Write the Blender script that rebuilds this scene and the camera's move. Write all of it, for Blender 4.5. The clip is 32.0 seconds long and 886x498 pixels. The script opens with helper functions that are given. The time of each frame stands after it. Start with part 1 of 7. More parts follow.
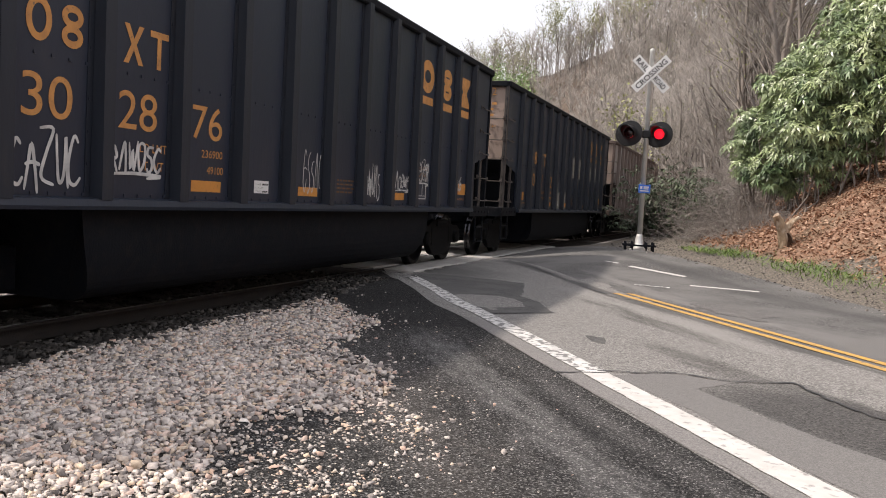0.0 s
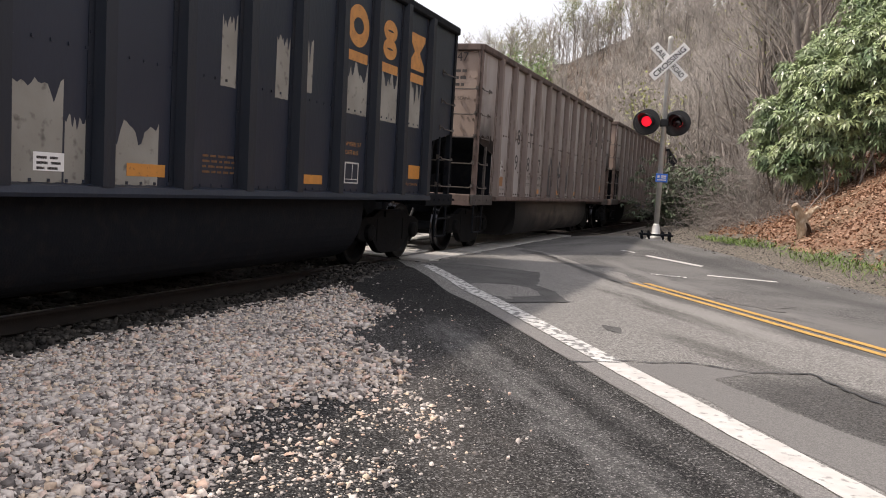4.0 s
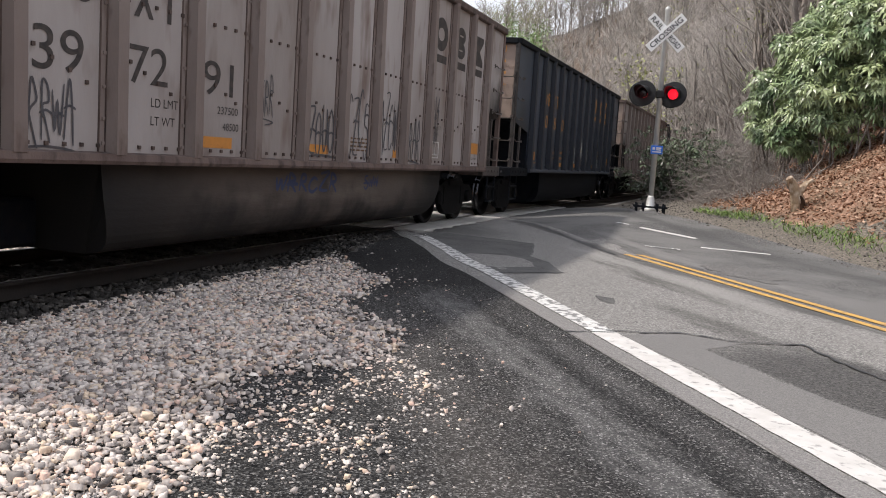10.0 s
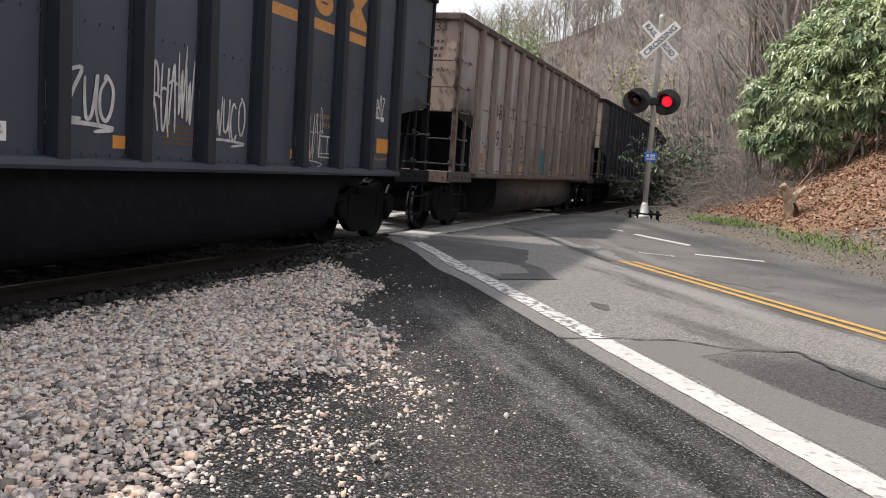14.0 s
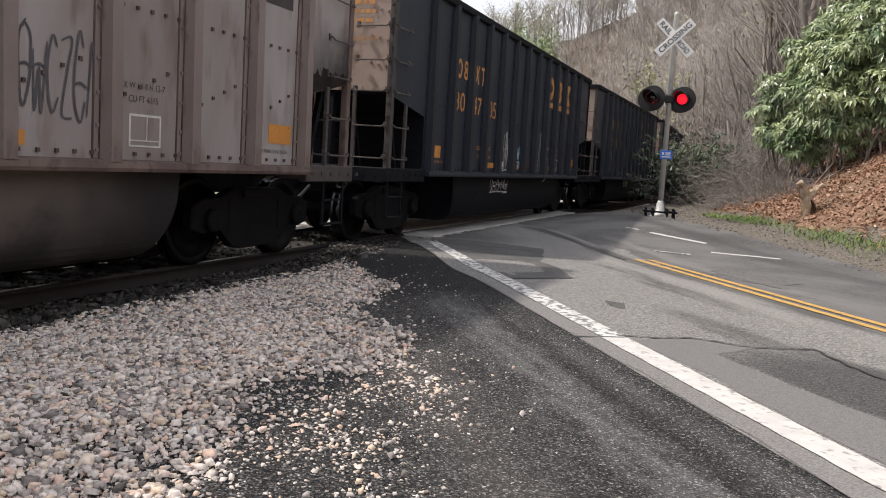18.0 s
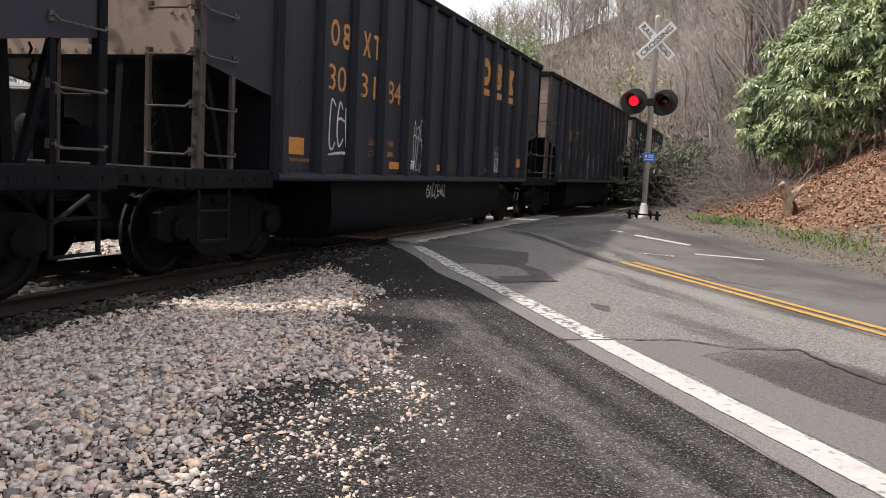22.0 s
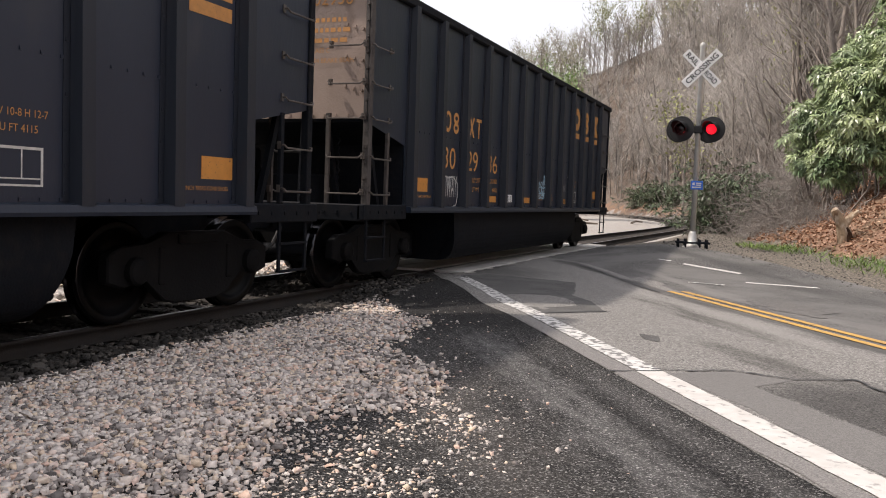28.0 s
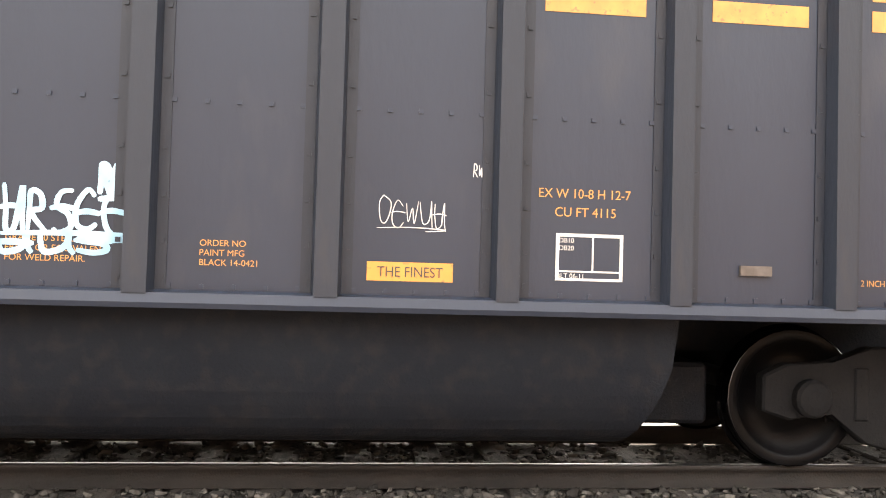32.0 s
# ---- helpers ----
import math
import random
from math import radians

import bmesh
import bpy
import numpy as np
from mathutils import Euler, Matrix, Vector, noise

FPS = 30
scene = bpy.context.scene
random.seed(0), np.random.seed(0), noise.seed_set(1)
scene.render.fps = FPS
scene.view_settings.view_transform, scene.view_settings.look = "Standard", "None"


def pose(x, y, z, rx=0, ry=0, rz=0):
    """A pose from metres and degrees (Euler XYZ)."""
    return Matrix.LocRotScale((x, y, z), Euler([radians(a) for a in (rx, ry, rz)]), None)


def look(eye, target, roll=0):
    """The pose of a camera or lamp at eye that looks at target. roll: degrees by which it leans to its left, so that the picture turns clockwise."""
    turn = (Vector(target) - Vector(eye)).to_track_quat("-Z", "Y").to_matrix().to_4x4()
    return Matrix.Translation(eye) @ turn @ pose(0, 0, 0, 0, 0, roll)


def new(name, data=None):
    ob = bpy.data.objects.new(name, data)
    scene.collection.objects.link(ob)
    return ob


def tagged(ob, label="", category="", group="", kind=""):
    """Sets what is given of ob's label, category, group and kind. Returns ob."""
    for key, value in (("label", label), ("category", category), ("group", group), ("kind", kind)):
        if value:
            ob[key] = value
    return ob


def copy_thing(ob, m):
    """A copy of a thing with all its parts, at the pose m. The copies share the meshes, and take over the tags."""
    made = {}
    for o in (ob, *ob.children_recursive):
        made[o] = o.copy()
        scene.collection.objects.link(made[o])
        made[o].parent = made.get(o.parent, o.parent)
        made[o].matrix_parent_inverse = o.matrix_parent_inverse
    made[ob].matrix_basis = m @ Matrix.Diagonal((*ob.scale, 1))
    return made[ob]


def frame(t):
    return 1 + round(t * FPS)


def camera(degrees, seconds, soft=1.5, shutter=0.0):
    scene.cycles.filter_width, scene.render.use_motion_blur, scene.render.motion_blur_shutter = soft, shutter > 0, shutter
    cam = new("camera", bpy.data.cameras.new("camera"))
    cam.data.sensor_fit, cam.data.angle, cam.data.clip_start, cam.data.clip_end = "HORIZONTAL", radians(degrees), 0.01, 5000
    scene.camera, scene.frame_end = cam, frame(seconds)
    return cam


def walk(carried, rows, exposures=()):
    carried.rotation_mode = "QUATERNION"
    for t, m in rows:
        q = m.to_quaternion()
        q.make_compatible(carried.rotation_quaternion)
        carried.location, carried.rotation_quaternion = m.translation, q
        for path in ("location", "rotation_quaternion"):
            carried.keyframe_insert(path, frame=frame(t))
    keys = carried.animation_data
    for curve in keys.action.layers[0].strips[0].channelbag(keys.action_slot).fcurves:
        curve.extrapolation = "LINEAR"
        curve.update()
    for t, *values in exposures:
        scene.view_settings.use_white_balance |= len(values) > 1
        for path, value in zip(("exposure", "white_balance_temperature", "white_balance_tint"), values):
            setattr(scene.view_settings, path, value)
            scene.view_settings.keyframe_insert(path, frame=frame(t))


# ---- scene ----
cam = camera(55.43, 32.0, soft=1.0)

# seconds, place, yaw, pitch, roll of the standing, slightly swaying camera
PATH = [
    (0.0, 6.530, -0.006, 1.308, 18.79, -3.49, -3.23),
    (0.5, 6.532, -0.010, 1.306, 19.10, -3.58, -3.25),
    (1.0, 6.530, 0.001, 1.306, 19.39, -3.81, -3.37),
    (1.5, 6.530, 0.004, 1.305, 19.37, -4.29, -3.40),
    (2.0, 6.530, 0.006, 1.305, 19.45, -4.50, -3.16),
    (2.5, 6.531, 0.006, 1.308, 19.57, -4.52, -2.69),
    (4.5, 6.527, 0.007, 1.305, 20.03, -4.30, -3.58),
    (5.0, 6.528, 0.004, 1.301, 20.24, -4.58, -3.64),
    (5.5, 6.522, 0.009, 1.298, 20.19, -5.07, -4.02),
    (6.0, 6.528, 0.005, 1.298, 20.04, -5.30, -4.16),
    (6.5, 6.527, 0.002, 1.295, 19.75, -5.41, -4.35),
    (7.0, 6.524, 0.003, 1.294, 19.67, -5.52, -4.23),
    (7.5, 6.521, 0.002, 1.296, 20.01, -5.52, -3.71),
    (8.0, 6.520, 0.002, 1.298, 20.25, -5.40, -3.61),
    (8.5, 6.523, 0.006, 1.298, 20.22, -5.66, -3.66),
    (9.0, 6.525, 0.003, 1.295, 20.12, -6.15, -3.75),
    (9.5, 6.528, 0.003, 1.288, 19.78, -6.33, -3.68),
    (10.0, 6.526, 0.008, 1.290, 19.51, -6.23, -3.74),
    (10.5, 6.529, 0.002, 1.295, 19.52, -6.05, -3.57),
    (11.0, 6.529, 0.000, 1.293, 19.41, -5.91, -3.12),
    (11.5, 6.526, -0.004, 1.293, 19.18, -5.60, -2.60),
    (12.0, 6.528, -0.001, 1.295, 18.82, -4.77, -2.43),
    (12.5, 6.529, 0.004, 1.293, 18.75, -4.47, -2.87),
    (13.0, 6.525, 0.011, 1.290, 18.85, -4.87, -3.28),
    (13.5, 6.523, 0.013, 1.290, 19.00, -5.35, -3.58),
    (14.0, 6.519, 0.012, 1.289, 19.12, -5.77, -3.89),
    (14.5, 6.522, 0.009, 1.291, 19.40, -5.83, -3.88),
    (16.5, 6.520, -0.006, 1.295, 20.04, -5.60, -3.49),
    (17.0, 6.522, 0.000, 1.289, 20.25, -5.70, -3.47),
    (17.5, 6.525, -0.004, 1.288, 20.31, -5.83, -3.60),
    (18.0, 6.525, -0.007, 1.287, 20.11, -5.86, -3.48),
    (18.5, 6.527, -0.012, 1.289, 19.97, -5.84, -3.44),
    (19.0, 6.523, -0.009, 1.287, 19.81, -5.65, -3.23),
    (19.5, 6.530, -0.010, 1.290, 19.54, -5.22, -2.83),
    (20.0, 6.530, 0.006, 1.286, 19.05, -5.06, -2.85),
    (20.5, 6.528, 0.003, 1.292, 18.43, -5.29, -2.84),
    (21.0, 6.527, 0.010, 1.287, 18.25, -5.54, -2.67),
    (21.5, 6.526, 0.002, 1.292, 18.54, -5.46, -2.78),
    (22.0, 6.522, 0.003, 1.287, 19.03, -5.49, -2.94),
    (22.5, 6.527, 0.006, 1.290, 19.32, -5.89, -3.11),
    (23.0, 6.527, 0.004, 1.286, 19.53, -6.07, -2.81),
    (23.5, 6.523, 0.006, 1.283, 19.69, -6.07, -2.76),
    (24.0, 6.526, -0.003, 1.282, 19.74, -6.08, -2.68),
    (24.5, 6.530, -0.011, 1.282, 19.58, -6.04, -2.90),
    (26.5, 6.523, 0.002, 1.295, 20.28, -4.31, -2.36),
    (27.0, 6.526, -0.006, 1.297, 21.01, -3.89, -2.03),
    (27.5, 6.527, -0.012, 1.299, 21.62, -3.67, -2.05),
    (28.0, 6.529, -0.014, 1.295, 22.11, -3.54, -2.10),
    (28.5, 6.524, -0.016, 1.299, 22.90, -3.40, -2.58),
    (29.0, 6.517, -0.020, 1.306, 24.36, -3.36, -2.92),
    (29.5, 6.511, -0.027, 1.306, 27.28, -3.37, -2.61),
    (30.0, 6.496, -0.032, 1.312, 32.57, -3.05, -2.21),
    (30.5, 6.476, -0.086, 1.329, 40.11, -1.88, -1.87),
    (31.0, 6.416, -0.104, 1.317, 50.61, -0.69, -1.48),
    (31.5, 6.438, -0.063, 1.301, 66.51, 0.32, -1.14),
    (32.0, 6.421, -0.003, 1.292, 83.29, 1.54, -1.65),
]
EXPOSURE = [(0.0, 0.08, 6600, 15), (5.0, 0.03, 6620, 15), (7.0, 0.0, 6450, 13), (9.0, 0.0, 6280, 13), (12.0, 0.0, 6250, 13), (14.0, 0.05, 6420, 13), (18.0, 0.0, 6420, 13), (21.0, 0.02, 6600, 15), (24.0, 0.0, 6660, 15), (29.6, 0.05, 6600, 15), (30.5, 0.40, 6620, 13), (31.0, 0.9, 6700, 11), (31.5, 1.95, 7200, 12), (32.0, 2.6, 7500, 12)]
walk(cam, [(t, pose(x, y, z, 90 + p, r, w)) for t, x, y, z, w, p, r in PATH], EXPOSURE)

# how far the train has gone, every two seconds (0 at 30 s)
TRAVEL = [-148.21, -138.34, -128.48, -118.65, -108.85, -99.09, -89.27, -79.35, -69.38, -59.38, -49.35, -39.33, -29.36, -19.47, -9.68, 0.00, 9.63]
# where the middle of each car stands on the track at 30 s, the first car first
PLACES = [-154.8, -138.36, -121.92, -105.42, -89.14, -73.20, -56.96, -40.84, -25.00, -8.94, 7.458]

# ---------------------------------------------------------------- light
SUN_TO = Vector((-0.575, -0.172, 0.800)).normalized()
world = bpy.data.worlds.new("sky")
scene.world = world
world.use_nodes = True
wn = world.node_tree
sky = wn.nodes.new("ShaderNodeTexSky")
sky.sky_type = "NISHITA"
sky.sun_disc = False
sky.sun_elevation = math.asin(SUN_TO.z)
sky.sun_rotation = math.atan2(SUN_TO.x, SUN_TO.y)
sky.air_density, sky.dust_density, sky.ozone_density = 1.6, 6.0, 1.0
bg = wn.nodes["Background"]
soft = wn.nodes.new("ShaderNodeMixRGB")
soft.inputs[0].default_value = 0.72
soft.inputs[2].default_value = (9.1, 9.3, 9.8, 1)
wn.links.new(sky.outputs[0], soft.inputs[1])
wn.links.new(soft.outputs[0], bg.inputs[0])
bg.inputs[1].default_value = 0.134
sun_data = bpy.data.lights.new("sun", "SUN")
sun_data.energy, sun_data.angle, sun_data.color = 3.8, radians(2.2), (1.0, 0.93, 0.83)
sun = new("sun", sun_data)
sun.matrix_world = look(SUN_TO * 60, (0, 0, 0))


# ---------------------------------------------------------------- materials
def material(name, color, rough=0.8, metal=0.0, color2=None, scale=6.0, amount=0.5, color3=None, scale3=40.0, bump=0.0, bump_scale=60.0,
             stretch=(1, 1, 1), vary=0.0, emit=0.0, island=0.0, lo=0.35, hi=0.65, lo3=0.5, hi3=0.7, spec=0.5):
    """Two scales of stain over a base colour, with bump; vary: by object, island: by piece."""
    m = bpy.data.materials.new(name)
    m.use_nodes = True
    t, ns = m.node_tree, m.node_tree.nodes
    b = ns["Principled BSDF"]
    b.inputs["Roughness"].default_value, b.inputs["Metallic"].default_value = rough, metal
    b.inputs["Specular IOR Level"].default_value = spec
    co = ns.new("ShaderNodeTexCoord")
    mp = ns.new("ShaderNodeMapping")
    mp.inputs["Scale"].default_value = stretch
    t.links.new(co.outputs["Object"], mp.inputs[0])
    rgb = ns.new("ShaderNodeRGB")
    rgb.outputs[0].default_value = (*color, 1)
    out = rgb.outputs[0]

    def blend(out, col, sc, l, h, detail, k):
        nz = ns.new("ShaderNodeTexNoise")
        nz.inputs["Scale"].default_value, nz.inputs["Detail"].default_value = sc, detail
        t.links.new(mp.outputs[0], nz.inputs["Vector"])
        rm = ns.new("ShaderNodeMapRange")
        rm.inputs[1].default_value, rm.inputs[2].default_value, rm.inputs[4].default_value = l, h, k
        t.links.new(nz.outputs[0], rm.inputs[0])
        mx = ns.new("ShaderNodeMixRGB")
        mx.inputs[2].default_value = (*col, 1)
        t.links.new(rm.outputs[0], mx.inputs[0])
        t.links.new(out, mx.inputs[1])
        return mx.outputs[0]

    if color2:
        out = blend(out, color2, scale, lo, hi, 6, amount)
    if color3:
        out = blend(out, color3, scale3, lo3, hi3, 3, 0.8)
    if vary or island:
        src = ns.new("ShaderNodeObjectInfo").outputs["Random"] if vary else ns.new("ShaderNodeNewGeometry").outputs["Random Per Island"]
        k = vary or island
        rm = ns.new("ShaderNodeMapRange")
        rm.inputs[3].default_value, rm.inputs[4].default_value = 1 - k, 1 + k
        t.links.new(src, rm.inputs[0])
        hs = ns.new("ShaderNodeHueSaturation")
        t.links.new(rm.outputs[0], hs.inputs["Value"])
        t.links.new(out, hs.inputs["Color"])
        out = hs.outputs[0]
    t.links.new(out, b.inputs["Base Color"])
    if bump:
        nz = ns.new("ShaderNodeTexNoise")
        nz.inputs["Scale"].default_value, nz.inputs["Detail"].default_value = bump_scale, 4
        t.links.new(mp.outputs[0], nz.inputs["Vector"])
        bp = ns.new("ShaderNodeBump")
        bp.inputs["Strength"].default_value, bp.inputs["Distance"].default_value = bump, 0.02
        t.links.new(nz.outputs[0], bp.inputs["Height"])
        t.links.new(bp.outputs[0], b.inputs["Normal"])
    if emit:
        b.inputs["Emission Color"].default_value = (*color, 1)
        b.inputs["Emission Strength"].default_value = emit
    return m


def ramp_material(name, stops, scale, rough=0.95, bump=0.6, bump_scale=30.0, island=True, big=None, cells=False):
    """Colours picked by piece (or by noise) from a ramp."""
    m = bpy.data.materials.new(name)
    m.use_nodes = True
    t, ns = m.node_tree, m.node_tree.nodes
    b = ns["Principled BSDF"]
    b.inputs["Roughness"].default_value = rough
    b.inputs["Specular IOR Level"].default_value = 0.3
    co = ns.new("ShaderNodeTexCoord")
    cr = ns.new("ShaderNodeValToRGB")
    cr.color_ramp.interpolation = "LINEAR"
    while len(cr.color_ramp.elements) < len(stops):
        cr.color_ramp.elements.new(0.5)
    for e, (p, c) in zip(cr.color_ramp.elements, stops):
        e.position, e.color = p, (*c, 1)
    nz = ns.new("ShaderNodeTexNoise")
    nz.inputs["Scale"].default_value, nz.inputs["Detail"].default_value = scale, 5
    t.links.new(co.outputs["Object"], nz.inputs["Vector"])
    if cells:
        vo = ns.new("ShaderNodeTexVoronoi")
        vo.inputs["Scale"].default_value = scale
        t.links.new(co.outputs["Object"], vo.inputs["Vector"])
        sx = ns.new("ShaderNodeSeparateXYZ")
        t.links.new(vo.outputs["Color"], sx.inputs[0])
        t.links.new(sx.outputs[0], cr.inputs[0])
    elif island:
        gi = ns.new("ShaderNodeNewGeometry")
        t.links.new(gi.outputs["Random Per Island"], cr.inputs[0])
    else:
        t.links.new(nz.outputs[0], cr.inputs[0])
    out = cr.outputs[0]
    if island:
        mx = ns.new("ShaderNodeMixRGB")
        mx.blend_type = "MULTIPLY"
        mx.inputs[0].default_value = 0.6
        rm = ns.new("ShaderNodeMapRange")
        rm.inputs[1].default_value, rm.inputs[2].default_value, rm.inputs[3].default_value, rm.inputs[4].default_value = 0.3, 0.7, 0.6, 1.2
        t.links.new(nz.outputs[0], rm.inputs[0])
        t.links.new(out, mx.inputs[1])
        t.links.new(rm.outputs[0], mx.inputs[2])
        out = mx.outputs[0]
    if big:
        nb = ns.new("ShaderNodeTexNoise")
        nb.inputs["Scale"].default_value, nb.inputs["Detail"].default_value = big[1], 4
        t.links.new(co.outputs["Object"], nb.inputs["Vector"])
        r2 = ns.new("ShaderNodeMapRange")
        r2.inputs[1].default_value, r2.inputs[2].default_value = 0.42, 0.6
        t.links.new(nb.outputs[0], r2.inputs[0])
        m2 = ns.new("ShaderNodeMixRGB")
        m2.inputs[2].default_value = (*big[0], 1)
        t.links.new(r2.outputs[0], m2.inputs[0])
        t.links.new(out, m2.inputs[1])
        out = m2.outputs[0]
    t.links.new(out, b.inputs["Base Color"])
    if bump:
        n2 = ns.new("ShaderNodeTexNoise")
        n2.inputs["Scale"].default_value, n2.inputs["Detail"].default_value = bump_scale, 4
        t.links.new(co.outputs["Object"], n2.inputs["Vector"])
        bp = ns.new("ShaderNodeBump")
        bp.inputs["Strength"].default_value, bp.inputs["Distance"].default_value = bump, 0.03
        t.links.new(n2.outputs[0], bp.inputs["Height"])
        t.links.new(bp.outputs[0], b.inputs["Normal"])
    return m


M_BLACK = material("black_car_paint", (0.0125, 0.0190, 0.0350), 0.42, 0, (0.0200, 0.0280, 0.0460), 0.9, 0.7, (0.030, 0.034, 0.046), 3.0, 0.12, 25, (1, 1, 0.35), vary=0.10, lo3=0.6, hi3=0.8, spec=0.4)
M_DARKPOST = material("grimy_black_post_paint", (0.0125, 0.0165, 0.0255), 0.5, 0, (0.020, 0.0250, 0.036), 1.2, 0.7, (0.032, 0.030, 0.032), 5.0, 0.15, 30, (1, 1, 0.35), lo3=0.6, hi3=0.78, spec=0.35)
M_NIGHT = material("dull_black_car_paint", (0.0100, 0.0160, 0.0310), 0.5, 0, (0.0155, 0.0230, 0.0395), 0.9, 0.7, (0.025, 0.028, 0.037), 4.0, 0.12, 25, (1, 1, 0.35), vary=0.10, lo3=0.6, hi3=0.8)
M_BLUEBLACK = material("blue_black_car_paint", (0.050, 0.062, 0.086), 0.5, 0, (0.027, 0.036, 0.053), 0.9, 0.8, (0.06, 0.045, 0.034), 4.0, 0.12, 25, (1, 1, 0.35), vary=0.15, lo3=0.6, hi3=0.8)
M_GREY = material("weathered_grey_car_paint", (0.415, 0.388, 0.376), 0.75, 0.0, (0.25, 0.216, 0.196), 0.9, 0.85, (0.145, 0.095, 0.072), 3.5, 0.15, 30, (1, 1, 0.3), vary=0.12, lo3=0.54, hi3=0.74)
M_GREYPOST = material("rust_edged_grey_post", (0.25, 0.21, 0.19), 0.8, 0, (0.135, 0.095, 0.08), 1.6, 0.75, (0.075, 0.046, 0.036), 6.0, 0.25, 50, (1, 1, 0.35), lo3=0.56, hi3=0.72)
M_SOOT = material("black_brown_soot", (0.020, 0.0165, 0.015), 0.95, 0, (0.045, 0.034, 0.028), 4.0, 0.8, bump=0.2, spec=0.1)
M_FADEDREF = material("faded_rusty_reflector", (0.36, 0.165, 0.06), 0.7, 0, (0.20, 0.10, 0.05), 7, 0.7, (0.10, 0.06, 0.04), 16, lo3=0.55, hi3=0.7)
M_RUSTPOST = material("rusty_brown_steel", (0.072, 0.049, 0.042), 0.85, 0, (0.135, 0.098, 0.082), 2.5, 0.8, (0.026, 0.020, 0.018), 9, 0.3, 60, (1, 1, 0.4))
M_TUB = material("grimy_tan_tub", (0.105, 0.086, 0.073), 0.8, 0, (0.055, 0.044, 0.038), 0.9, 0.8, (0.15, 0.125, 0.105), 3.0, 0.2, 40, (1, 0.25, 1))
M_RUSTFRAME = material("rust_pink_frame_steel", (0.105, 0.072, 0.062), 0.85, 0, (0.175, 0.128, 0.11), 2.0, 0.8, (0.04, 0.029, 0.025), 7, 0.3, 60, (1, 1, 0.5))
M_STILE = material("grimy_grey_steel", (0.050, 0.044, 0.042), 0.75, 0, (0.09, 0.075, 0.065), 3.0, 0.7, (0.025, 0.022, 0.021), 12, 0.3, 60)
M_TRUCKBLACK = material("greasy_black_casting", (0.006, 0.0064, 0.0075), 0.75, 0, (0.012, 0.012, 0.0125), 3.0, 0.6, bump=0.3, bump_scale=40, spec=0.12)
M_TAN = material("sooty_tan_paint", (0.42, 0.325, 0.27), 0.8, 0, (0.20, 0.15, 0.125), 0.7, 0.75, (0.11, 0.07, 0.052), 3.0, 0.2, 40, (1, 1, 0.8), lo3=0.58, hi3=0.75)
M_DARKSTEEL = material("sooty_black_steel", (0.0055, 0.0070, 0.0105), 0.7, 0.0, (0.009, 0.0108, 0.014), 2.0, 0.6, (0.013, 0.0125, 0.014), 9, 0.3, 50, spec=0.12)
M_WHEEL = material("dark_oily_wheel_steel", (0.004, 0.004, 0.005), 0.4, 0.0, (0.003, 0.003, 0.003), 3.0, 0.9, bump=0.1, spec=0.09)
M_TREAD = material("dark_polished_wheel_tread", (0.055, 0.055, 0.06), 0.16, 1.0, (0.03, 0.029, 0.03), 8, 0.5)
M_GRAB = material("worn_grab_iron_steel", (0.12, 0.105, 0.095), 0.5, 0.3, (0.05, 0.038, 0.032), 12, 0.6)
M_ORANGE = material("faded_orange_paint", (0.56, 0.265, 0.075), 0.7, 0, (0.36, 0.17, 0.06), 9, 0.6, (0.12, 0.09, 0.07), 30, lo3=0.62, hi3=0.75)
M_YELLOWREF = material("amber_reflector", (0.60, 0.255, 0.05), 0.5, 0, (0.45, 0.20, 0.045), 8, 0.5, (0.10, 0.07, 0.05), 26, lo3=0.62, hi3=0.75)
M_DECALDARK = material("black_stencil_paint", (0.03, 0.028, 0.028), 0.7, 0, (0.10, 0.08, 0.07), 9, 0.5)
M_WHITEINK = material("white_stencil_paint", (0.62, 0.61, 0.58), 0.7, 0, (0.35, 0.33, 0.3), 14, 0.5)
M_TAGWHITE = material("white_spray_paint", (0.60, 0.60, 0.58), 0.7, 0, (0.25, 0.25, 0.25), 7, 0.6)
M_TAGBLUE = material("pale_blue_spray_paint", (0.22, 0.40, 0.52), 0.6, 0, (0.42, 0.54, 0.60), 7, 0.6)
M_TAGDARK = material("dark_spray_paint", (0.06, 0.06, 0.07), 0.7, 0, (0.12, 0.11, 0.11), 7, 0.5)
M_TAGNAVY = material("dark_blue_spray_paint", (0.03, 0.045, 0.11), 0.7, 0, (0.05, 0.06, 0.10), 7, 0.5)
M_DIMINK = material("faint_stencil_paint", (0.17, 0.09, 0.04), 0.8, 0, (0.08, 0.05, 0.03), 20, 0.7)
M_PEELED = material("bare_cream_primer", (0.31, 0.30, 0.265), 0.85, 0, (0.21, 0.20, 0.175), 2.0, 0.7, (0.10, 0.09, 0.082), 9, 0.2, 40, lo3=0.60, hi3=0.72)
M_TAGTEAL = material("teal_spray_paint", (0.04, 0.20, 0.22), 0.7, 0, (0.02, 0.08, 0.09), 7, 0.5)
M_RAILTOP = material("dulled_rail_head", (0.22, 0.21, 0.205), 0.35, 1.0, (0.12, 0.105, 0.095), 6, 0.6, stretch=(1, 0.1, 1))
M_RAIL = material("rusty_brown_rail", (0.010, 0.008, 0.007), 0.85, 0, (0.022, 0.017, 0.014), 3, 0.7, bump=0.3)
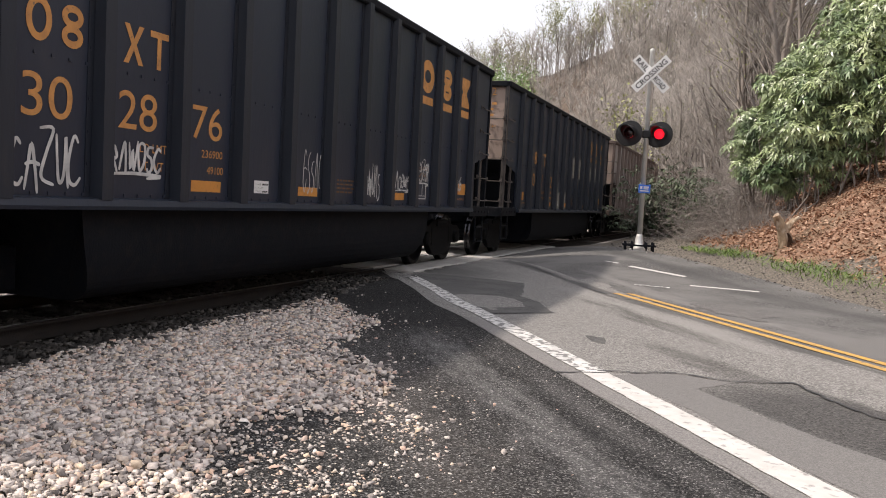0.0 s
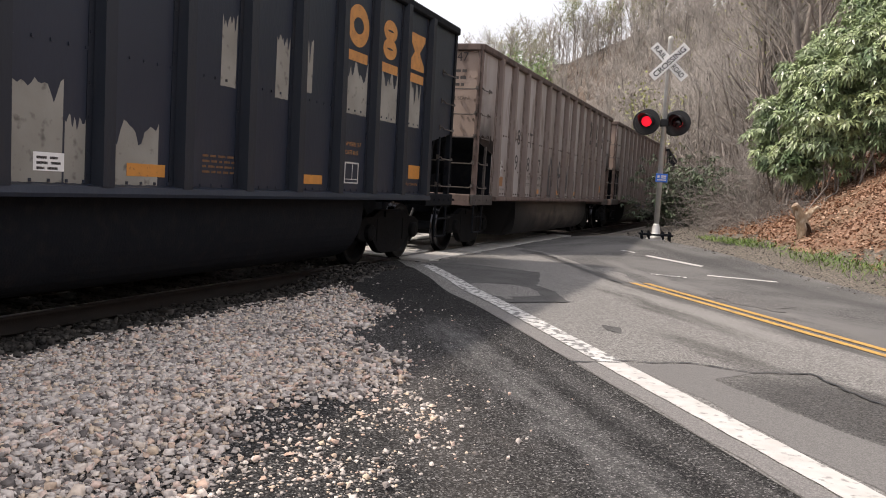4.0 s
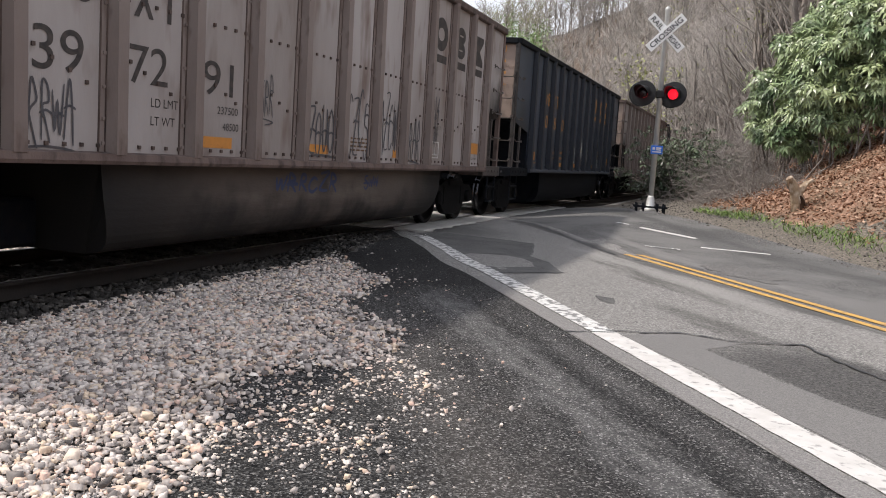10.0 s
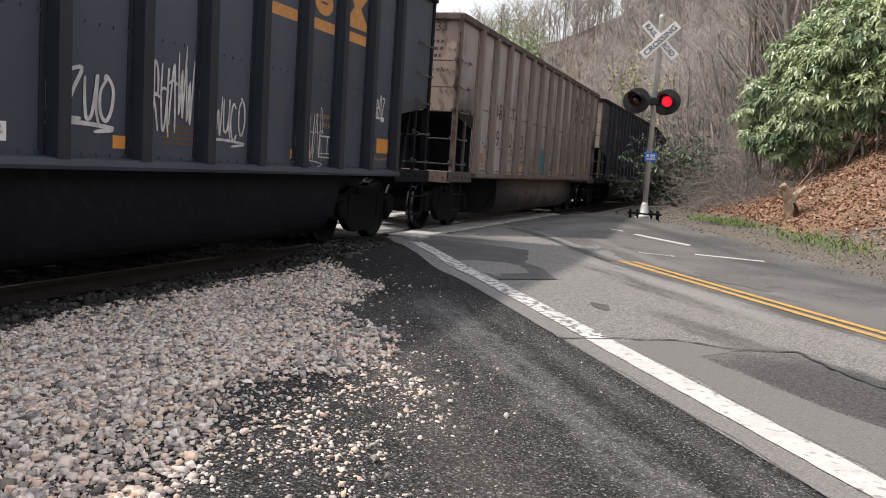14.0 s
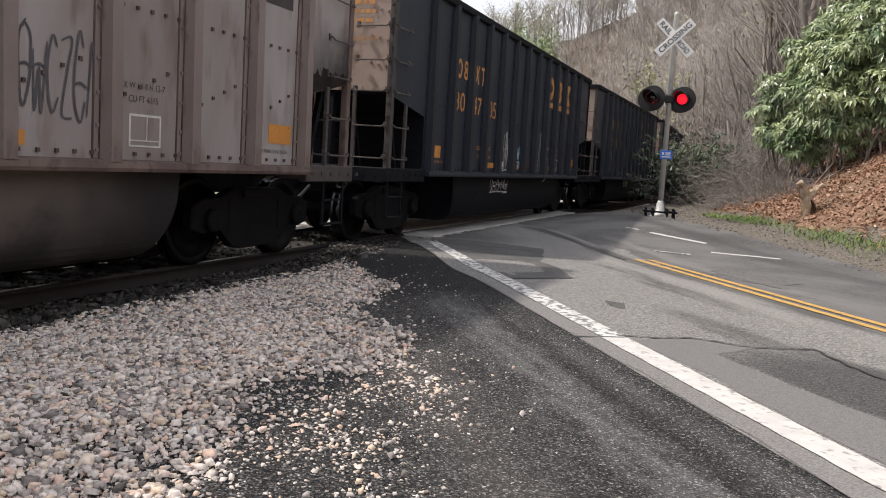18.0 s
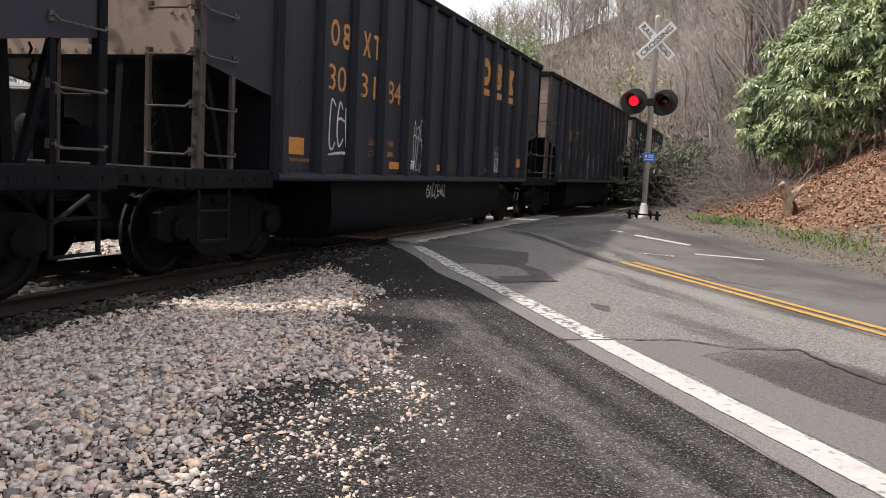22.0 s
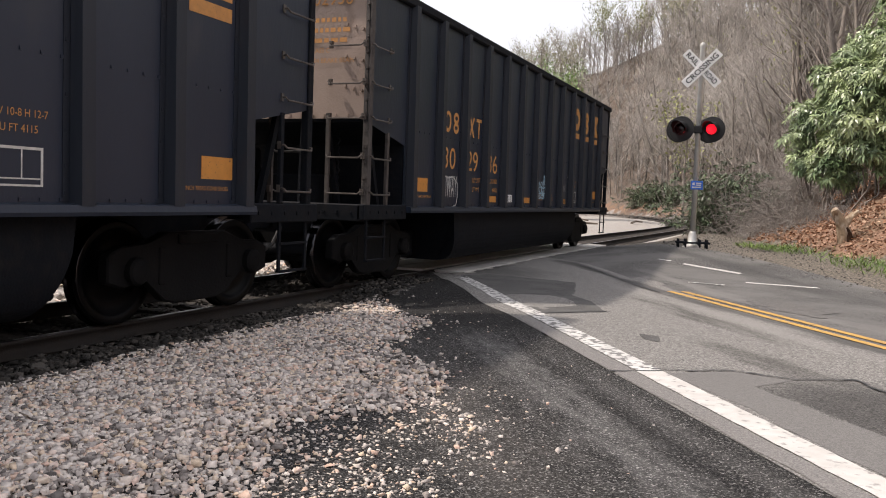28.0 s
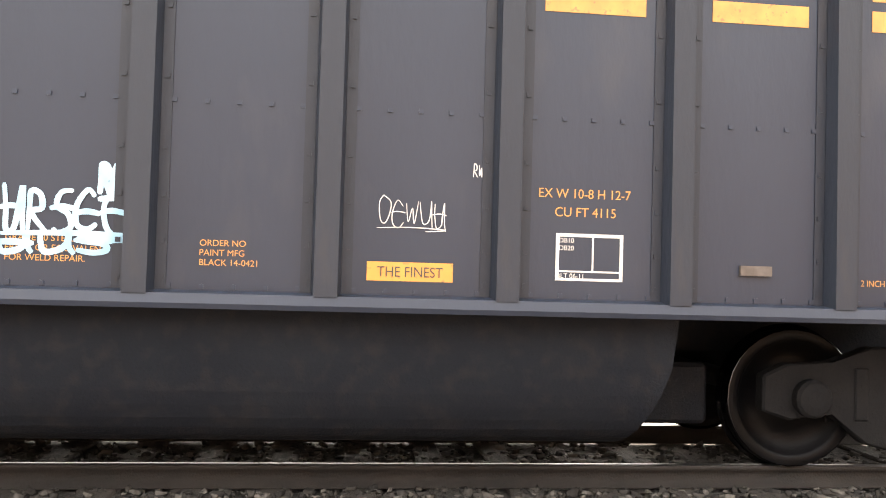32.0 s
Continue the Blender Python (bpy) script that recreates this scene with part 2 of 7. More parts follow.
M_TIE = material("weathered_tie_timber", (0.03, 0.025, 0.021), 0.9, 0, (0.065, 0.054, 0.045), 4, 0.7, bump=0.5, stretch=(0.4, 6, 4), vary=0.3)
M_CONCRETE = material("pale_crossing_concrete", (0.50, 0.485, 0.455), 0.85, 0, (0.33, 0.31, 0.285), 1.2, 0.8, (0.15, 0.145, 0.14), 5, 0.3, 60, lo3=0.58, hi3=0.8)
M_WHITELINE = material("worn_white_road_paint", (0.58, 0.56, 0.53), 0.75, 0, (0.46, 0.44, 0.41), 7, 0.7, (0.20, 0.19, 0.18), 16, 0.25, 120, lo3=0.58, hi3=0.70)
M_WORNLINE = material("flaked_white_road_paint", (0.64, 0.63, 0.60), 0.8, 0, (0.44, 0.43, 0.41), 5, 0.8, (0.075, 0.073, 0.07), 13, 0.25, 120, lo3=0.50, hi3=0.56)
M_YELLOWLINE = material("faded_yellow_road_paint", (0.54, 0.31, 0.065), 0.75, 0, (0.40, 0.24, 0.075), 4, 0.7, (0.16, 0.13, 0.10), 14, 0.2, 120, lo3=0.54, hi3=0.68)
M_MAST = material("galvanised_silver_paint", (0.56, 0.56, 0.54), 0.5, 0.3, (0.38, 0.36, 0.33), 5, 0.5, bump=0.1)
M_SIGNWHITE = material("white_reflective_sheeting", (0.80, 0.80, 0.78), 0.55, 0, (0.66, 0.65, 0.62), 4, 0.5)
M_SIGNBLACK = material("matt_black_signal_paint", (0.009, 0.009, 0.010), 0.5, 0, (0.022, 0.022, 0.023), 5, 0.5, spec=0.35)
M_BLUESIGN = material("blue_sign_sheeting", (0.02, 0.12, 0.55), 0.5, 0, (0.03, 0.15, 0.5), 5, 0.4)
M_LAMPON = material("lit_red_lens", (0.95, 0.012, 0.03), 0.3, emit=1.1)
M_LAMPOFF = material("unlit_red_lens", (0.03, 0.004, 0.005), 0.2, 0, (0.015, 0.003, 0.003), 20, 0.5)
M_BARK = material("grey_brown_bark", (0.20, 0.168, 0.145), 0.95, 0, (0.31, 0.275, 0.245), 2.0, 0.7, bump=0.5, bump_scale=20, stretch=(3, 3, 0.5), island=0.3)
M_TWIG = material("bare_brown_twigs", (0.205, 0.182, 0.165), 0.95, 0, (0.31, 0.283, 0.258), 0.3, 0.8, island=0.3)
# far copy of the twig colour, paled in place of distance haze
M_TWIGHAZE = material("far_bare_woods", (0.285, 0.254, 0.228), 0.95, 0, (0.37, 0.34, 0.31), 0.05, 0.9, island=0.3)
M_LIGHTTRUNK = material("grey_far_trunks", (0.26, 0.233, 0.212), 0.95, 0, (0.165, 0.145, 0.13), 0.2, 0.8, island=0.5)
M_SPRING = material("spring_green_leaves", (0.28, 0.30, 0.11), 0.7, 0, (0.34, 0.34, 0.16), 0.5, 0.7, island=0.3)
M_FRESH = material("fresh_green_leaves", (0.22, 0.31, 0.13), 0.7, 0, (0.32, 0.40, 0.20), 0.6, 0.7, island=0.3)
M_RHODO = material("leathery_evergreen_leaves", (0.118, 0.185, 0.090), 0.34, 0, (0.36, 0.42, 0.205), 1.0, 0.9, island=0.5)
M_RHODODARK = material("dark_evergreen_leaves", (0.065, 0.10, 0.055), 0.4, 0, (0.13, 0.165, 0.085), 1.0, 0.7, island=0.35)
M_LITTER = ramp_material("dry_oak_leaf_litter", [(0.0, (0.10, 0.05, 0.03)), (0.35, (0.24, 0.12, 0.07)), (0.7, (0.36, 0.21, 0.135)), (1.0, (0.50, 0.35, 0.25))], 3.0, bump=0)
M_GRASS = material("rough_green_grass", (0.10, 0.175, 0.035), 0.8, 0, (0.20, 0.27, 0.07), 1.5, 0.7, island=0.35)
M_STUMP = material("weathered_pale_stump", (0.42, 0.32, 0.215), 0.9, 0, (0.11, 0.065, 0.04), 4, 0.9, (0.58, 0.50, 0.40), 9, 0.8, 30, (1, 1, 0.4))
# near-black brown that stands for the shade inside the stump's hollow
M_HOLLOW = material("dark_rotten_wood", (0.035, 0.02, 0.013), 0.95, 0, (0.07, 0.04, 0.025), 9, 0.7, bump=0.5, spec=0.1)
M_WOODDEBRIS = material("grey_broken_timber", (0.12, 0.095, 0.075), 0.9, 0, (0.22, 0.19, 0.16), 5, 0.7, bump=0.5)
M_CABINET = material("white_enamelled_steel", (0.78, 0.78, 0.76), 0.5, 0, (0.62, 0.61, 0.58), 2, 0.5)
M_TRUCKWHITE = material("white_car_paint", (0.78, 0.79, 0.80), 0.2, 0, (0.70, 0.71, 0.72), 3, 0.4)
M_GLASS = material("dark_tinted_glass", (0.02, 0.025, 0.03), 0.06, 0.0, spec=0.9)
M_RUBBER = material("black_rubber", (0.02, 0.02, 0.02), 0.8, 0, (0.04, 0.04, 0.04), 10, 0.5)
M_CHROME = material("bright_chrome", (0.7, 0.7, 0.72), 0.15, 1.0)
M_STONE = ramp_material("grey_and_tan_limestone", [(0.0, (0.12, 0.107, 0.10)), (0.18, (0.38, 0.338, 0.31)), (0.42, (0.66, 0.592, 0.54)), (0.66, (0.80, 0.71, 0.635)), (0.78, (0.76, 0.61, 0.455)), (0.88, (0.74, 0.52, 0.42)), (1.0, (0.92, 0.85, 0.77))], 30.0, bump=0.35)
M_STONEFAR = ramp_material("pale_limestone_spread", [(0.25, (0.15, 0.138, 0.125)), (0.45, (0.31, 0.287, 0.262)), (0.6, (0.40, 0.373, 0.343)), (0.8, (0.52, 0.495, 0.46))], 14.0, island=False, bump_scale=18)
M_FINES = ramp_material("dark_gravel_fines", [(0.28, (0.035, 0.031, 0.029)), (0.48, (0.085, 0.077, 0.071)), (0.62, (0.16, 0.146, 0.135)), (0.8, (0.30, 0.275, 0.255))], 60.0, island=False, bump=1.0, bump_scale=60)
M_GRIT = ramp_material("mixed_verge_grit", [(0.0, (0.05, 0.045, 0.04)), (0.6, (0.14, 0.125, 0.11)), (1.0, (0.34, 0.31, 0.28))], 30.0, bump=0.2)
M_CINDER = ramp_material("oily_dark_ballast", [(0.3, (0.022, 0.02, 0.019)), (0.5, (0.05, 0.045, 0.04)), (0.75, (0.11, 0.10, 0.09))], 22.0, island=False, bump_scale=25)
M_DARKSTONE = ramp_material("oily_dark_stone", [(0.0, (0.02, 0.0185, 0.0175)), (0.6, (0.05, 0.046, 0.041)), (1.0, (0.14, 0.127, 0.113))], 30.0, bump=0.25)


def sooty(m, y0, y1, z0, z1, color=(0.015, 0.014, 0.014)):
    """Lays an uneven dark cloud over both ends of a car's sheet, thickest low down: coal soot on the side sheets."""
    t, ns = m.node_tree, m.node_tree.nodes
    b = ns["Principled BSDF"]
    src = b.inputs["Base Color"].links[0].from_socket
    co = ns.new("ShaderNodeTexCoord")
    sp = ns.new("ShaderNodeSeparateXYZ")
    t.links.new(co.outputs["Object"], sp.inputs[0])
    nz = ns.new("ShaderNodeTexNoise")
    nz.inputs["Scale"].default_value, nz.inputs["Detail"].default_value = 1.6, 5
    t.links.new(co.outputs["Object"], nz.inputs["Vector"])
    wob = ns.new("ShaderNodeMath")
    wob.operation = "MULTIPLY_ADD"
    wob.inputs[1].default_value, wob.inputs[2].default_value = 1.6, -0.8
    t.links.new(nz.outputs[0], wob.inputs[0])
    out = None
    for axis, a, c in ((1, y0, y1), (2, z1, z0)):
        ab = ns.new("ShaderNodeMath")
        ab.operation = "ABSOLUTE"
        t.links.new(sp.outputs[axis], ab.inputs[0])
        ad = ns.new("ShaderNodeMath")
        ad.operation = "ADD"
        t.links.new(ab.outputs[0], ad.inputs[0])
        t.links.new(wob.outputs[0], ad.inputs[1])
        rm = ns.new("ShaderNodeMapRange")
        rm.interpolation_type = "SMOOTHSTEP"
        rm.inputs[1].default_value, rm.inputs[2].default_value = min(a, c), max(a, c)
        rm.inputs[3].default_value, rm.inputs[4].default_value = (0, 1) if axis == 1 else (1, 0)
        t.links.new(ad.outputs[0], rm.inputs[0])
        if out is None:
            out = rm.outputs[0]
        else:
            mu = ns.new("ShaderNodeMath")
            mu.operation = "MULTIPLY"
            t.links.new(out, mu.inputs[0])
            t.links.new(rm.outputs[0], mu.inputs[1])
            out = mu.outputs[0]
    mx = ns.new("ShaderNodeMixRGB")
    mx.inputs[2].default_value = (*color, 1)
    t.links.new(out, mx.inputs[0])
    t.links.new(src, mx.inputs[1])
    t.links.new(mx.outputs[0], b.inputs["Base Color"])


sooty(M_GREY, 5.9, 6.9, 2.0, 3.2)
# the tub's colour goes darker towards both ends, then towards its bottom
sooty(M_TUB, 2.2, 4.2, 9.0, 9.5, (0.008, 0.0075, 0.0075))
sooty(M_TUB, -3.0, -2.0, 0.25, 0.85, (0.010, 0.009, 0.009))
sooty(M_BLUEBLACK, 5.5, 6.6, 1.6, 2.8, (0.006, 0.006, 0.007))


# ---------------------------------------------------------------- mesh helpers
def box(bm, x0, x1, y0, y1, z0, z1, bevel=0.0):
    v = [bm.verts.new((x, y, z)) for z in (z0, z1) for y in (y0, y1) for x in (x0, x1)]
    fs = [bm.faces.new([v[i] for i in f]) for f in ((0, 2, 3, 1), (4, 5, 7, 6), (0, 1, 5, 4), (2, 6, 7, 3), (0, 4, 6, 2), (1, 3, 7, 5))]
    if bevel:
        es = list({e for f in fs for e in f.edges})
        bmesh.ops.bevel(bm, geom=es, offset=bevel, segments=1, affect="EDGES", clamp_overlap=True)


def prism(bm, outline, axis, a, b):
    """Extrudes an outline of 2D points along an axis ('x', 'y' or 'z') from a to b."""
    def put(p, q, w):
        return {"x": (w, p, q), "y": (p, w, q), "z": (p, q, w)}[axis]
    lo = [bm.verts.new(put(p, q, a)) for p, q in outline]
    hi = [bm.verts.new(put(p, q, b)) for p, q in outline]
    n = len(outline)
    for i in range(n):
        bm.faces.new((lo[i], lo[(i + 1) % n], hi[(i + 1) % n], hi[i]))
    bm.faces.new(lo[::-1])
    bm.faces.new(hi)


def tube(bm, pts, r, n=6, r_end=None):
    """A round bar along points."""
    pts = [Vector(p) for p in pts]
    rings = []
    for i, p in enumerate(pts):
        d = (pts[min(i + 1, len(pts) - 1)] - pts[max(i - 1, 0)]).normalized()
        a = d.orthogonal().normalized() if i == 0 else (a - d * a.dot(d)).normalized()
        b = d.cross(a)
        k = r if r_end is None else r + (r_end - r) * i / (len(pts) - 1)
        rings.append([bm.verts.new(p + (a * math.cos(2 * math.pi * j / n) + b * math.sin(2 * math.pi * j / n)) * k) for j in range(n)])
    for q, s in zip(rings, rings[1:]):
        for j in range(n):
            bm.faces.new((q[j], q[(j + 1) % n], s[(j + 1) % n], s[j]))
    if n > 2:
        bm.faces.new(rings[0][::-1])
        bm.faces.new(rings[-1])


def lathe(bm, profile, axis="x", n=28, centre=(0, 0, 0)):
    """Turns a profile of (along, radius) round an axis."""
    rings = []
    for w, r in profile:
        ring = []
        for j in range(n):
            a = 2 * math.pi * j / n
            p = {"x": (w, r * math.cos(a), r * math.sin(a)), "y": (r * math.cos(a), w, r * math.sin(a)), "z": (r * math.cos(a), r * math.sin(a), w)}[axis]
            ring.append(bm.verts.new(Vector(p) + Vector(centre)))
        rings.append(ring)
    for q, s in zip(rings, rings[1:]):
        for j in range(n):
            bm.faces.new((q[j], q[(j + 1) % n], s[(j + 1) % n], s[j]))
    bm.faces.new(rings[0])
    bm.faces.new(rings[-1][::-1])


def to_mesh(name, bm, mat, smooth=False):
    bmesh.ops.recalc_face_normals(bm, faces=bm.faces)
    me = bpy.data.meshes.new(name)
    bm.to_mesh(me)
    bm.free()
    for m in (mat if isinstance(mat, (list, tuple)) else [mat]):
        me.materials.append(m)
    if smooth:
        me.polygons.foreach_set("use_smooth", [True] * len(me.polygons))
    return me


def part(name, bm, mat, parent=None, label="", smooth=False, m=None):
    ob = new(name, to_mesh(name, bm, mat, smooth))
    ob.parent = parent
    if m is not None:
        ob.matrix_basis = m
    return tagged(ob, label)


def again(ob, m):
    """One more part on the mesh of a part, at the pose m."""
    o = new(ob.name.split(".")[0], ob.data)
    o.parent, o.matrix_basis = ob.parent, m
    return o


def array_mesh(name, verts, faces, mat, index=None):
    """A mesh from numpy arrays: faces all of one size."""
    me = bpy.data.meshes.new(name)
    k = faces.shape[1]
    me.vertices.add(len(verts))
    me.vertices.foreach_set("co", np.asarray(verts, np.float32).ravel())
    me.loops.add(faces.size)
    me.loops.foreach_set("vertex_index", np.asarray(faces, np.int32).ravel())
    me.polygons.add(len(faces))
    me.polygons.foreach_set("loop_start", np.arange(0, faces.size, k, dtype=np.int32))
    for m in (mat if isinstance(mat, (list, tuple)) else [mat]):
        me.materials.append(m)
    if index is not None:
        me.polygons.foreach_set("material_index", np.asarray(index, np.int32))
    me.update(calc_edges=True)
    me.validate()
    return me


LETTERS = {}


def writing(parent, text, height, y, z, mat, x=1.56, width=None, name="stencil", label="", turn=pose(0, 0, 0, 90, 0, 90)):
    """Flat lettering on a side facing +x: its lower left corner at (y, z), read along +y."""
    key = (text, mat.name)
    if key not in LETTERS:
        cu = bpy.data.curves.new("letters", "FONT")
        cu.body, cu.size = text, 1.0
        ob = bpy.data.objects.new("letters", cu)
        me = bpy.data.meshes.new_from_object(ob)
        me.materials.clear()
        me.materials.append(mat)
        bpy.data.objects.remove(ob)
        LETTERS[key] = me
    me = LETTERS[key]
    xs = [v.co.x for v in me.vertices] or [0, 1]
    sx = height / 0.70 if width is None else width / (max(xs) - min(xs))
    ob = new(name, me)
    ob.parent = parent
    ob.matrix_basis = Matrix.Translation((x, y, z)) @ turn @ Matrix.Diagonal((sx, height / 0.70, 1, 1)) @ Matrix.Translation((-min(xs), 0, 0))
    return tagged(ob, label)


rng = np.random.default_rng(7)


def smooth01(v):
    v = np.clip(v, 0, 1)
    return v * v * (3 - 2 * v)


# ---------------------------------------------------------------- the plan
# the road's near edge line starts at R0 and runs along RD; RN points over the road
R0, RD, RN = (7.07, 4.29), (-0.535, 0.845), (0.845, 0.535)
def road_xy(p, q):
    return R0[0] + RD[0] * p + RN[0] * q, R0[1] + RD[1] * p + RN[1] * q


# the track's centre line: straight past the camera, then a bend to the left round the foot of the hill
US = np.arange(-160.0, 300.0, 0.5)
BEND = np.where(US < 12, 0.0, np.where(US < 38, -0.00105, np.interp(US, (38, 58), (-0.00105, 0.0105))))
HEAD = np.cumsum(BEND) * 0.5
TX, TY = np.cumsum(-np.sin(HEAD)) * 0.5, np.cumsum(np.cos(HEAD)) * 0.5
TX, TY = TX - np.interp(0, US, TX), TY - np.interp(0, US, TY)


# the foot of the hillside: beside the road first, then along the outside of the bend
_k = (TY > 50) & (US < 205)
TOE_Y = np.concatenate([[-60, 5, 12, 17.5, 22, 28, 36, 46], TY[_k][::8], [158, 420]])
TOE_X = np.concatenate([[26, 14.2, 11.2, 9.0, 7.0, 5.7, 4.9, 4.3], TX[_k][::8] + 3.4, [-260, -900]])


def bank(x, y):
    """How far a place lies behind the foot of the hillside."""
    return (x - np.interp(y, TOE_Y, TOE_X)) * np.interp(y, (60, 90), (0.92, 0.72))


def on_track(u):
    return float(np.interp(u, US, TX)), float(np.interp(u, US, TY)), float(np.interp(u, US, HEAD))


def track_gap(x, y):
    """Sideways distance from the track's centre line."""
    return np.abs(x - np.interp(y, TY[US < 120], TX[US < 120]))


def height(x, y):
    x, y = np.asarray(x, float), np.asarray(y, float)
    d = bank(x, y)
    z = 0.32 * smooth01((y - 13) / 7) * smooth01((x - 1.2) / 3)
    g = track_gap(x, y)
    crossing = smooth01((y - 9.6) / 1.6) * (1 - smooth01((y - 25.6) / 1.2))
    low = -0.17 * (1 - smooth01((g - 1.7) / 2.2)) * (1 - crossing)
    z = z + low - 0.03 * (g < 1.6) * crossing
    far = smooth01((-x - 4) / 12) * -0.25
    up = np.where(d > 0, 0.62 * np.minimum(d, 5) + 0.46 * np.maximum(d - 5, 0), 0)
    up = up + np.where(d > 0, 0.21 * np.clip(y - 34, 0, 75) * smooth01(d / (7 + 0.45 * np.clip(y - 34, 0, 75))), 0)
    cap = np.interp(np.degrees(np.arctan2(6.5 - x, np.maximum(y, 0.1))), (-30, 0, 8, 12, 16, 19, 26, 60), (40, 37, 30, 25, 22, 20, 17, 12))
    up = cap * np.tanh(up / cap)
    return z + far * (d < 0) + up


# ---------------------------------------------------------------- ground
gx = np.unique(np.concatenate([np.arange(-4, 14, 0.35), np.arange(14, 60, 3.0), np.arange(60, 260, 12.0), np.arange(-40, -4, 1.2), np.arange(-300, -40, 7.0)]))
gy = np.unique(np.concatenate([np.arange(-8, 40, 0.4), np.arange(40, 130, 2.0), np.arange(130, 420, 10.0), np.arange(-120, -8, 7.0)]))
GX, GY = np.meshgrid(gx, gy)
GZ = height(GX, GY)
dd = bank(GX, GY)


def lumps(x, y, d):
    """Humps and hollows of the bank."""
    return np.where(d > 0.3, np.clip(d, 0, 3) / 3 * 0.16 * np.sin(x * 1.7 + 0.8 * y) * np.sin(y * 1.1 - 0.4 * x), 0)


GZ = GZ + lumps(GX, GY, dd) - 0.012
nx, ny = len(gx), len(gy)
ii = np.arange(nx * ny).reshape(ny, nx)
gf = np.stack([ii[:-1, :-1], ii[:-1, 1:], ii[1:, 1:], ii[1:, :-1]], -1).reshape(-1, 4)
cx, cy = 0.5 * (GX[:-1, :-1] + GX[1:, 1:]).ravel(), 0.5 * (GY[:-1, :-1] + GY[1:, 1:]).ravel()
cd = bank(cx, cy) + 0.5 * np.sin(cy * 1.3) * np.sin(cx * 0.9)
M_BANK = ramp_material("leaf_covered_bank", [(0.25, (0.07, 0.043, 0.03)), (0.42, (0.20, 0.115, 0.075)), (0.58, (0.29, 0.175, 0.12)), (0.75, (0.42, 0.30, 0.22))], 14.0, island=False, bump=1.0, bump_scale=9, big=((0.20, 0.135, 0.09), 0.9))
M_VERGE = ramp_material("verge_of_grit_and_grass", [(0.3, (0.05, 0.046, 0.04)), (0.45, (0.10, 0.088, 0.07)), (0.55, (0.17, 0.145, 0.115)), (0.75, (0.30, 0.26, 0.22))], 24.0, island=False, bump_scale=14)
M_MEADOW = ramp_material("rough_meadow", [(0.3, (0.11, 0.125, 0.05)), (0.55, (0.18, 0.175, 0.09)), (0.75, (0.28, 0.25, 0.17))], 2.0, island=False, bump_scale=9)
M_WOODFLOOR = ramp_material("wooded_hill_floor", [(0.3, (0.10, 0.078, 0.062)), (0.5, (0.165, 0.132, 0.108)), (0.7, (0.235, 0.195, 0.162))], 1.6, island=False, bump_scale=4, big=((0.15, 0.115, 0.09), 0.12))
gi = np.where(cd > np.interp(cy, (24, 34, 60), (7.0, 3.2, 1.6)), 4, np.where(cd > 0.15, 1, np.where((cd > -4.2) & (cy > 4) & (cy < 75) & ((cx > 3.6) | (cy < 18) | ((cy > 20.5) & (cx > 2.0))), 2, 0)))
gi = np.where((cd <= 0.15) & (cx < -9) & (track_gap(cx, cy) > 9) & (cy < 300), 3, gi)
# the ground turns darker within 1.25 m of the track's centre line
gi = np.where((track_gap(cx, cy) < 1.25) & (cd <= 0.15) & (np.abs(cx) < 40) & (cy < 100), 5, gi)
gi = np.where((gi == 0) & (cx > 1.0) & (cx < 9.0) & (cy < 13), 6, gi)
ground = new("ground", array_mesh("ground", np.stack([GX, GY, GZ], -1).reshape(-1, 3), gf, [M_STONEFAR, M_BANK, M_VERGE, M_MEADOW, M_WOODFLOOR, M_CINDER, M_FINES], gi))
tagged(ground, "pale gravel yard, leaf-covered bank and wooded hillside", "ground", kind="structure")


# ---------------------------------------------------------------- road
def shoulder_edge(p):
    """Where the broken asphalt shoulder ends in the gravel."""
    return np.interp(p, (-30, -6, -1, 0.1, 0.5, 0.85, 1.5, 2.2, 3.1, 4.1, 6.2, 9.0, 11.5, 16, 60), (-4.2, -4.4, -3.3, -2.78, -2.33, -1.92, -1.62, -1.5, -1.58, -1.48, -1.15, -1.17, -1.0, -0.9, -0.8)) + 0.10 * np.sin(p * 3.1) + 0.06 * np.sin(p * 7.7 + 1)


def strip(name, p0, p1, qa, qb, mat, lift, step=0.35, cols=10, label="", parent=None, kind="structure", skip=None):
    """A sheet on the road from offset qa to qb (numbers or functions of the way along)."""
    ps = np.arange(p0, p1 + 1e-6, step)
    fa = qa if callable(qa) else (lambda p: np.full_like(p, qa))
    fb = qb if callable(qb) else (lambda p: np.full_like(p, qb))
    A, B = fa(ps), fb(ps)
    w = np.linspace(0, 1, cols + 1)
    Q = A[:, None] * (1 - w) + B[:, None] * w
    X = R0[0] + RD[0] * ps[:, None] + RN[0] * Q
    Y = R0[1] + RD[1] * ps[:, None] + RN[1] * Q
    Z = height(X, Y) + lift
    n, k = X.shape
    idx = np.arange(n * k).reshape(n, k)
    f = np.stack([idx[:-1, :-1], idx[:-1, 1:], idx[1:, 1:], idx[1:, :-1]], -1).reshape(-1, 4)
    mx, my = X[:-1, :-1].ravel(), Y[:-1, :-1].ravel()
    f = f[~(track_gap(mx, my) < np.where((my > 13.3) & (my < 26.2), 1.36, 0.86))]
    ob = new(name, array_mesh(name, np.stack([X, Y, Z], -1).reshape(-1, 3), f[:, ::-1], mat))
    ob.parent = parent
    return tagged(ob, label, "" if parent else "road", kind="" if parent else kind)


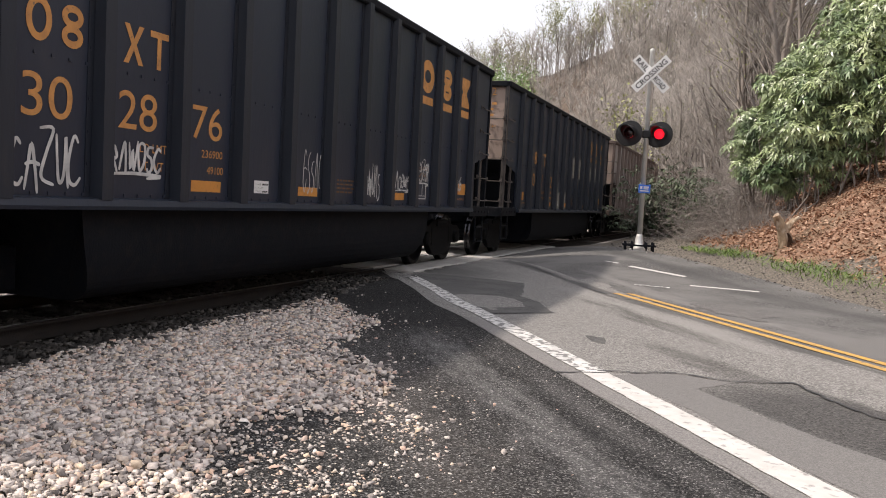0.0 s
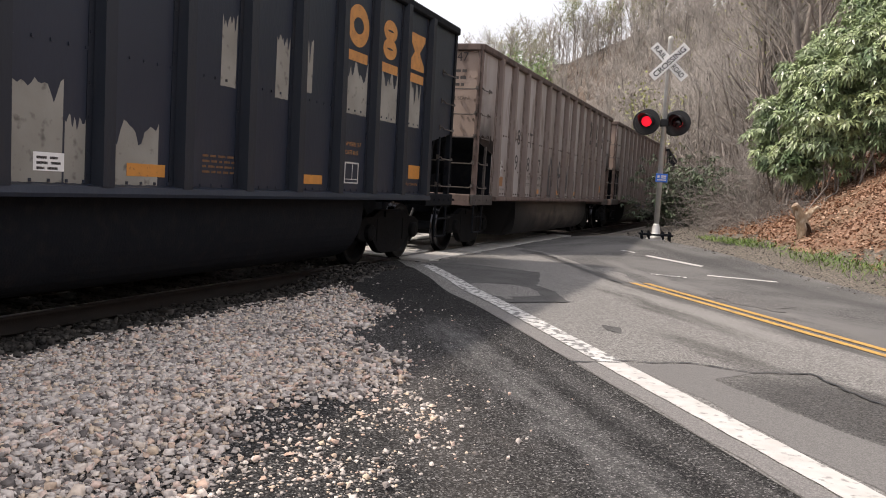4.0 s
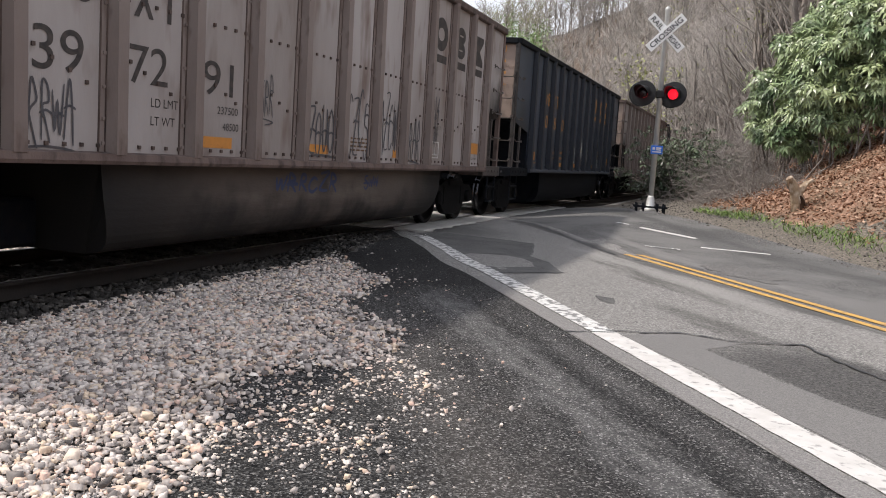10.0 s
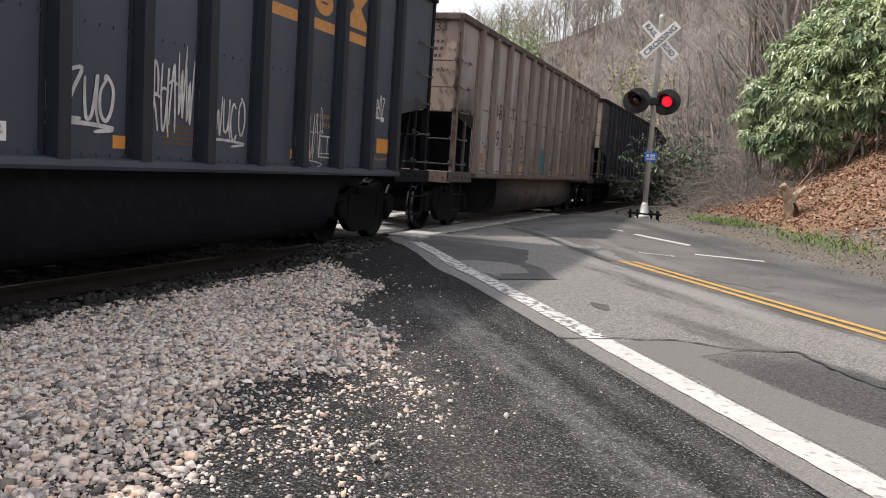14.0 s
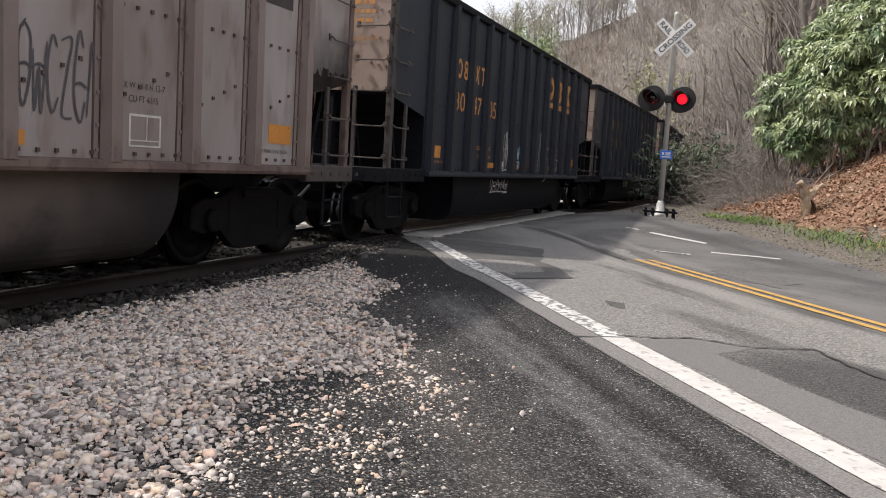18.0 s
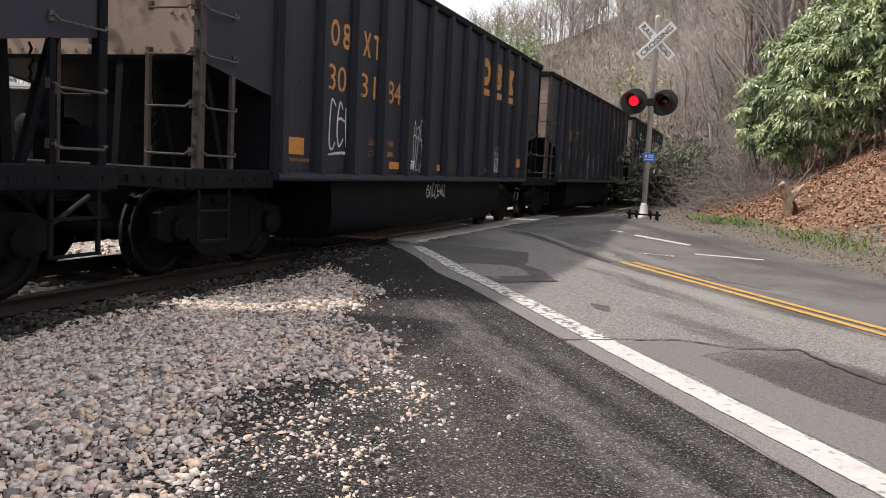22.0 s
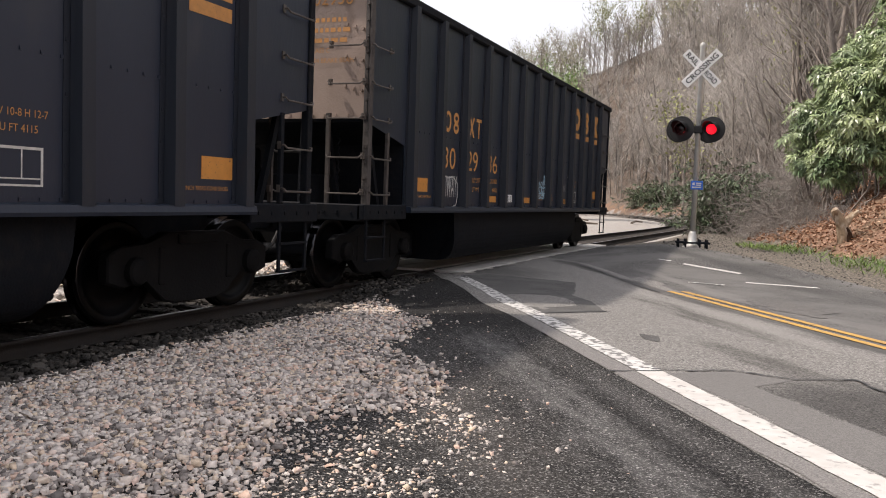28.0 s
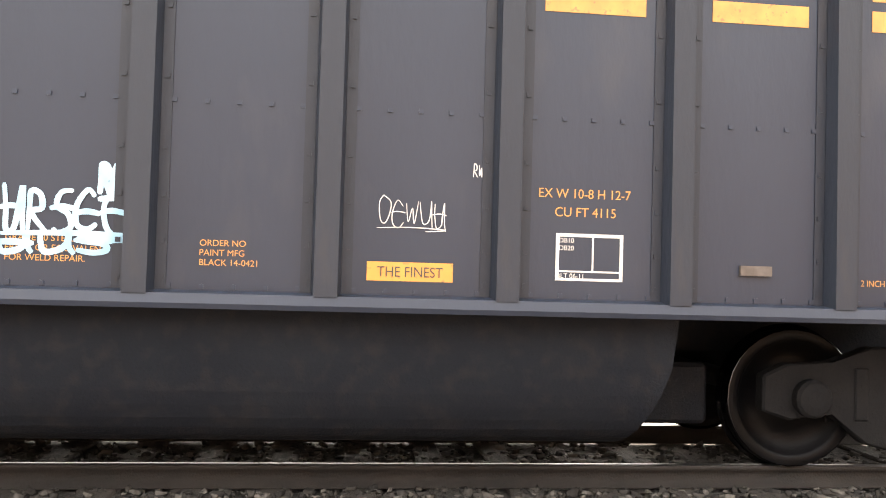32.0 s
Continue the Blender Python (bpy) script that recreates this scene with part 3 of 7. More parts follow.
def worn(m, color, q0, half, soft, amount, p0=-40, p1=80, scale=(0.5, 3.0), wob=0.5, how="MIX"):
    """Lays a streaky band of wear along the road, round the offset q0 from its edge line."""
    t, ns = m.node_tree, m.node_tree.nodes
    b = ns["Principled BSDF"]
    src = b.inputs["Base Color"].links[0].from_socket
    co = ns.new("ShaderNodeTexCoord")
    mp = ns.new("ShaderNodeMapping")
    mp.vector_type = "TEXTURE"
    mp.inputs["Location"].default_value = (R0[0], R0[1], 0)
    mp.inputs["Rotation"].default_value = (0, 0, math.atan2(RN[1], RN[0]))
    t.links.new(co.outputs["Object"], mp.inputs[0])
    sp = ns.new("ShaderNodeSeparateXYZ")
    t.links.new(mp.outputs[0], sp.inputs[0])

    def math_node(op, a, c, third=None):
        n = ns.new("ShaderNodeMath")
        n.operation = op
        for k, v in enumerate((a, c, third)):
            if v is None:
                continue
            if isinstance(v, (int, float)):
                n.inputs[k].default_value = v
            else:
                t.links.new(v, n.inputs[k])
        return n.outputs[0]

    mq = ns.new("ShaderNodeMapping")
    mq.inputs["Scale"].default_value = (scale[1], scale[0], 1)
    t.links.new(mp.outputs[0], mq.inputs[0])
    nz = ns.new("ShaderNodeTexNoise")
    nz.inputs["Scale"].default_value, nz.inputs["Detail"].default_value = 1.0, 6
    t.links.new(mq.outputs[0], nz.inputs["Vector"])
    wobble = math_node("MULTIPLY_ADD", nz.outputs[0], 2 * wob, -wob)
    off = math_node("ABSOLUTE", math_node("SUBTRACT", sp.outputs[0], q0), None)
    off = math_node("ADD", off, wobble)
    rm = ns.new("ShaderNodeMapRange")
    rm.interpolation_type = "SMOOTHSTEP"
    rm.inputs[1].default_value, rm.inputs[2].default_value, rm.inputs[3].default_value, rm.inputs[4].default_value = half - soft, half + soft, amount, 0
    t.links.new(off, rm.inputs[0])
    fac = rm.outputs[0]
    for lim, lo, hi in ((p0, 0, 1), (p1, 1, 0)):
        pr = ns.new("ShaderNodeMapRange")
        pr.interpolation_type = "SMOOTHSTEP"
        pr.inputs[1].default_value, pr.inputs[2].default_value, pr.inputs[3].default_value, pr.inputs[4].default_value = lim - 0.6, lim + 0.6, lo, hi
        t.links.new(math_node("ADD", sp.outputs[1], wobble), pr.inputs[0])
        fac = math_node("MULTIPLY", fac, pr.outputs[0])
    mx = ns.new("ShaderNodeMixRGB")
    mx.blend_type = how
    mx.inputs[2].default_value = (*color, 1)
    t.links.new(fac, mx.inputs[0])
    t.links.new(src, mx.inputs[1])
    t.links.new(mx.outputs[0], b.inputs["Base Color"])


M_LANE = ramp_material("worn_grey_asphalt", [(0.0, (0.11, 0.106, 0.10)), (0.3, (0.19, 0.182, 0.172)), (0.7, (0.25, 0.24, 0.225)), (1.0, (0.38, 0.365, 0.34))], 85.0, island=False, bump=0.6, bump_scale=120, cells=True)
M_LANE2 = ramp_material("darker_grey_asphalt", [(0.0, (0.055, 0.054, 0.053)), (0.5, (0.105, 0.102, 0.098)), (1.0, (0.20, 0.192, 0.182))], 70.0, island=False, bump=0.6, bump_scale=120, big=((0.165, 0.16, 0.152), 0.7), cells=True)
M_SHOULDER = ramp_material("coarse_dark_chip_asphalt", [(0.0, (0.006, 0.006, 0.007)), (0.45, (0.026, 0.025, 0.024)), (0.70, (0.062, 0.060, 0.058)), (0.86, (0.12, 0.116, 0.111)), (0.95, (0.20, 0.194, 0.186)), (1.0, (0.40, 0.385, 0.37))], 110.0, island=False, bump=1.0, bump_scale=90, cells=True)
M_PATCH = ramp_material("dark_patched_asphalt", [(0.0, (0.045, 0.044, 0.043)), (0.5, (0.085, 0.083, 0.081)), (1.0, (0.15, 0.145, 0.138))], 110.0, island=False, bump=0.4, bump_scale=120, cells=True, big=((0.115, 0.112, 0.107), 2.4))
M_WISP = ramp_material("stained_grey_asphalt", [(0.0, (0.07, 0.068, 0.065)), (0.5, (0.125, 0.12, 0.114)), (1.0, (0.22, 0.21, 0.198))], 85.0, island=False, bump=0.5, bump_scale=120, cells=True)
M_SMOOTH = ramp_material("smooth_grey_asphalt", [(0.0, (0.125, 0.12, 0.114)), (0.5, (0.155, 0.149, 0.142)), (1.0, (0.20, 0.192, 0.183))], 140.0, island=False, bump=0.2, bump_scale=120, cells=True)
M_APRON = ramp_material("pale_edge_asphalt", [(0.0, (0.14, 0.135, 0.13)), (0.5, (0.19, 0.18, 0.172)), (1.0, (0.25, 0.24, 0.228))], 120.0, island=False, bump=0.3, bump_scale=120, cells=True)
worn(M_SHOULDER, (0.12, 0.118, 0.115), -0.97, 0.12, 0.22, 0.75, -2.5, 4.6, (2.5, 9.0), 0.45, "ADD")
worn(M_SHOULDER, (0.06, 0.058, 0.056), -0.52, 0.07, 0.12, 0.9, -4, 3.0, (0.6, 4.0), 0.25, "ADD")
worn(M_SHOULDER, (0.5, 0.5, 0.51), -0.70, 0.06, 0.12, 0.9, -3, 4.2, (0.6, 4.0), 0.22, "MULTIPLY")
worn(M_SHOULDER, (0.07, 0.062, 0.055), -1.7, 0.2, 0.35, 0.6, -6, 3.2, (2.0, 3.0), 0.6, "ADD")
worn(M_SHOULDER, (0.25, 0.25, 0.26), -0.9, 0.75, 0.25, 0.8, 4.6, 12, (1.5, 2.5), 0.4, "MULTIPLY")
worn(M_LANE, (0.42, 0.415, 0.41), 1.95, 0.10, 0.18, 0.95, 4.1, 7.4, (0.8, 5.0), 0.42, "MULTIPLY")
worn(M_LANE, (0.42, 0.415, 0.41), 1.20, 0.12, 0.2, 0.9, 2.4, 3.9, (1.2, 4.0), 0.42, "MULTIPLY")
worn(M_LANE, (0.36, 0.36, 0.365), 1.12, 0.50, 0.14, 1.0, -14, 2.3, (1.2, 4.0), 0.34, "MULTIPLY")
worn(M_LANE, (0.32, 0.305, 0.285), 2.3, 0.10, 0.25, 0.5, -10, 9, (0.5, 4.0), 0.5)
worn(M_LANE, (0.08, 0.077, 0.074), 2.72, 0.10, 0.12, 0.85, -10, 14, (0.6, 4.0), 0.3)
worn(M_LANE, (0.10, 0.097, 0.092), 0.9, 0.7, 0.5, 0.8, 10.2, 40, (0.6, 2.0), 0.7)
worn(M_LANE2, (0.06, 0.059, 0.057), 5.6, 0.35, 0.5, 0.7, -10, 40, (0.5, 2.0), 0.8)
worn(M_LANE2, (0.23, 0.222, 0.21), 3.55, 0.14, 0.25, 0.7, 4.5, 11, (0.6, 3.0), 0.6)
M_TAR = material("black_tar_seam", (0.02, 0.02, 0.02), 0.6, 0, (0.05, 0.05, 0.05), 12, 0.5)
shoulder = strip("shoulder", -30, 60, lambda p: shoulder_edge(p) - 0.9, -0.30, M_SHOULDER, 0.0, 0.25, 12, "coarse dark chip-seal road shoulder breaking into gravel")
road = strip("road", -30, 70, -0.30, 2.95, M_LANE, 0.004, 0.3, 12, "worn grey two-lane asphalt road with patches and cracks")
lane = strip("road", -30, 70, 2.95, 6.55, M_LANE2, 0.004, 0.3, 12, "darker grey asphalt lane of the road")
strip("edge_apron", -30, 5.6, lambda p: -0.29 + 0.012 * np.sin(p * 5) + 0.010 * np.sin(p * 17.0) + 0.008 * np.sin(p * 37.0), -0.12, M_APRON, 0.008, 0.4, 1, "pale seal beside the edge line", road)
strip("white_edge_line", -30, 2.70, lambda p: -0.105 + 0.003 * np.sin(p * 13) + 0.002 * np.sin(p * 29.0), lambda p: 0.115 + 0.003 * np.sin(p * 11 + 1) + 0.002 * np.sin(p * 31.0), M_WHITELINE, 0.010, 0.05, 1, "bright white painted edge line", road)
strip("white_edge_line", 2.70, 10.3, -0.09, 0.12, M_WORNLINE, 0.010, 0.3, 1, "badly flaked white edge line", road)
strip("yellow_centre_line", -30, 8.55, 2.80, 2.91, M_YELLOWLINE, 0.012, 0.4, 1, "faded yellow centre line", road)
strip("yellow_centre_line", -30, 8.75, 3.02, 3.13, M_YELLOWLINE, 0.012, 0.4, 1, "faded yellow centre line", road)
strip("white_edge_line", -30, 1.6, 5.62, 5.74, M_WORNLINE, 0.012, 0.4, 1, "worn white far edge line", lane)
strip("white_edge_line", 3.2, 4.0, 5.62, 5.74, M_WORNLINE, 0.012, 0.4, 1, "worn white far edge line", lane)
strip("yellow_centre_line", 21, 70, 2.80, 2.91, M_YELLOWLINE, 0.012, 0.4, 1, "faded yellow centre line", road)
strip("yellow_centre_line", 21, 70, 3.02, 3.13, M_YELLOWLINE, 0.012, 0.4, 1, "faded yellow centre line", road)
strip("white_edge_line", 20, 70, -0.11, 0.12, M_WORNLINE, 0.012, 0.4, 1, "worn white edge line", road)


def sheet(name, pts, mat, lift, parent, label="", jag=0.05):
    """A patch on the road with an uneven outline."""
    out = []
    n = len(pts)
    for i in range(n):
        a, b = Vector(pts[i]), Vector(pts[(i + 1) % n])
        k = max(2, int((b - a).length / 0.09))
        for j in range(k):
            w = Vector((noise.noise(Vector((a.lerp(b, j / k).x * 3.1, a.lerp(b, j / k).y * 3.1, 0))), noise.noise(Vector((a.lerp(b, j / k).x * 3.1, a.lerp(b, j / k).y * 3.1, 5)))))
            out.append(a.lerp(b, j / k) + w * (3.0 * jag) + Vector((rng.normal(), rng.normal())) * (0.45 * jag))
    bm = bmesh.new()
    vs = [bm.verts.new((p.x, p.y, float(height(p.x, p.y)) + lift)) for p in out]
    f = bm.faces.new(vs)
    bmesh.ops.triangulate(bm, faces=[f])
    for f in bm.faces:
        if f.normal.z < 0:
            f.normal_flip()
    me = bpy.data.meshes.new(name)
    bm.to_mesh(me)
    bm.free()
    me.materials.append(mat)
    ob = new(name, me)
    ob.parent = parent
    return tagged(ob, label)


sheet("asphalt_patch", [(1.58, 13.05), (3.90, 9.2), (4.62, 9.95), (4.26, 10.85), (3.88, 11.4), (3.70, 12.3), (3.5, 13.2), (1.9, 13.6)], M_PATCH, 0.008, road, "dark smooth asphalt patch beside the crossing", 0.02)
sheet("asphalt_patch", [(5.73, 6.60), (6.2, 6.93), (6.67, 6.85), (6.39, 6.45), (6.63, 6.1), (6.88, 5.70), (7.56, 4.97), (8.25, 3.87), (9.3, 2.2), (8.75, 1.86), (7.25, 4.3), (6.86, 4.90), (6.38, 5.72)], M_SMOOTH, 0.0065, road, "smooth grey relaid strip along the edge line", 0.012)
sheet("asphalt_patch", [(5.28, 8.45), (5.45, 8.40), (5.50, 8.05), (5.36, 8.15)], M_PATCH, 0.009, road, "small dark pothole patch", 0.02)
sheet("asphalt_patch", [(4.04, 13.9), (4.35, 14.8), (4.95, 13.3), (5.6, 12.1), (5.15, 12.2), (4.6, 13.1)], M_LANE, 0.009, lane, "light patch in the far lane", 0.04)
sheet("asphalt_patch", [(6.09, 12.4), (6.46, 12.92), (7.17, 11.74), (7.01, 10.99), (6.48, 11.45)], M_WISP, 0.009, lane, "pale worn patch in the far lane", 0.06)


def seam(pts, width, parent, label):
    """A thin wandering line of tar or a crack."""
    out = []
    for a, b in zip(pts, pts[1:]):
        a, b = Vector(a), Vector(b)
        k = max(2, int((b - a).length / 0.07))
        out += [a.lerp(b, j / k) + Vector((rng.normal(), rng.normal())) * width * 0.5 for j in range(k)]
    out.append(Vector(pts[-1]))
    bm = bmesh.new()
    rows = []
    for i, p in enumerate(out):
        d = (out[min(i + 1, len(out) - 1)] - out[max(i - 1, 0)]).normalized()
        o = Vector((-d.y, d.x)) * width * 0.5 * float(rng.uniform(0.4, 1.3))
        rows.append([bm.verts.new((q.x, q.y, float(height(q.x, q.y)) + 0.013)) for q in (p + o, p - o)])
    for a, b in zip(rows, rows[1:]):
        bm.faces.new((a[0], a[1], b[1], b[0]))
    return part("tar_seam", bm, M_TAR, parent, label)


seam([(2.6, 16.6), (3.38, 15.25), (4.87, 12.70)], 0.05, lane, "black tar seam along the lane joint")
seam([(5.64, 6.67), (6.2, 6.96), (6.67, 6.86), (7.10, 7.12), (7.51, 6.22), (8.0, 5.9)], 0.03, road, "black crack across the lane")
seam([(3.88, 9.20), (4.62, 9.95)], 0.03, road, "black seam at the edge of a patch")
seam([(5.3, 6.35), (5.5, 6.52), (5.72, 6.66)], 0.025, road, "short crack through the edge line")
# stop line of the far lane, worn into pieces
for pts, mat in (([(4.74, 16.62), (4.78, 16.76), (5.87, 15.92), (5.83, 15.78)], M_WHITELINE), ([(4.20, 17.14), (4.23, 17.24), (4.52, 17.03), (4.49, 16.95)], M_WORNLINE),
                 ([(5.98, 14.72), (5.99, 14.84), (7.06, 14.78), (7.10, 14.66)], M_WHITELINE), ([(5.1, 14.30), (5.1, 14.40), (5.7, 14.32), (5.7, 14.22)], M_WORNLINE)):
    sheet("stop_line", pts, mat, 0.012, lane, "worn piece of a white painted line", 0.008)

# ---------------------------------------------------------------- track
track = tagged(new("railway_track"), "single railway track on ties, curving away beyond the crossing", "railway track", kind="structure")


def rail(side):
    prof = [(-0.07, -0.15), (0.07, -0.15), (0.07, -0.138), (0.012, -0.125), (0.010, -0.045), (0.036, -0.035), (0.036, -0.004), (0.028, 0.0), (-0.028, 0.0), (-0.036, -0.004), (-0.036, -0.035), (-0.010, -0.045), (-0.012, -0.125), (-0.07, -0.138)]
    us = np.concatenate([np.arange(-60, 36, 4.0), np.arange(36, 190, 1.5)])
    verts, faces, idx = [], [], []
    k = len(prof)
    for i, u in enumerate(us):
        x, y, h = on_track(u)
        for a, b in prof:
            w = side * 0.7545 + a
            verts.append((x + w * math.cos(h), y + w * math.sin(h), b))
        if i:
            for j in range(k):
                faces.append(((i - 1) * k + j, (i - 1) * k + (j + 1) % k, i * k + (j + 1) % k, i * k + j))
                idx.append(1 if j in (6, 7, 8) else 0)
    ob = new("rail", array_mesh("rail", np.array(verts), np.array(faces), [M_RAIL, M_RAILTOP], idx))
    ob.parent = track
    return tagged(ob, "rusty steel rail with a polished head")


rail(1), rail(-1)

# the crossing's concrete panels and its rubber flange strips
crossing = tagged(new("crossing_deck"), "pale concrete panels of the level crossing between the rails", "crossing deck", kind="structure")
bm = bmesh.new()
box(bm, -0.30, 0.30, 0, 2.40, -0.12, 0.0, 0.012)
panel_mid = part("panel", bm, M_CONCRETE, crossing)
bm = bmesh.new()
box(bm, -0.29, 0.29, 0, 2.40, -0.12, 0.0, 0.012)
panel_out = part("panel", bm, M_CONCRETE, crossing)
bm = bmesh.new()
box(bm, -0.02, 0.02, 0, 12.1, -0.10, -0.022)
flange = part("rubber_strip", bm, M_RUBBER, crossing)
for i in range(5):
    u = 13.75 + 2.42 * i
    x, y, h = on_track(u)
    for j, (mesh, off) in enumerate(((panel_mid, -0.32), (panel_mid, 0.32), (panel_out, -1.10), (panel_out, 1.10))):
        m = pose(x + off * math.cos(h), y, 0.003, 0, 0, math.degrees(h))
        if i == 0 and j in (0, 2):
            mesh.matrix_basis = m
        else:
            again(mesh, m)
for j, off in enumerate((-0.66, 0.66, -0.812, 0.812)):
    m = pose(off + 0.01, 13.75, 0)
    if j:
        again(flange, m)
    else:
        flange.matrix_basis = m

# ---------------------------------------------------------------- the coal train
TOP, SILL = 4.04, 1.10
HALVES = {"black": 7.50, "grey": 7.50, "blue": 7.28, "night": 7.28}   # half the body's length
XS = 1.54                      # the side sheets
WHEEL_R = 0.483


def wheelset(parent, y):
    bm = bmesh.new()
    lathe(bm, [(-0.98, 0.07), (-0.9, 0.085), (-0.6, 0.09), (0, 0.08), (0.6, 0.09), (0.9, 0.085), (0.98, 0.07)], "x", 12)
    ax = part("axle", bm, M_DARKSTEEL, parent, "greasy axle turning with its wheels", True, pose(0, y, WHEEL_R))
    return ax


def wheel_mesh():
    """Inner face at -x: flange, coned tread, dished plate, hub."""
    bm = bmesh.new()
    prof = [(-0.075, 0.10), (-0.075, 0.18), (-0.04, 0.22), (-0.035, 0.36), (-0.07, 0.40), (-0.07, 0.485), (-0.066, 0.503), (-0.056, 0.511), (-0.046, 0.507), (-0.036, 0.487), (-0.02, 0.485), (0.062, 0.480), (0.066, 0.472), (0.066, 0.42), (0.05, 0.395), (0.012, 0.37), (0.0, 0.24), (0.055, 0.17), (0.06, 0.10)]
    lathe(bm, prof, "x", 30)
    me = to_mesh("wheel", bm, [M_WHEEL, M_TREAD], True)
    for p in me.polygons:
        if math.hypot(p.center.y, p.center.z) > 0.468:
            p.material_index = 1
    return me


WHEEL = wheel_mesh()


def truck(parent, y):
    """One bogie: two cast side frames, a bolster, springs and bearing caps."""
    bm = bmesh.new()
    box(bm, -1.0, 1.0, -0.18, 0.18, 0.42, 0.72, 0.03)
    base = part("truck_bolster", bm, M_TRUCKBLACK, parent, "black cast truck bolster", m=pose(0, y, 0))
    for s in (1, -1):
        bm = bmesh.new()
        out = [(-1.22, 0.42), (-1.22, 0.66), (-1.05, 0.74), (-0.72, 0.74), (-0.45, 0.86), (0.45, 0.86), (0.72, 0.74), (1.05, 0.74), (1.22, 0.66), (1.22, 0.42), (1.02, 0.36), (0.72, 0.42), (0.48, 0.20), (0.32, 0.16), (-0.32, 0.16), (-0.48, 0.20), (-0.72, 0.42), (-1.02, 0.36)]
        prism(bm, out, "x", -0.06, 0.06)
        bmesh.ops.bevel(bm, geom=list(bm.edges), offset=0.015, segments=1, affect="EDGES", clamp_overlap=True)
        for yy in (-0.52, 0.52):
            box(bm, -0.075, 0.075, yy - 0.05, yy + 0.05, 0.36, 0.72, 0.01)
        box(bm, 0.06, 0.09, -0.30, 0.30, 0.74, 0.84, 0.01)
        frame_ob = part("side_frame", bm, M_TRUCKBLACK, base, "sooty cast side frame", m=pose(s * 0.99, 0, 0, 0, 0, 0 if s > 0 else 180))
        bm = bmesh.new()
        for i in range(5):
            lathe(bm, [(0.20, 0.05), (0.22, 0.062), (0.24, 0.05), (0.27, 0.062), (0.29, 0.05), (0.32, 0.062), (0.34, 0.05), (0.37, 0.062), (0.39, 0.05), (0.42, 0.062), (0.44, 0.05)], "z", 8, (0, -0.24 + 0.12 * i, 0))
        part("spring", bm, M_TRUCKBLACK, base, "nest of truck springs", m=pose(s * 0.99, 0, 0))
        for yy in (-0.89, 0.89):
            bm = bmesh.new()
            lathe(bm, [(-0.05, 0.13), (0.08, 0.13), (0.10, 0.11), (0.115, 0.06)], "x", 16)
            part("bearing_cap", bm, M_TRUCKBLACK, base, "greasy round bearing cap", m=pose(s * 0.99 + s * 0.04, yy, WHEEL_R + 0.03, 0, 0, 0 if s > 0 else 180))
    # brake beam
    bm = bmesh.new()
    box(bm, -0.8, 0.8, -0.62, -0.52, 0.3, 0.4, 0.01)
    beam = part("brake_beam", bm, M_TRUCKBLACK, base)
    again(beam, pose(0, 1.14, 0))
    return base


def grab(parent, name, a, b, out, mat, label="bent round grab iron"):
    """A grab iron from a to b that stands off by the vector out."""
    a, b, o = Vector(a), Vector(b), Vector(out)
    d = (b - a).normalized()
    bm = bmesh.new()
    tube(bm, [a, a + o * 0.8, a + o + d * 0.03 - Vector((0, 0, 0.03)), b + o - d * 0.03 - Vector((0, 0, 0.03)), b + o * 0.8, b], 0.0115, 6)
    for p in (a, b):
        box(bm, p.x - 0.022, p.x + 0.022, p.y - 0.022, p.y + 0.022, p.z - 0.04, p.z + 0.04)
    return part(name, bm, mat, parent, label)


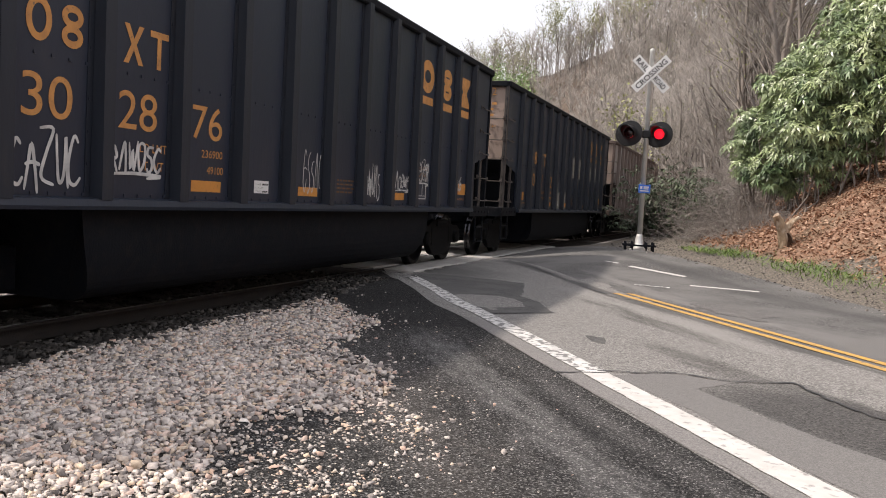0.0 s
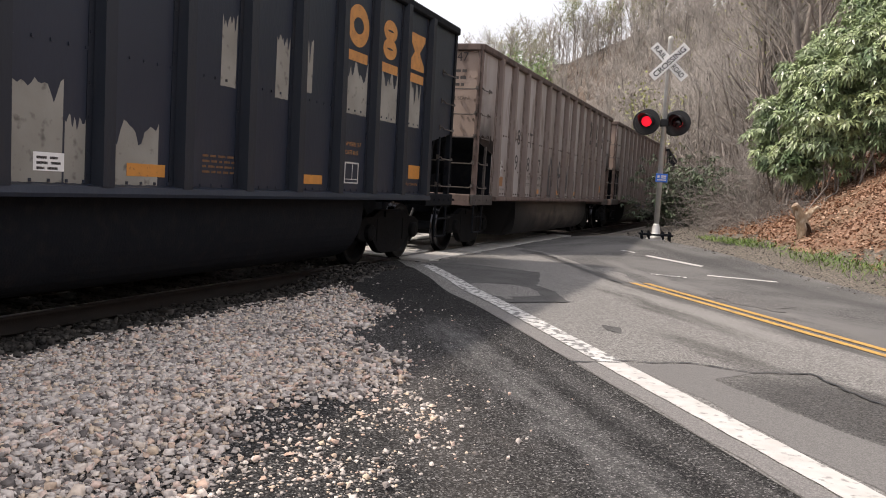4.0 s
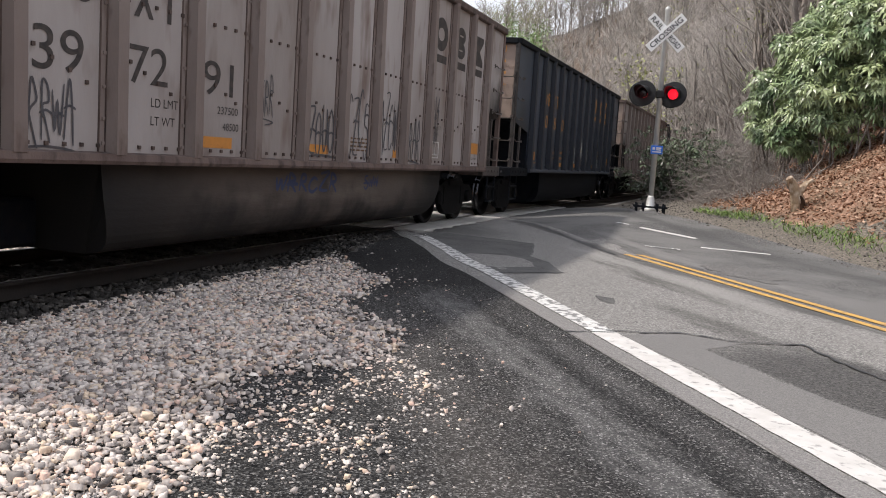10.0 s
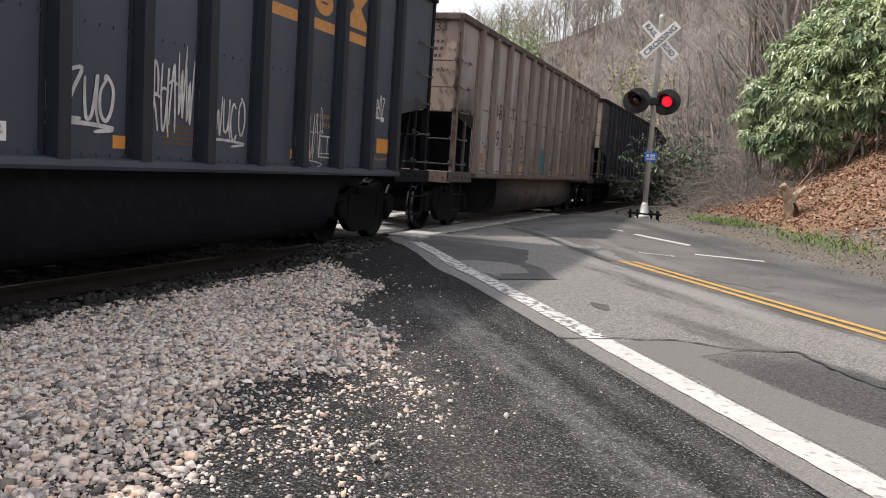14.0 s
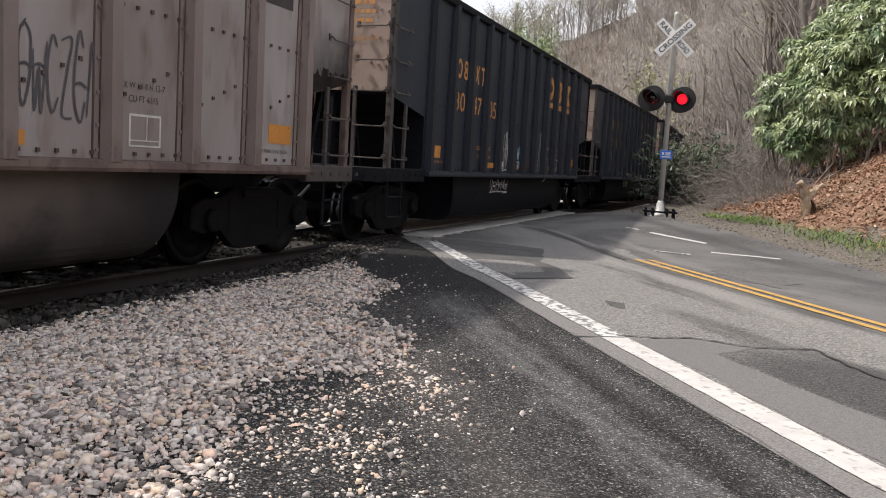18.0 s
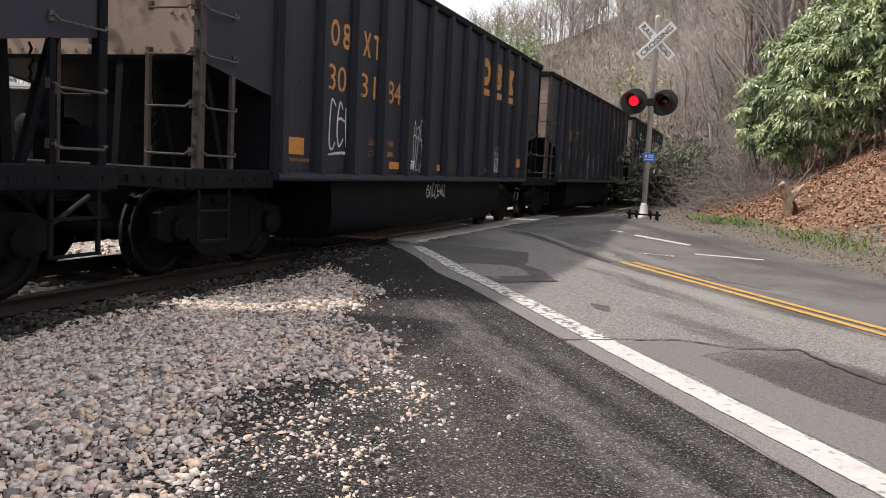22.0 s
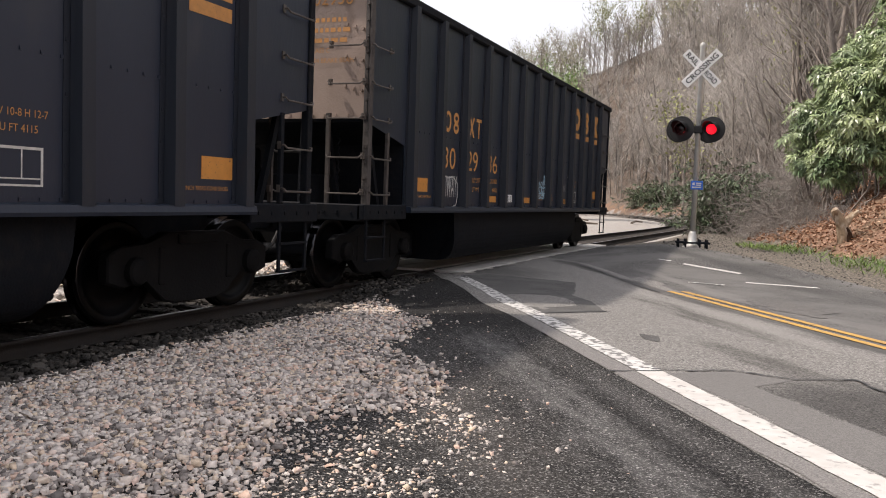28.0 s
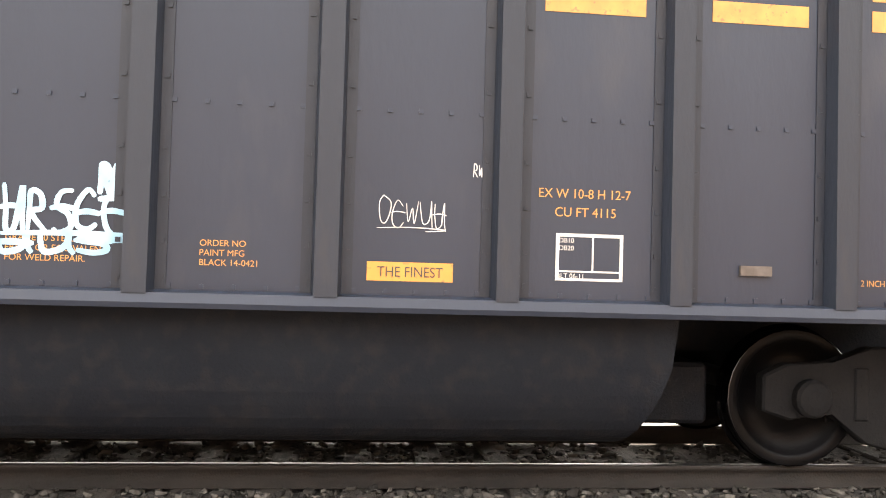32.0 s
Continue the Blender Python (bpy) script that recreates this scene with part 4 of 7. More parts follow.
def coal_car(kind):
    """A tub-bottomed coal gondola. +x is the side that is seen, -y the end that comes first."""
    grey = kind == "grey"
    skin = {"black": M_BLACK, "blue": M_BLUEBLACK, "night": M_NIGHT, "grey": M_GREY}[kind]
    post_mat = M_GREYPOST if grey else M_DARKPOST
    frame_mat = M_RUSTFRAME if grey else M_STILE
    trim = M_TAN if grey else skin
    grab_mat = M_GRAB
    HALF = HALVES[kind]
    count, span = {"grey": (13, 6.28), "blue": (13, 5.76), "night": (13, 5.76), "black": (13, 6.21)}[kind]
    car = new("coal_car")
    cut = span + 0.12                     # where the open end bay begins
    rise = 2.02
    for s in (1, -1):
        bm = bmesh.new()
        prism(bm, [(-HALF, TOP - 0.12), (-HALF, 2.21), (-cut, 1.98), (-cut, SILL), (cut, SILL), (cut, 1.98), (HALF, 2.21), (HALF, TOP - 0.12)], "x", s * XS - 0.006, s * XS + 0.006)
        side = part("side_sheet", bm, skin, car)
        ys = [-span + 2 * span * i / (count - 1) for i in range(count)]
        # side posts: a flanged hat section, tapering to the top
        first = None
        for y in ys:
            if first is None:
                bm = bmesh.new()
                w = 0.080 if grey else 0.085
                lo = [(0.016, -w), (0.125, -w * 0.78), (0.125, w * 0.78), (0.016, w)]
                hi = [(0.016, -w), (0.095, -w * 0.78), (0.095, w * 0.78), (0.016, w)]
                a = [bm.verts.new((p, q, SILL + 0.03)) for p, q in lo]
                b = [bm.verts.new((p, q, SILL + 0.10)) for p, q in lo]
                c = [bm.verts.new((p, q, TOP - 0.1)) for p, q in hi]
                for r0, r1 in ((a, b), (b, c)):
                    for i in range(4):
                        bm.faces.new((r0[i], r0[(i + 1) % 4], r1[(i + 1) % 4], r1[i]))
                bm.faces.new(a[::-1]), bm.faces.new(c)
                # flanges on both sides and the bolts along them
                for q in (-1, 1):
                    box(bm, 0.006, 0.014, min(q * (w + 0.002), q * (w + 0.062)), max(q * (w + 0.002), q * (w + 0.062)), SILL + 0.05, TOP - 0.12)
                    for z in (1.22, 1.42, 1.68, 1.95, 2.35, 2.75, 3.2, 3.6):
                        box(bm, 0.012, 0.030 if grey else 0.022, q * (w + 0.034) - 0.014, q * (w + 0.034) + 0.014, z - 0.014, z + 0.014)
                if grey:
                    bead = bmesh.new()
                    for q in (-1, 1):
                        box(bead, 0.004, 0.012, q * (w + 0.070) - 0.009, q * (w + 0.070) + 0.009, SILL + 0.05, TOP - 0.14)
                        box(bead, 0.010, 0.022, q * (w + 0.004) - 0.006, q * (w + 0.004) + 0.006, SILL + 0.05, TOP - 0.14)
                    seam_line = part("post_seam", bead, M_RUSTPOST, car, "rusty seams along the post's flanges", m=pose(s * XS, y, 0, 0, 0, 0 if s > 0 else 180))
                first = part("side_post", bm, post_mat, car, "tapered pressed side post", m=pose(s * XS, y, 0, 0, 0, 0 if s > 0 else 180))
            else:
                again(first, pose(s * XS, y, 0, 0, 0, 0 if s > 0 else 180))
                if grey:
                    again(seam_line, pose(s * XS, y, 0, 0, 0, 0 if s > 0 else 180))
        # soot round the mouths of the end bays
        for e in (-1, 1) if grey and s > 0 else ():
            bm = bmesh.new()
            rr = random.Random(int(HALF * 100) + e)
            n, run = 22, HALF - 0.11 - cut - 0.01
            low = [(e * (cut + 0.01 + run * k / n), 1.986 + 0.23 * (0.01 + run * k / n) / (HALF - cut)) for k in range(n + 1)]
            high = [(y, z + 0.05 + (0.10 + 0.22 * (1 - k / n)) * rr.uniform(0.35, 1.0)) for k, (y, z) in enumerate(low)]
            for k in range(n):
                flat(bm, [low[k], low[k + 1], high[k + 1], high[k]], XS + 0.0095)
            bmesh.ops.recalc_face_normals(bm, faces=bm.faces[:])
            part("soot_stain", bm, M_SOOT, car, "black soot above the open end bay")
        # rows of bolts on the sheets
        bm = bmesh.new()
        for i in range(count - 1):
            a, b = ys[i] + 0.16, ys[i + 1] - 0.16
            for k in range(5):
                y = a + (b - a) * k / 4
                for z in ((2.22, 1.17) if not grey else (2.42, 1.20)):
                    k1, k2 = (0.024, 0.016) if grey else (0.015, 0.013)
                    box(bm, s * XS - k1, s * XS + k1, y - k2, y + k2, z - k2, z + k2)
                if grey and k < 4 and i != count // 2:
                    z = 1.92 - 0.075 * (k if i < count // 2 else 3 - k)
                    box(bm, s * XS - 0.022, s * XS + 0.022, y + 0.03, y + 0.062, z - 0.016, z + 0.016)
        tagged(part("bolt_pattern", bm, M_RUSTPOST if grey else skin, side, "rows of bolt heads on the sheets"), kind="stuff")
        bm = bmesh.new()
        box(bm, s * XS - 0.07, s * XS + 0.075, -HALF, HALF, TOP - 0.13, TOP, 0.02)
        part("top_chord", bm, M_RUSTPOST if grey else M_DARKSTEEL, car, "square top chord along the rim")
        bm = bmesh.new()
        prism(bm, [(0.0, SILL - 0.05), (0.145, SILL - 0.05), (0.158, SILL - 0.02), (0.145, SILL + 0.035), (0.03, SILL + 0.05), (0.0, SILL + 0.05)], "y", -cut, cut)
        part("side_sill", bm, frame_mat if grey else skin, car, "rounded side sill lip", m=pose(s * (XS - 0.03), 0, 0, 0, 0, 0 if s > 0 else 180))
        # the end bays: deep sill, uprights, grab irons, stirrup
        for e in (-1, 1):
            bm = bmesh.new()
            box(bm, s * XS - 0.05, s * XS + 0.05, min(e * cut, e * (HALF + 0.12)), max(e * cut, e * (HALF + 0.12)), SILL - 0.14, SILL + 0.06, 0.012)
            for k in range(6):
                y = e * (cut + 0.14 + 0.24 * k)
                box(bm, s * (XS + 0.05) - 0.012, s * (XS + 0.05) + 0.012, y - 0.018, y + 0.018, SILL - 0.06, SILL - 0.02)
            part("end_bay_sill", bm, M_STILE if grey else M_DARKSTEEL, car, "bolted sill below the open end bay")
            bm = bmesh.new()
            box(bm, s * XS - 0.06, s * XS + 0.03, min(e * (HALF - 0.10), e * HALF), max(e * (HALF - 0.10), e * HALF), SILL + 0.05, TOP - 0.1, 0.008)
            for k in range(13):
                z = 1.3 + 0.2 * k
                box(bm, s * (XS - 0.02) - 0.02, s * (XS - 0.02) + 0.02, e * HALF - 0.016, e * HALF + 0.016, z - 0.016, z + 0.016)
            part("corner_post", bm, frame_mat if grey or e < 0 else M_DARKSTEEL, car, "bolted corner post")
            bm = bmesh.new()
            box(bm, s * XS - 0.02, s * XS + 0.025, min(e * (HALF - 0.62), e * (HALF - 0.56)), max(e * (HALF - 0.62), e * (HALF - 0.56)), SILL + 0.05, rise + 0.1, 0.005)
            part("ladder_stile", bm, M_STILE if grey else frame_mat if e < 0 else M_DARKSTEEL, car)
            for z in (1.32, 1.78, 2.28, 2.72, 3.2):
                grab(car, "grab_iron", (s * XS, e * (HALF - 0.60), z), (s * XS, e * (HALF - 0.05), z), (s * 0.07, 0, 0), grab_mat)
            bm = bmesh.new()
            for y in (HALF - 0.58, HALF - 0.06):
                box(bm, s * XS - 0.012, s * XS + 0.012, e * y - 0.02, e * y + 0.02, 0.42, SILL - 0.1)
            for z in (0.42, 0.72):
                box(bm, s * XS - 0.03, s * XS + 0.03, min(e * (HALF - 0.59), e * (HALF - 0.05)), max(e * (HALF - 0.59), e * (HALF - 0.05)), z, z + 0.022)
            part("stirrup_step", bm, M_DARKSTEEL, car, "hanging stirrup step")
    for e in (-1, 1):
        # end sheet, sloping floor sheet, their ribs, end sill
        bm = bmesh.new()
        y = e * (HALF - 0.06)
        box(bm, -XS, XS, min(y, y - e * 0.012), max(y, y - e * 0.012), 2.26, TOP - 0.1)
        for k in range(17):
            x = -1.4 + 2.8 * k / 16
            for z in (2.30, 3.9):
                box(bm, x - 0.018, x + 0.018, y - 0.02, y + 0.02, z - 0.018, z + 0.018)
        for z in (2.62, 3.0, 3.4):
            for s in (1, -1):
                for k in range(3):
                    box(bm, s * (1.42 - 0.12 * k) - 0.016, s * (1.42 - 0.12 * k) + 0.016, y - 0.02, y + 0.02, z - 0.016 + 0.03 * k, z + 0.016 + 0.03 * k)
        part("end_sheet", bm, trim if grey else M_TAN if e < 0 else skin, car, "sooty end sheet with rows of bolts")
        bm = bmesh.new()
        prism(bm, [(e * (HALF - 0.06), 2.26), (e * cut, 2.02), (e * cut, 1.99), (e * (HALF - 0.08), 2.22)], "x", -XS + 0.02, XS - 0.02)
        part("slope_sheet", bm, M_DARKSTEEL, car, "dark sloping floor sheet")
        bm = bmesh.new()
        box(bm, -XS, XS, min(e * (HALF - 0.02), e * (HALF + 0.12)), max(e * (HALF - 0.02), e * (HALF + 0.12)), SILL - 0.16, SILL + 0.06, 0.015)
        for x in [-1.4 + 0.2 * k for k in range(15)]:
            box(bm, x - 0.016, x + 0.016, e * (HALF + 0.12) - 0.012, e * (HALF + 0.12) + 0.012, SILL - 0.06, SILL - 0.028)
        part("end_sill", bm, frame_mat if grey else M_DARKSTEEL, car, "bolted end sill")
        bm = bmesh.new()
        box(bm, -XS, XS, min(e * (HALF - 0.1), e * (HALF + 0.03)), max(e * (HALF - 0.1), e * (HALF + 0.03)), TOP - 0.13, TOP, 0.02)
        part("top_chord", bm, M_RUSTPOST if grey else M_DARKSTEEL, car, "square top chord across the end")
        for s in (1, -1):
            bm = bmesh.new()
            box(bm, s * 1.0 - 0.025, s * 1.0 + 0.025, min(e * (HALF + 0.02), e * (HALF + 0.06)), max(e * (HALF + 0.02), e * (HALF + 0.06)), SILL + 0.05, 2.32)
            part("ladder_stile", bm, frame_mat, car)
            for z in (1.32, 1.78, 2.28, 2.72, 3.2):
                grab(car, "ladder_rung", (s * 1.0, e * (HALF + 0.02), z), (s * 1.50, e * (HALF + 0.02), z), (0, e * 0.07, 0), grab_mat, "bent round ladder rung")
        for x in (-0.55, 0.55):
            bm = bmesh.new()
            prism(bm, [(e * (HALF - 0.02), SILL), (e * (HALF - 0.09), 2.28), (e * (HALF - 0.2), 2.24), (e * (HALF - 0.14), SILL)], "x", x - 0.04, x + 0.04)
            part("end_upright", bm, M_DARKSTEEL, car)
        bm = bmesh.new()
        tube(bm, [(-0.9, e * (HALF + 0.03), 2.95), (0.2, e * (HALF + 0.05), 2.93), (0.3, e * (HALF + 0.05), 2.35)], 0.02, 6)
        part("air_pipe", bm, frame_mat, car, "bent brake pipe across the end")
        bm = bmesh.new()
        box(bm, -0.11, 0.11, min(e * (HALF - 0.2), e * 8.0), max(e * (HALF - 0.2), e * 8.0), 0.78, 0.98, 0.02)
        box(bm, -0.17, 0.17, min(e * 7.9, e * 8.12), max(e * 7.9, e * 8.12), 0.72, 1.04, 0.05)
        part("coupler", bm, M_DARKSTEEL, car, "heavy cast coupler")
        bm = bmesh.new()
        tube(bm, [(0.35, e * (HALF + 0.1), 0.82), (0.36, e * 7.8, 0.6), (0.3, e * 7.98, 0.48), (0.22, e * 8.08, 0.55)], 0.025, 7)
        part("air_hose", bm, M_RUBBER, car, "drooping black air hose")
        truck(car, e * (HALF - 1.3))
        bm = bmesh.new()
        box(bm, -0.7, 0.7, min(e * 4.1, e * 4.75), max(e * 4.1, e * 4.75), 0.27, 0.7, 0.03)
        part("brake_beam", bm, M_DARKSTEEL, car)
        bm = bmesh.new()
        box(bm, -0.5, 0.5, min(e * 6.5, e * (6.95 if e < 0 else 6.62)), max(e * 6.5, e * (6.95 if e < 0 else 6.62)), SILL, 1.55, 0.03)
        part("brake_gear", bm, M_DARKSTEEL, car, "dark brake gear under the sloping sheet")
        bm = bmesh.new()
        box(bm, -0.95, -0.6, min(e * 6.7, e * 7.2), max(e * 6.7, e * 7.2), SILL, 1.9, 0.02)
        part("brake_cylinder", bm, M_DARKSTEEL, car)
        bm = bmesh.new()
        for k in range(9):
            tube(bm, [(0.9, e * 7.12 + 0.02 * (k % 2), 2.15 - 0.1 * k), (0.9 + 0.03, e * 7.12 + 0.02 * (k % 2), 2.1 - 0.1 * k), (0.9, e * 7.12, 2.04 - 0.1 * k)], 0.012, 5)
        part("chain", bm, M_DARKSTEEL, car, "hanging hand-brake chain")
        bm = bmesh.new()
        box(bm, -XS + 0.03, XS - 0.03, min(e * (cut - 0.02), e * (cut + 0.02)), max(e * (cut - 0.02), e * (cut + 0.02)), SILL, 1.99)
        part("bay_bulkhead", bm, M_DARKSTEEL, car, "sooty plate closing the end bay")
        for q in (0.75, 1.35):
            bm = bmesh.new()
            prism(bm, [(e * (HALF - 0.75), SILL), (e * (HALF - 0.68), SILL), (e * (HALF - 0.30), 2.25), (e * (HALF - 0.38), 2.25)], "x", q - 0.03, q + 0.03)
            part("bay_strut", bm, M_DARKSTEEL, car)
    # floor, tub, centre sill
    bm = bmesh.new()
    box(bm, -XS, XS, -cut, cut, SILL - 0.02, SILL)
    part("floor_sheet", bm, M_DARKSTEEL, car)
    for s in (1, -1):
        bm = bmesh.new()
        out = [(s * 0.18, 1.08), (s * 1.47, 1.08), (s * 1.47, 0.75), (s * 1.462, 0.66), (s * 1.448, 0.57), (s * 1.425, 0.49), (s * 1.392, 0.41), (s * 1.35, 0.345), (s * 1.29, 0.292), (s * 1.22, 0.255), (s * 1.14, 0.232), (s * 1.05, 0.22), (s * 0.18, 0.22)]
        prism(bm, out, "y", -4.22, 4.22)
        bm.verts.ensure_lookup_table()
        for v in bm.verts:
            k = (1.08 - v.co.z) / 0.86
            v.co.y -= math.copysign(0.30 * k * k, v.co.y)
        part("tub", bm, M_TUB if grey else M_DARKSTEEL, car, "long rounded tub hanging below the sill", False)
    bm = bmesh.new()
    box(bm, -0.17, 0.17, -HALF, HALF, 0.74, 1.1)
    part("centre_sill", bm, M_DARKSTEEL, car)
    bm = bmesh.new()
    lathe(bm, [(-0.35, 0.05), (-0.33, 0.14), (0.33, 0.14), (0.35, 0.05)], "y", 14)
    part("brake_reservoir", bm, M_DARKSTEEL, car, "cylindrical brake reservoir", True, pose(-0.6, -6.95, 1.5))
    return car


def plate(parent, name, mat, y0, y1, z0, z1, label="", x=XS + 0.010, t=0.004):
    bm = bmesh.new()
    box(bm, x - t, x, y0, y1, z0, z1)
    return part(name, bm, mat, parent, label)


def ring(bm, cy, cz, w, h, t, x, n=26):
    """A flat oval ring."""
    a = [bm.verts.new((x, cy + w / 2 * math.cos(2 * math.pi * i / n), cz + h / 2 * math.sin(2 * math.pi * i / n))) for i in range(n)]
    b = [bm.verts.new((x, cy + (w / 2 - t) * math.cos(2 * math.pi * i / n), cz + (h / 2 - t) * math.sin(2 * math.pi * i / n))) for i in range(n)]
    for i in range(n):
        bm.faces.new((a[i], a[(i + 1) % n], b[(i + 1) % n], b[i]))


def flat(bm, pts, x):
    f = bm.faces.new([bm.verts.new((x, p, q)) for p, q in pts])
    return f


def emblem(car, mat, y, z, w, h, step, under, name="emblem", label="plain painted emblem shapes, part of a company mark"):
    """Three plain shapes: an oval ring, two stacked ovals and an hourglass, with bars below."""
    x = XS + 0.010
    t = w * 0.27
    for i in range(3):
        bm = bmesh.new()
        c = y + step * i
        if i == 0:
            ring(bm, c, z + h / 2, w * 1.03, h, t, x)
        elif i == 1:
            ring(bm, c, z + h * 0.73, w * 0.77, h * 0.54, t * 0.8, x)
            ring(bm, c, z + h * 0.27, w * 0.77, h * 0.54, t * 0.8, x + 0.001)
        else:
            flat(bm, [(c - w / 2, z), (c + w / 2, z), (c + w / 2, z + h * 0.16), (c + w * 0.16, z + h / 2), (c + w / 2, z + h * 0.84), (c + w / 2, z + h), (c - w / 2, z + h), (c - w / 2, z + h * 0.84), (c - w * 0.16, z + h / 2), (c - w / 2, z + h * 0.16)], x)
        part(name, bm, mat, car, label)
        if under:
            plate(car, "emblem_bar", mat, c - w / 2, c + w / 2, z - 0.19, z - 0.06)


def initials(car, mat, ys, z, h):
    """The owner's initials as plain shapes: ring, stacked ovals, hourglass, post with a cap."""
    x = XS + 0.010
    w, t = h * 0.76, h * 0.17
    bm = bmesh.new()
    ring(bm, ys[0], z + h / 2, w, h, t, x)
    part("mark", bm, mat, car)
    bm = bmesh.new()
    ring(bm, ys[1], z + h * 0.73, w * 0.9, h * 0.54, t, x)
    ring(bm, ys[1], z + h * 0.27, w * 0.9, h * 0.54, t, x + 0.001)
    part("mark", bm, mat, car)
    c = ys[2]
    bm = bmesh.new()
    flat(bm, [(c - w / 2, z), (c - w / 4, z), (c, z + h * 0.36), (c + w / 4, z), (c + w / 2, z), (c + w * 0.13, z + h / 2), (c + w / 2, z + h), (c + w / 4, z + h), (c, z + h * 0.64), (c - w / 4, z + h), (c - w / 2, z + h), (c - w * 0.13, z + h / 2)], x)
    part("mark", bm, mat, car)
    c = ys[3]
    bm = bmesh.new()
    flat(bm, [(c - t / 2, z), (c + t / 2, z), (c + t / 2, z + h - t), (c + w / 2, z + h - t), (c + w / 2, z + h), (c - w / 2, z + h), (c - w / 2, z + h - t), (c - t / 2, z + h - t)], x)
    part("mark", bm, mat, car)


def scrawl(car, mat, y, z, w, h, seed, stroke=0.022, loops=5, label="loose spray-painted scrawl", x=XS + 0.012):
    """A spray-paint scrawl: separate swelling strokes, hooks, loops and zigzags that spell nothing."""
    r = random.Random(seed)
    bm = bmesh.new()
    shapes = (
        [(0.1, 0.0), (0.15, 0.6), (0.2, 1.0), (0.6, 0.9), (0.7, 0.6), (0.2, 0.5), (0.5, 0.3), (0.9, -0.05)],
        [(0.8, 0.85), (0.4, 1.0), (0.05, 0.6), (0.1, 0.15), (0.5, 0.0), (0.9, 0.2)],
        [(0.0, 0.9), (0.2, 0.1), (0.45, 0.7), (0.65, 0.05), (0.95, 1.0)],
        [(0.5, 1.0), (0.1, 0.75), (0.15, 0.2), (0.5, 0.0), (0.85, 0.3), (0.85, 0.8), (0.45, 1.0), (0.3, 0.95)],
        [(0.85, 0.95), (0.3, 0.9), (0.2, 0.6), (0.7, 0.45), (0.8, 0.15), (0.4, -0.05), (0.05, 0.1)],
        [(0.05, 0.0), (0.2, 0.5), (0.45, 1.05), (0.7, 0.45), (0.9, -0.1)],
        [(0.1, 1.0), (0.15, 0.5), (0.3, 0.05), (0.6, 0.1), (0.8, 0.5), (0.85, 1.0), (0.9, 0.3), (1.05, -0.1)],
        [(0.0, 0.95), (0.9, 1.0), (0.5, 0.6), (0.1, 0.05), (0.95, 0.0)],
    )
    step = w / loops
    lean = r.uniform(-0.1, 0.25)
    strokes = []
    for k in range(loops):
        sh = r.choice(shapes)
        tall, base = r.uniform(0.8, 1.05), r.uniform(-0.06, 0.1)
        strokes.append([Vector((y + step * (k + 0.05 + 0.95 * (p + r.gauss(0, 0.04)) + lean * q * 0.5), z + h * (base + tall * (q + r.gauss(0, 0.03))))) for p, q in sh])
        if r.random() < 0.35:
            q = r.uniform(0.35, 0.6)
            strokes.append([Vector((y + step * k, z + h * q)), Vector((y + step * (k + 0.5), z + h * (q + 0.05))), Vector((y + step * (k + 1.05), z + h * q))])
    if r.random() < 0.5:
        strokes.append([Vector((y, z - 0.10 * h)), Vector((y + 0.5 * w, z - 0.05 * h)), Vector((y + w, z - 0.12 * h)), Vector((y + 0.7 * w, z - 0.2 * h))])
    lift = 0.0
    for pts in strokes:
        n = len(pts)
        line = []
        for i in range(n - 1):
            a, b, c, d = pts[max(i - 1, 0)], pts[i], pts[i + 1], pts[min(i + 2, n - 1)]
            for k in range(5):
                f = k / 5
                line.append(0.5 * (2 * b + (c - a) * f + (2 * a - 5 * b + 4 * c - d) * f * f + (3 * b - a - 3 * c + d) * f ** 3))
        line.append(pts[-1])
        rows = []
        m = len(line)
        for i, p in enumerate(line):
            d = line[min(i + 1, m - 1)] - line[max(i - 1, 0)]
            d = d.normalized() if d.length > 1e-6 else Vector((1, 0))
            o = Vector((-d.y, d.x)) * stroke * (0.75 + 0.3 * math.sin(3.1 * i / m) + r.uniform(-0.05, 0.05)) * (0.6 if i in (0, m - 1) else 1.0) * 0.5
            lift += 0.00001
            rows.append((bm.verts.new((x + lift, p.x + o.x, p.y + o.y)), bm.verts.new((x + lift, p.x - o.x, p.y - o.y))))
        for a, b in zip(rows, rows[1:]):
            bm.faces.new((a[0], a[1], b[1], b[0]))
    return tagged(part("scrawl", bm, mat, car, label), kind="stuff")


def bars(car, mat, y, z, w, rows, h=0.035, gap=0.03, seed=1):
    """Small stencilled lines that cannot be read."""
    r = random.Random(seed)
    bm = bmesh.new()
    for i in range(rows):
        p = y
        while p < y + w * r.uniform(0.8, 1.0):
            k = r.uniform(0.05, 0.13)
            flat(bm, [(p, z - i * (h + gap)), (p + k, z - i * (h + gap)), (p + k, z - i * (h + gap) + h), (p, z - i * (h + gap) + h)], XS + 0.010)
            p += k + 0.03
    return tagged(part("stencil_text", bm, mat, car), kind="stuff")


BASES = {k: coal_car(k) for k in ("black", "blue", "night", "grey")}
for kind, base in BASES.items():
    for e in (-1, 1):
        for o in (-0.89, 0.89):
            ax = wheelset(base, e * (HALVES[kind] - 1.3) + o)
            for s in (1, -1):
                w = new("wheel", WHEEL)
                w.parent = ax
                w.matrix_basis = pose(s * 0.77, 0, 0, 0, 0, 0 if s > 0 else 180)
                tagged(w, "steel wheel with a polished tread and flange")

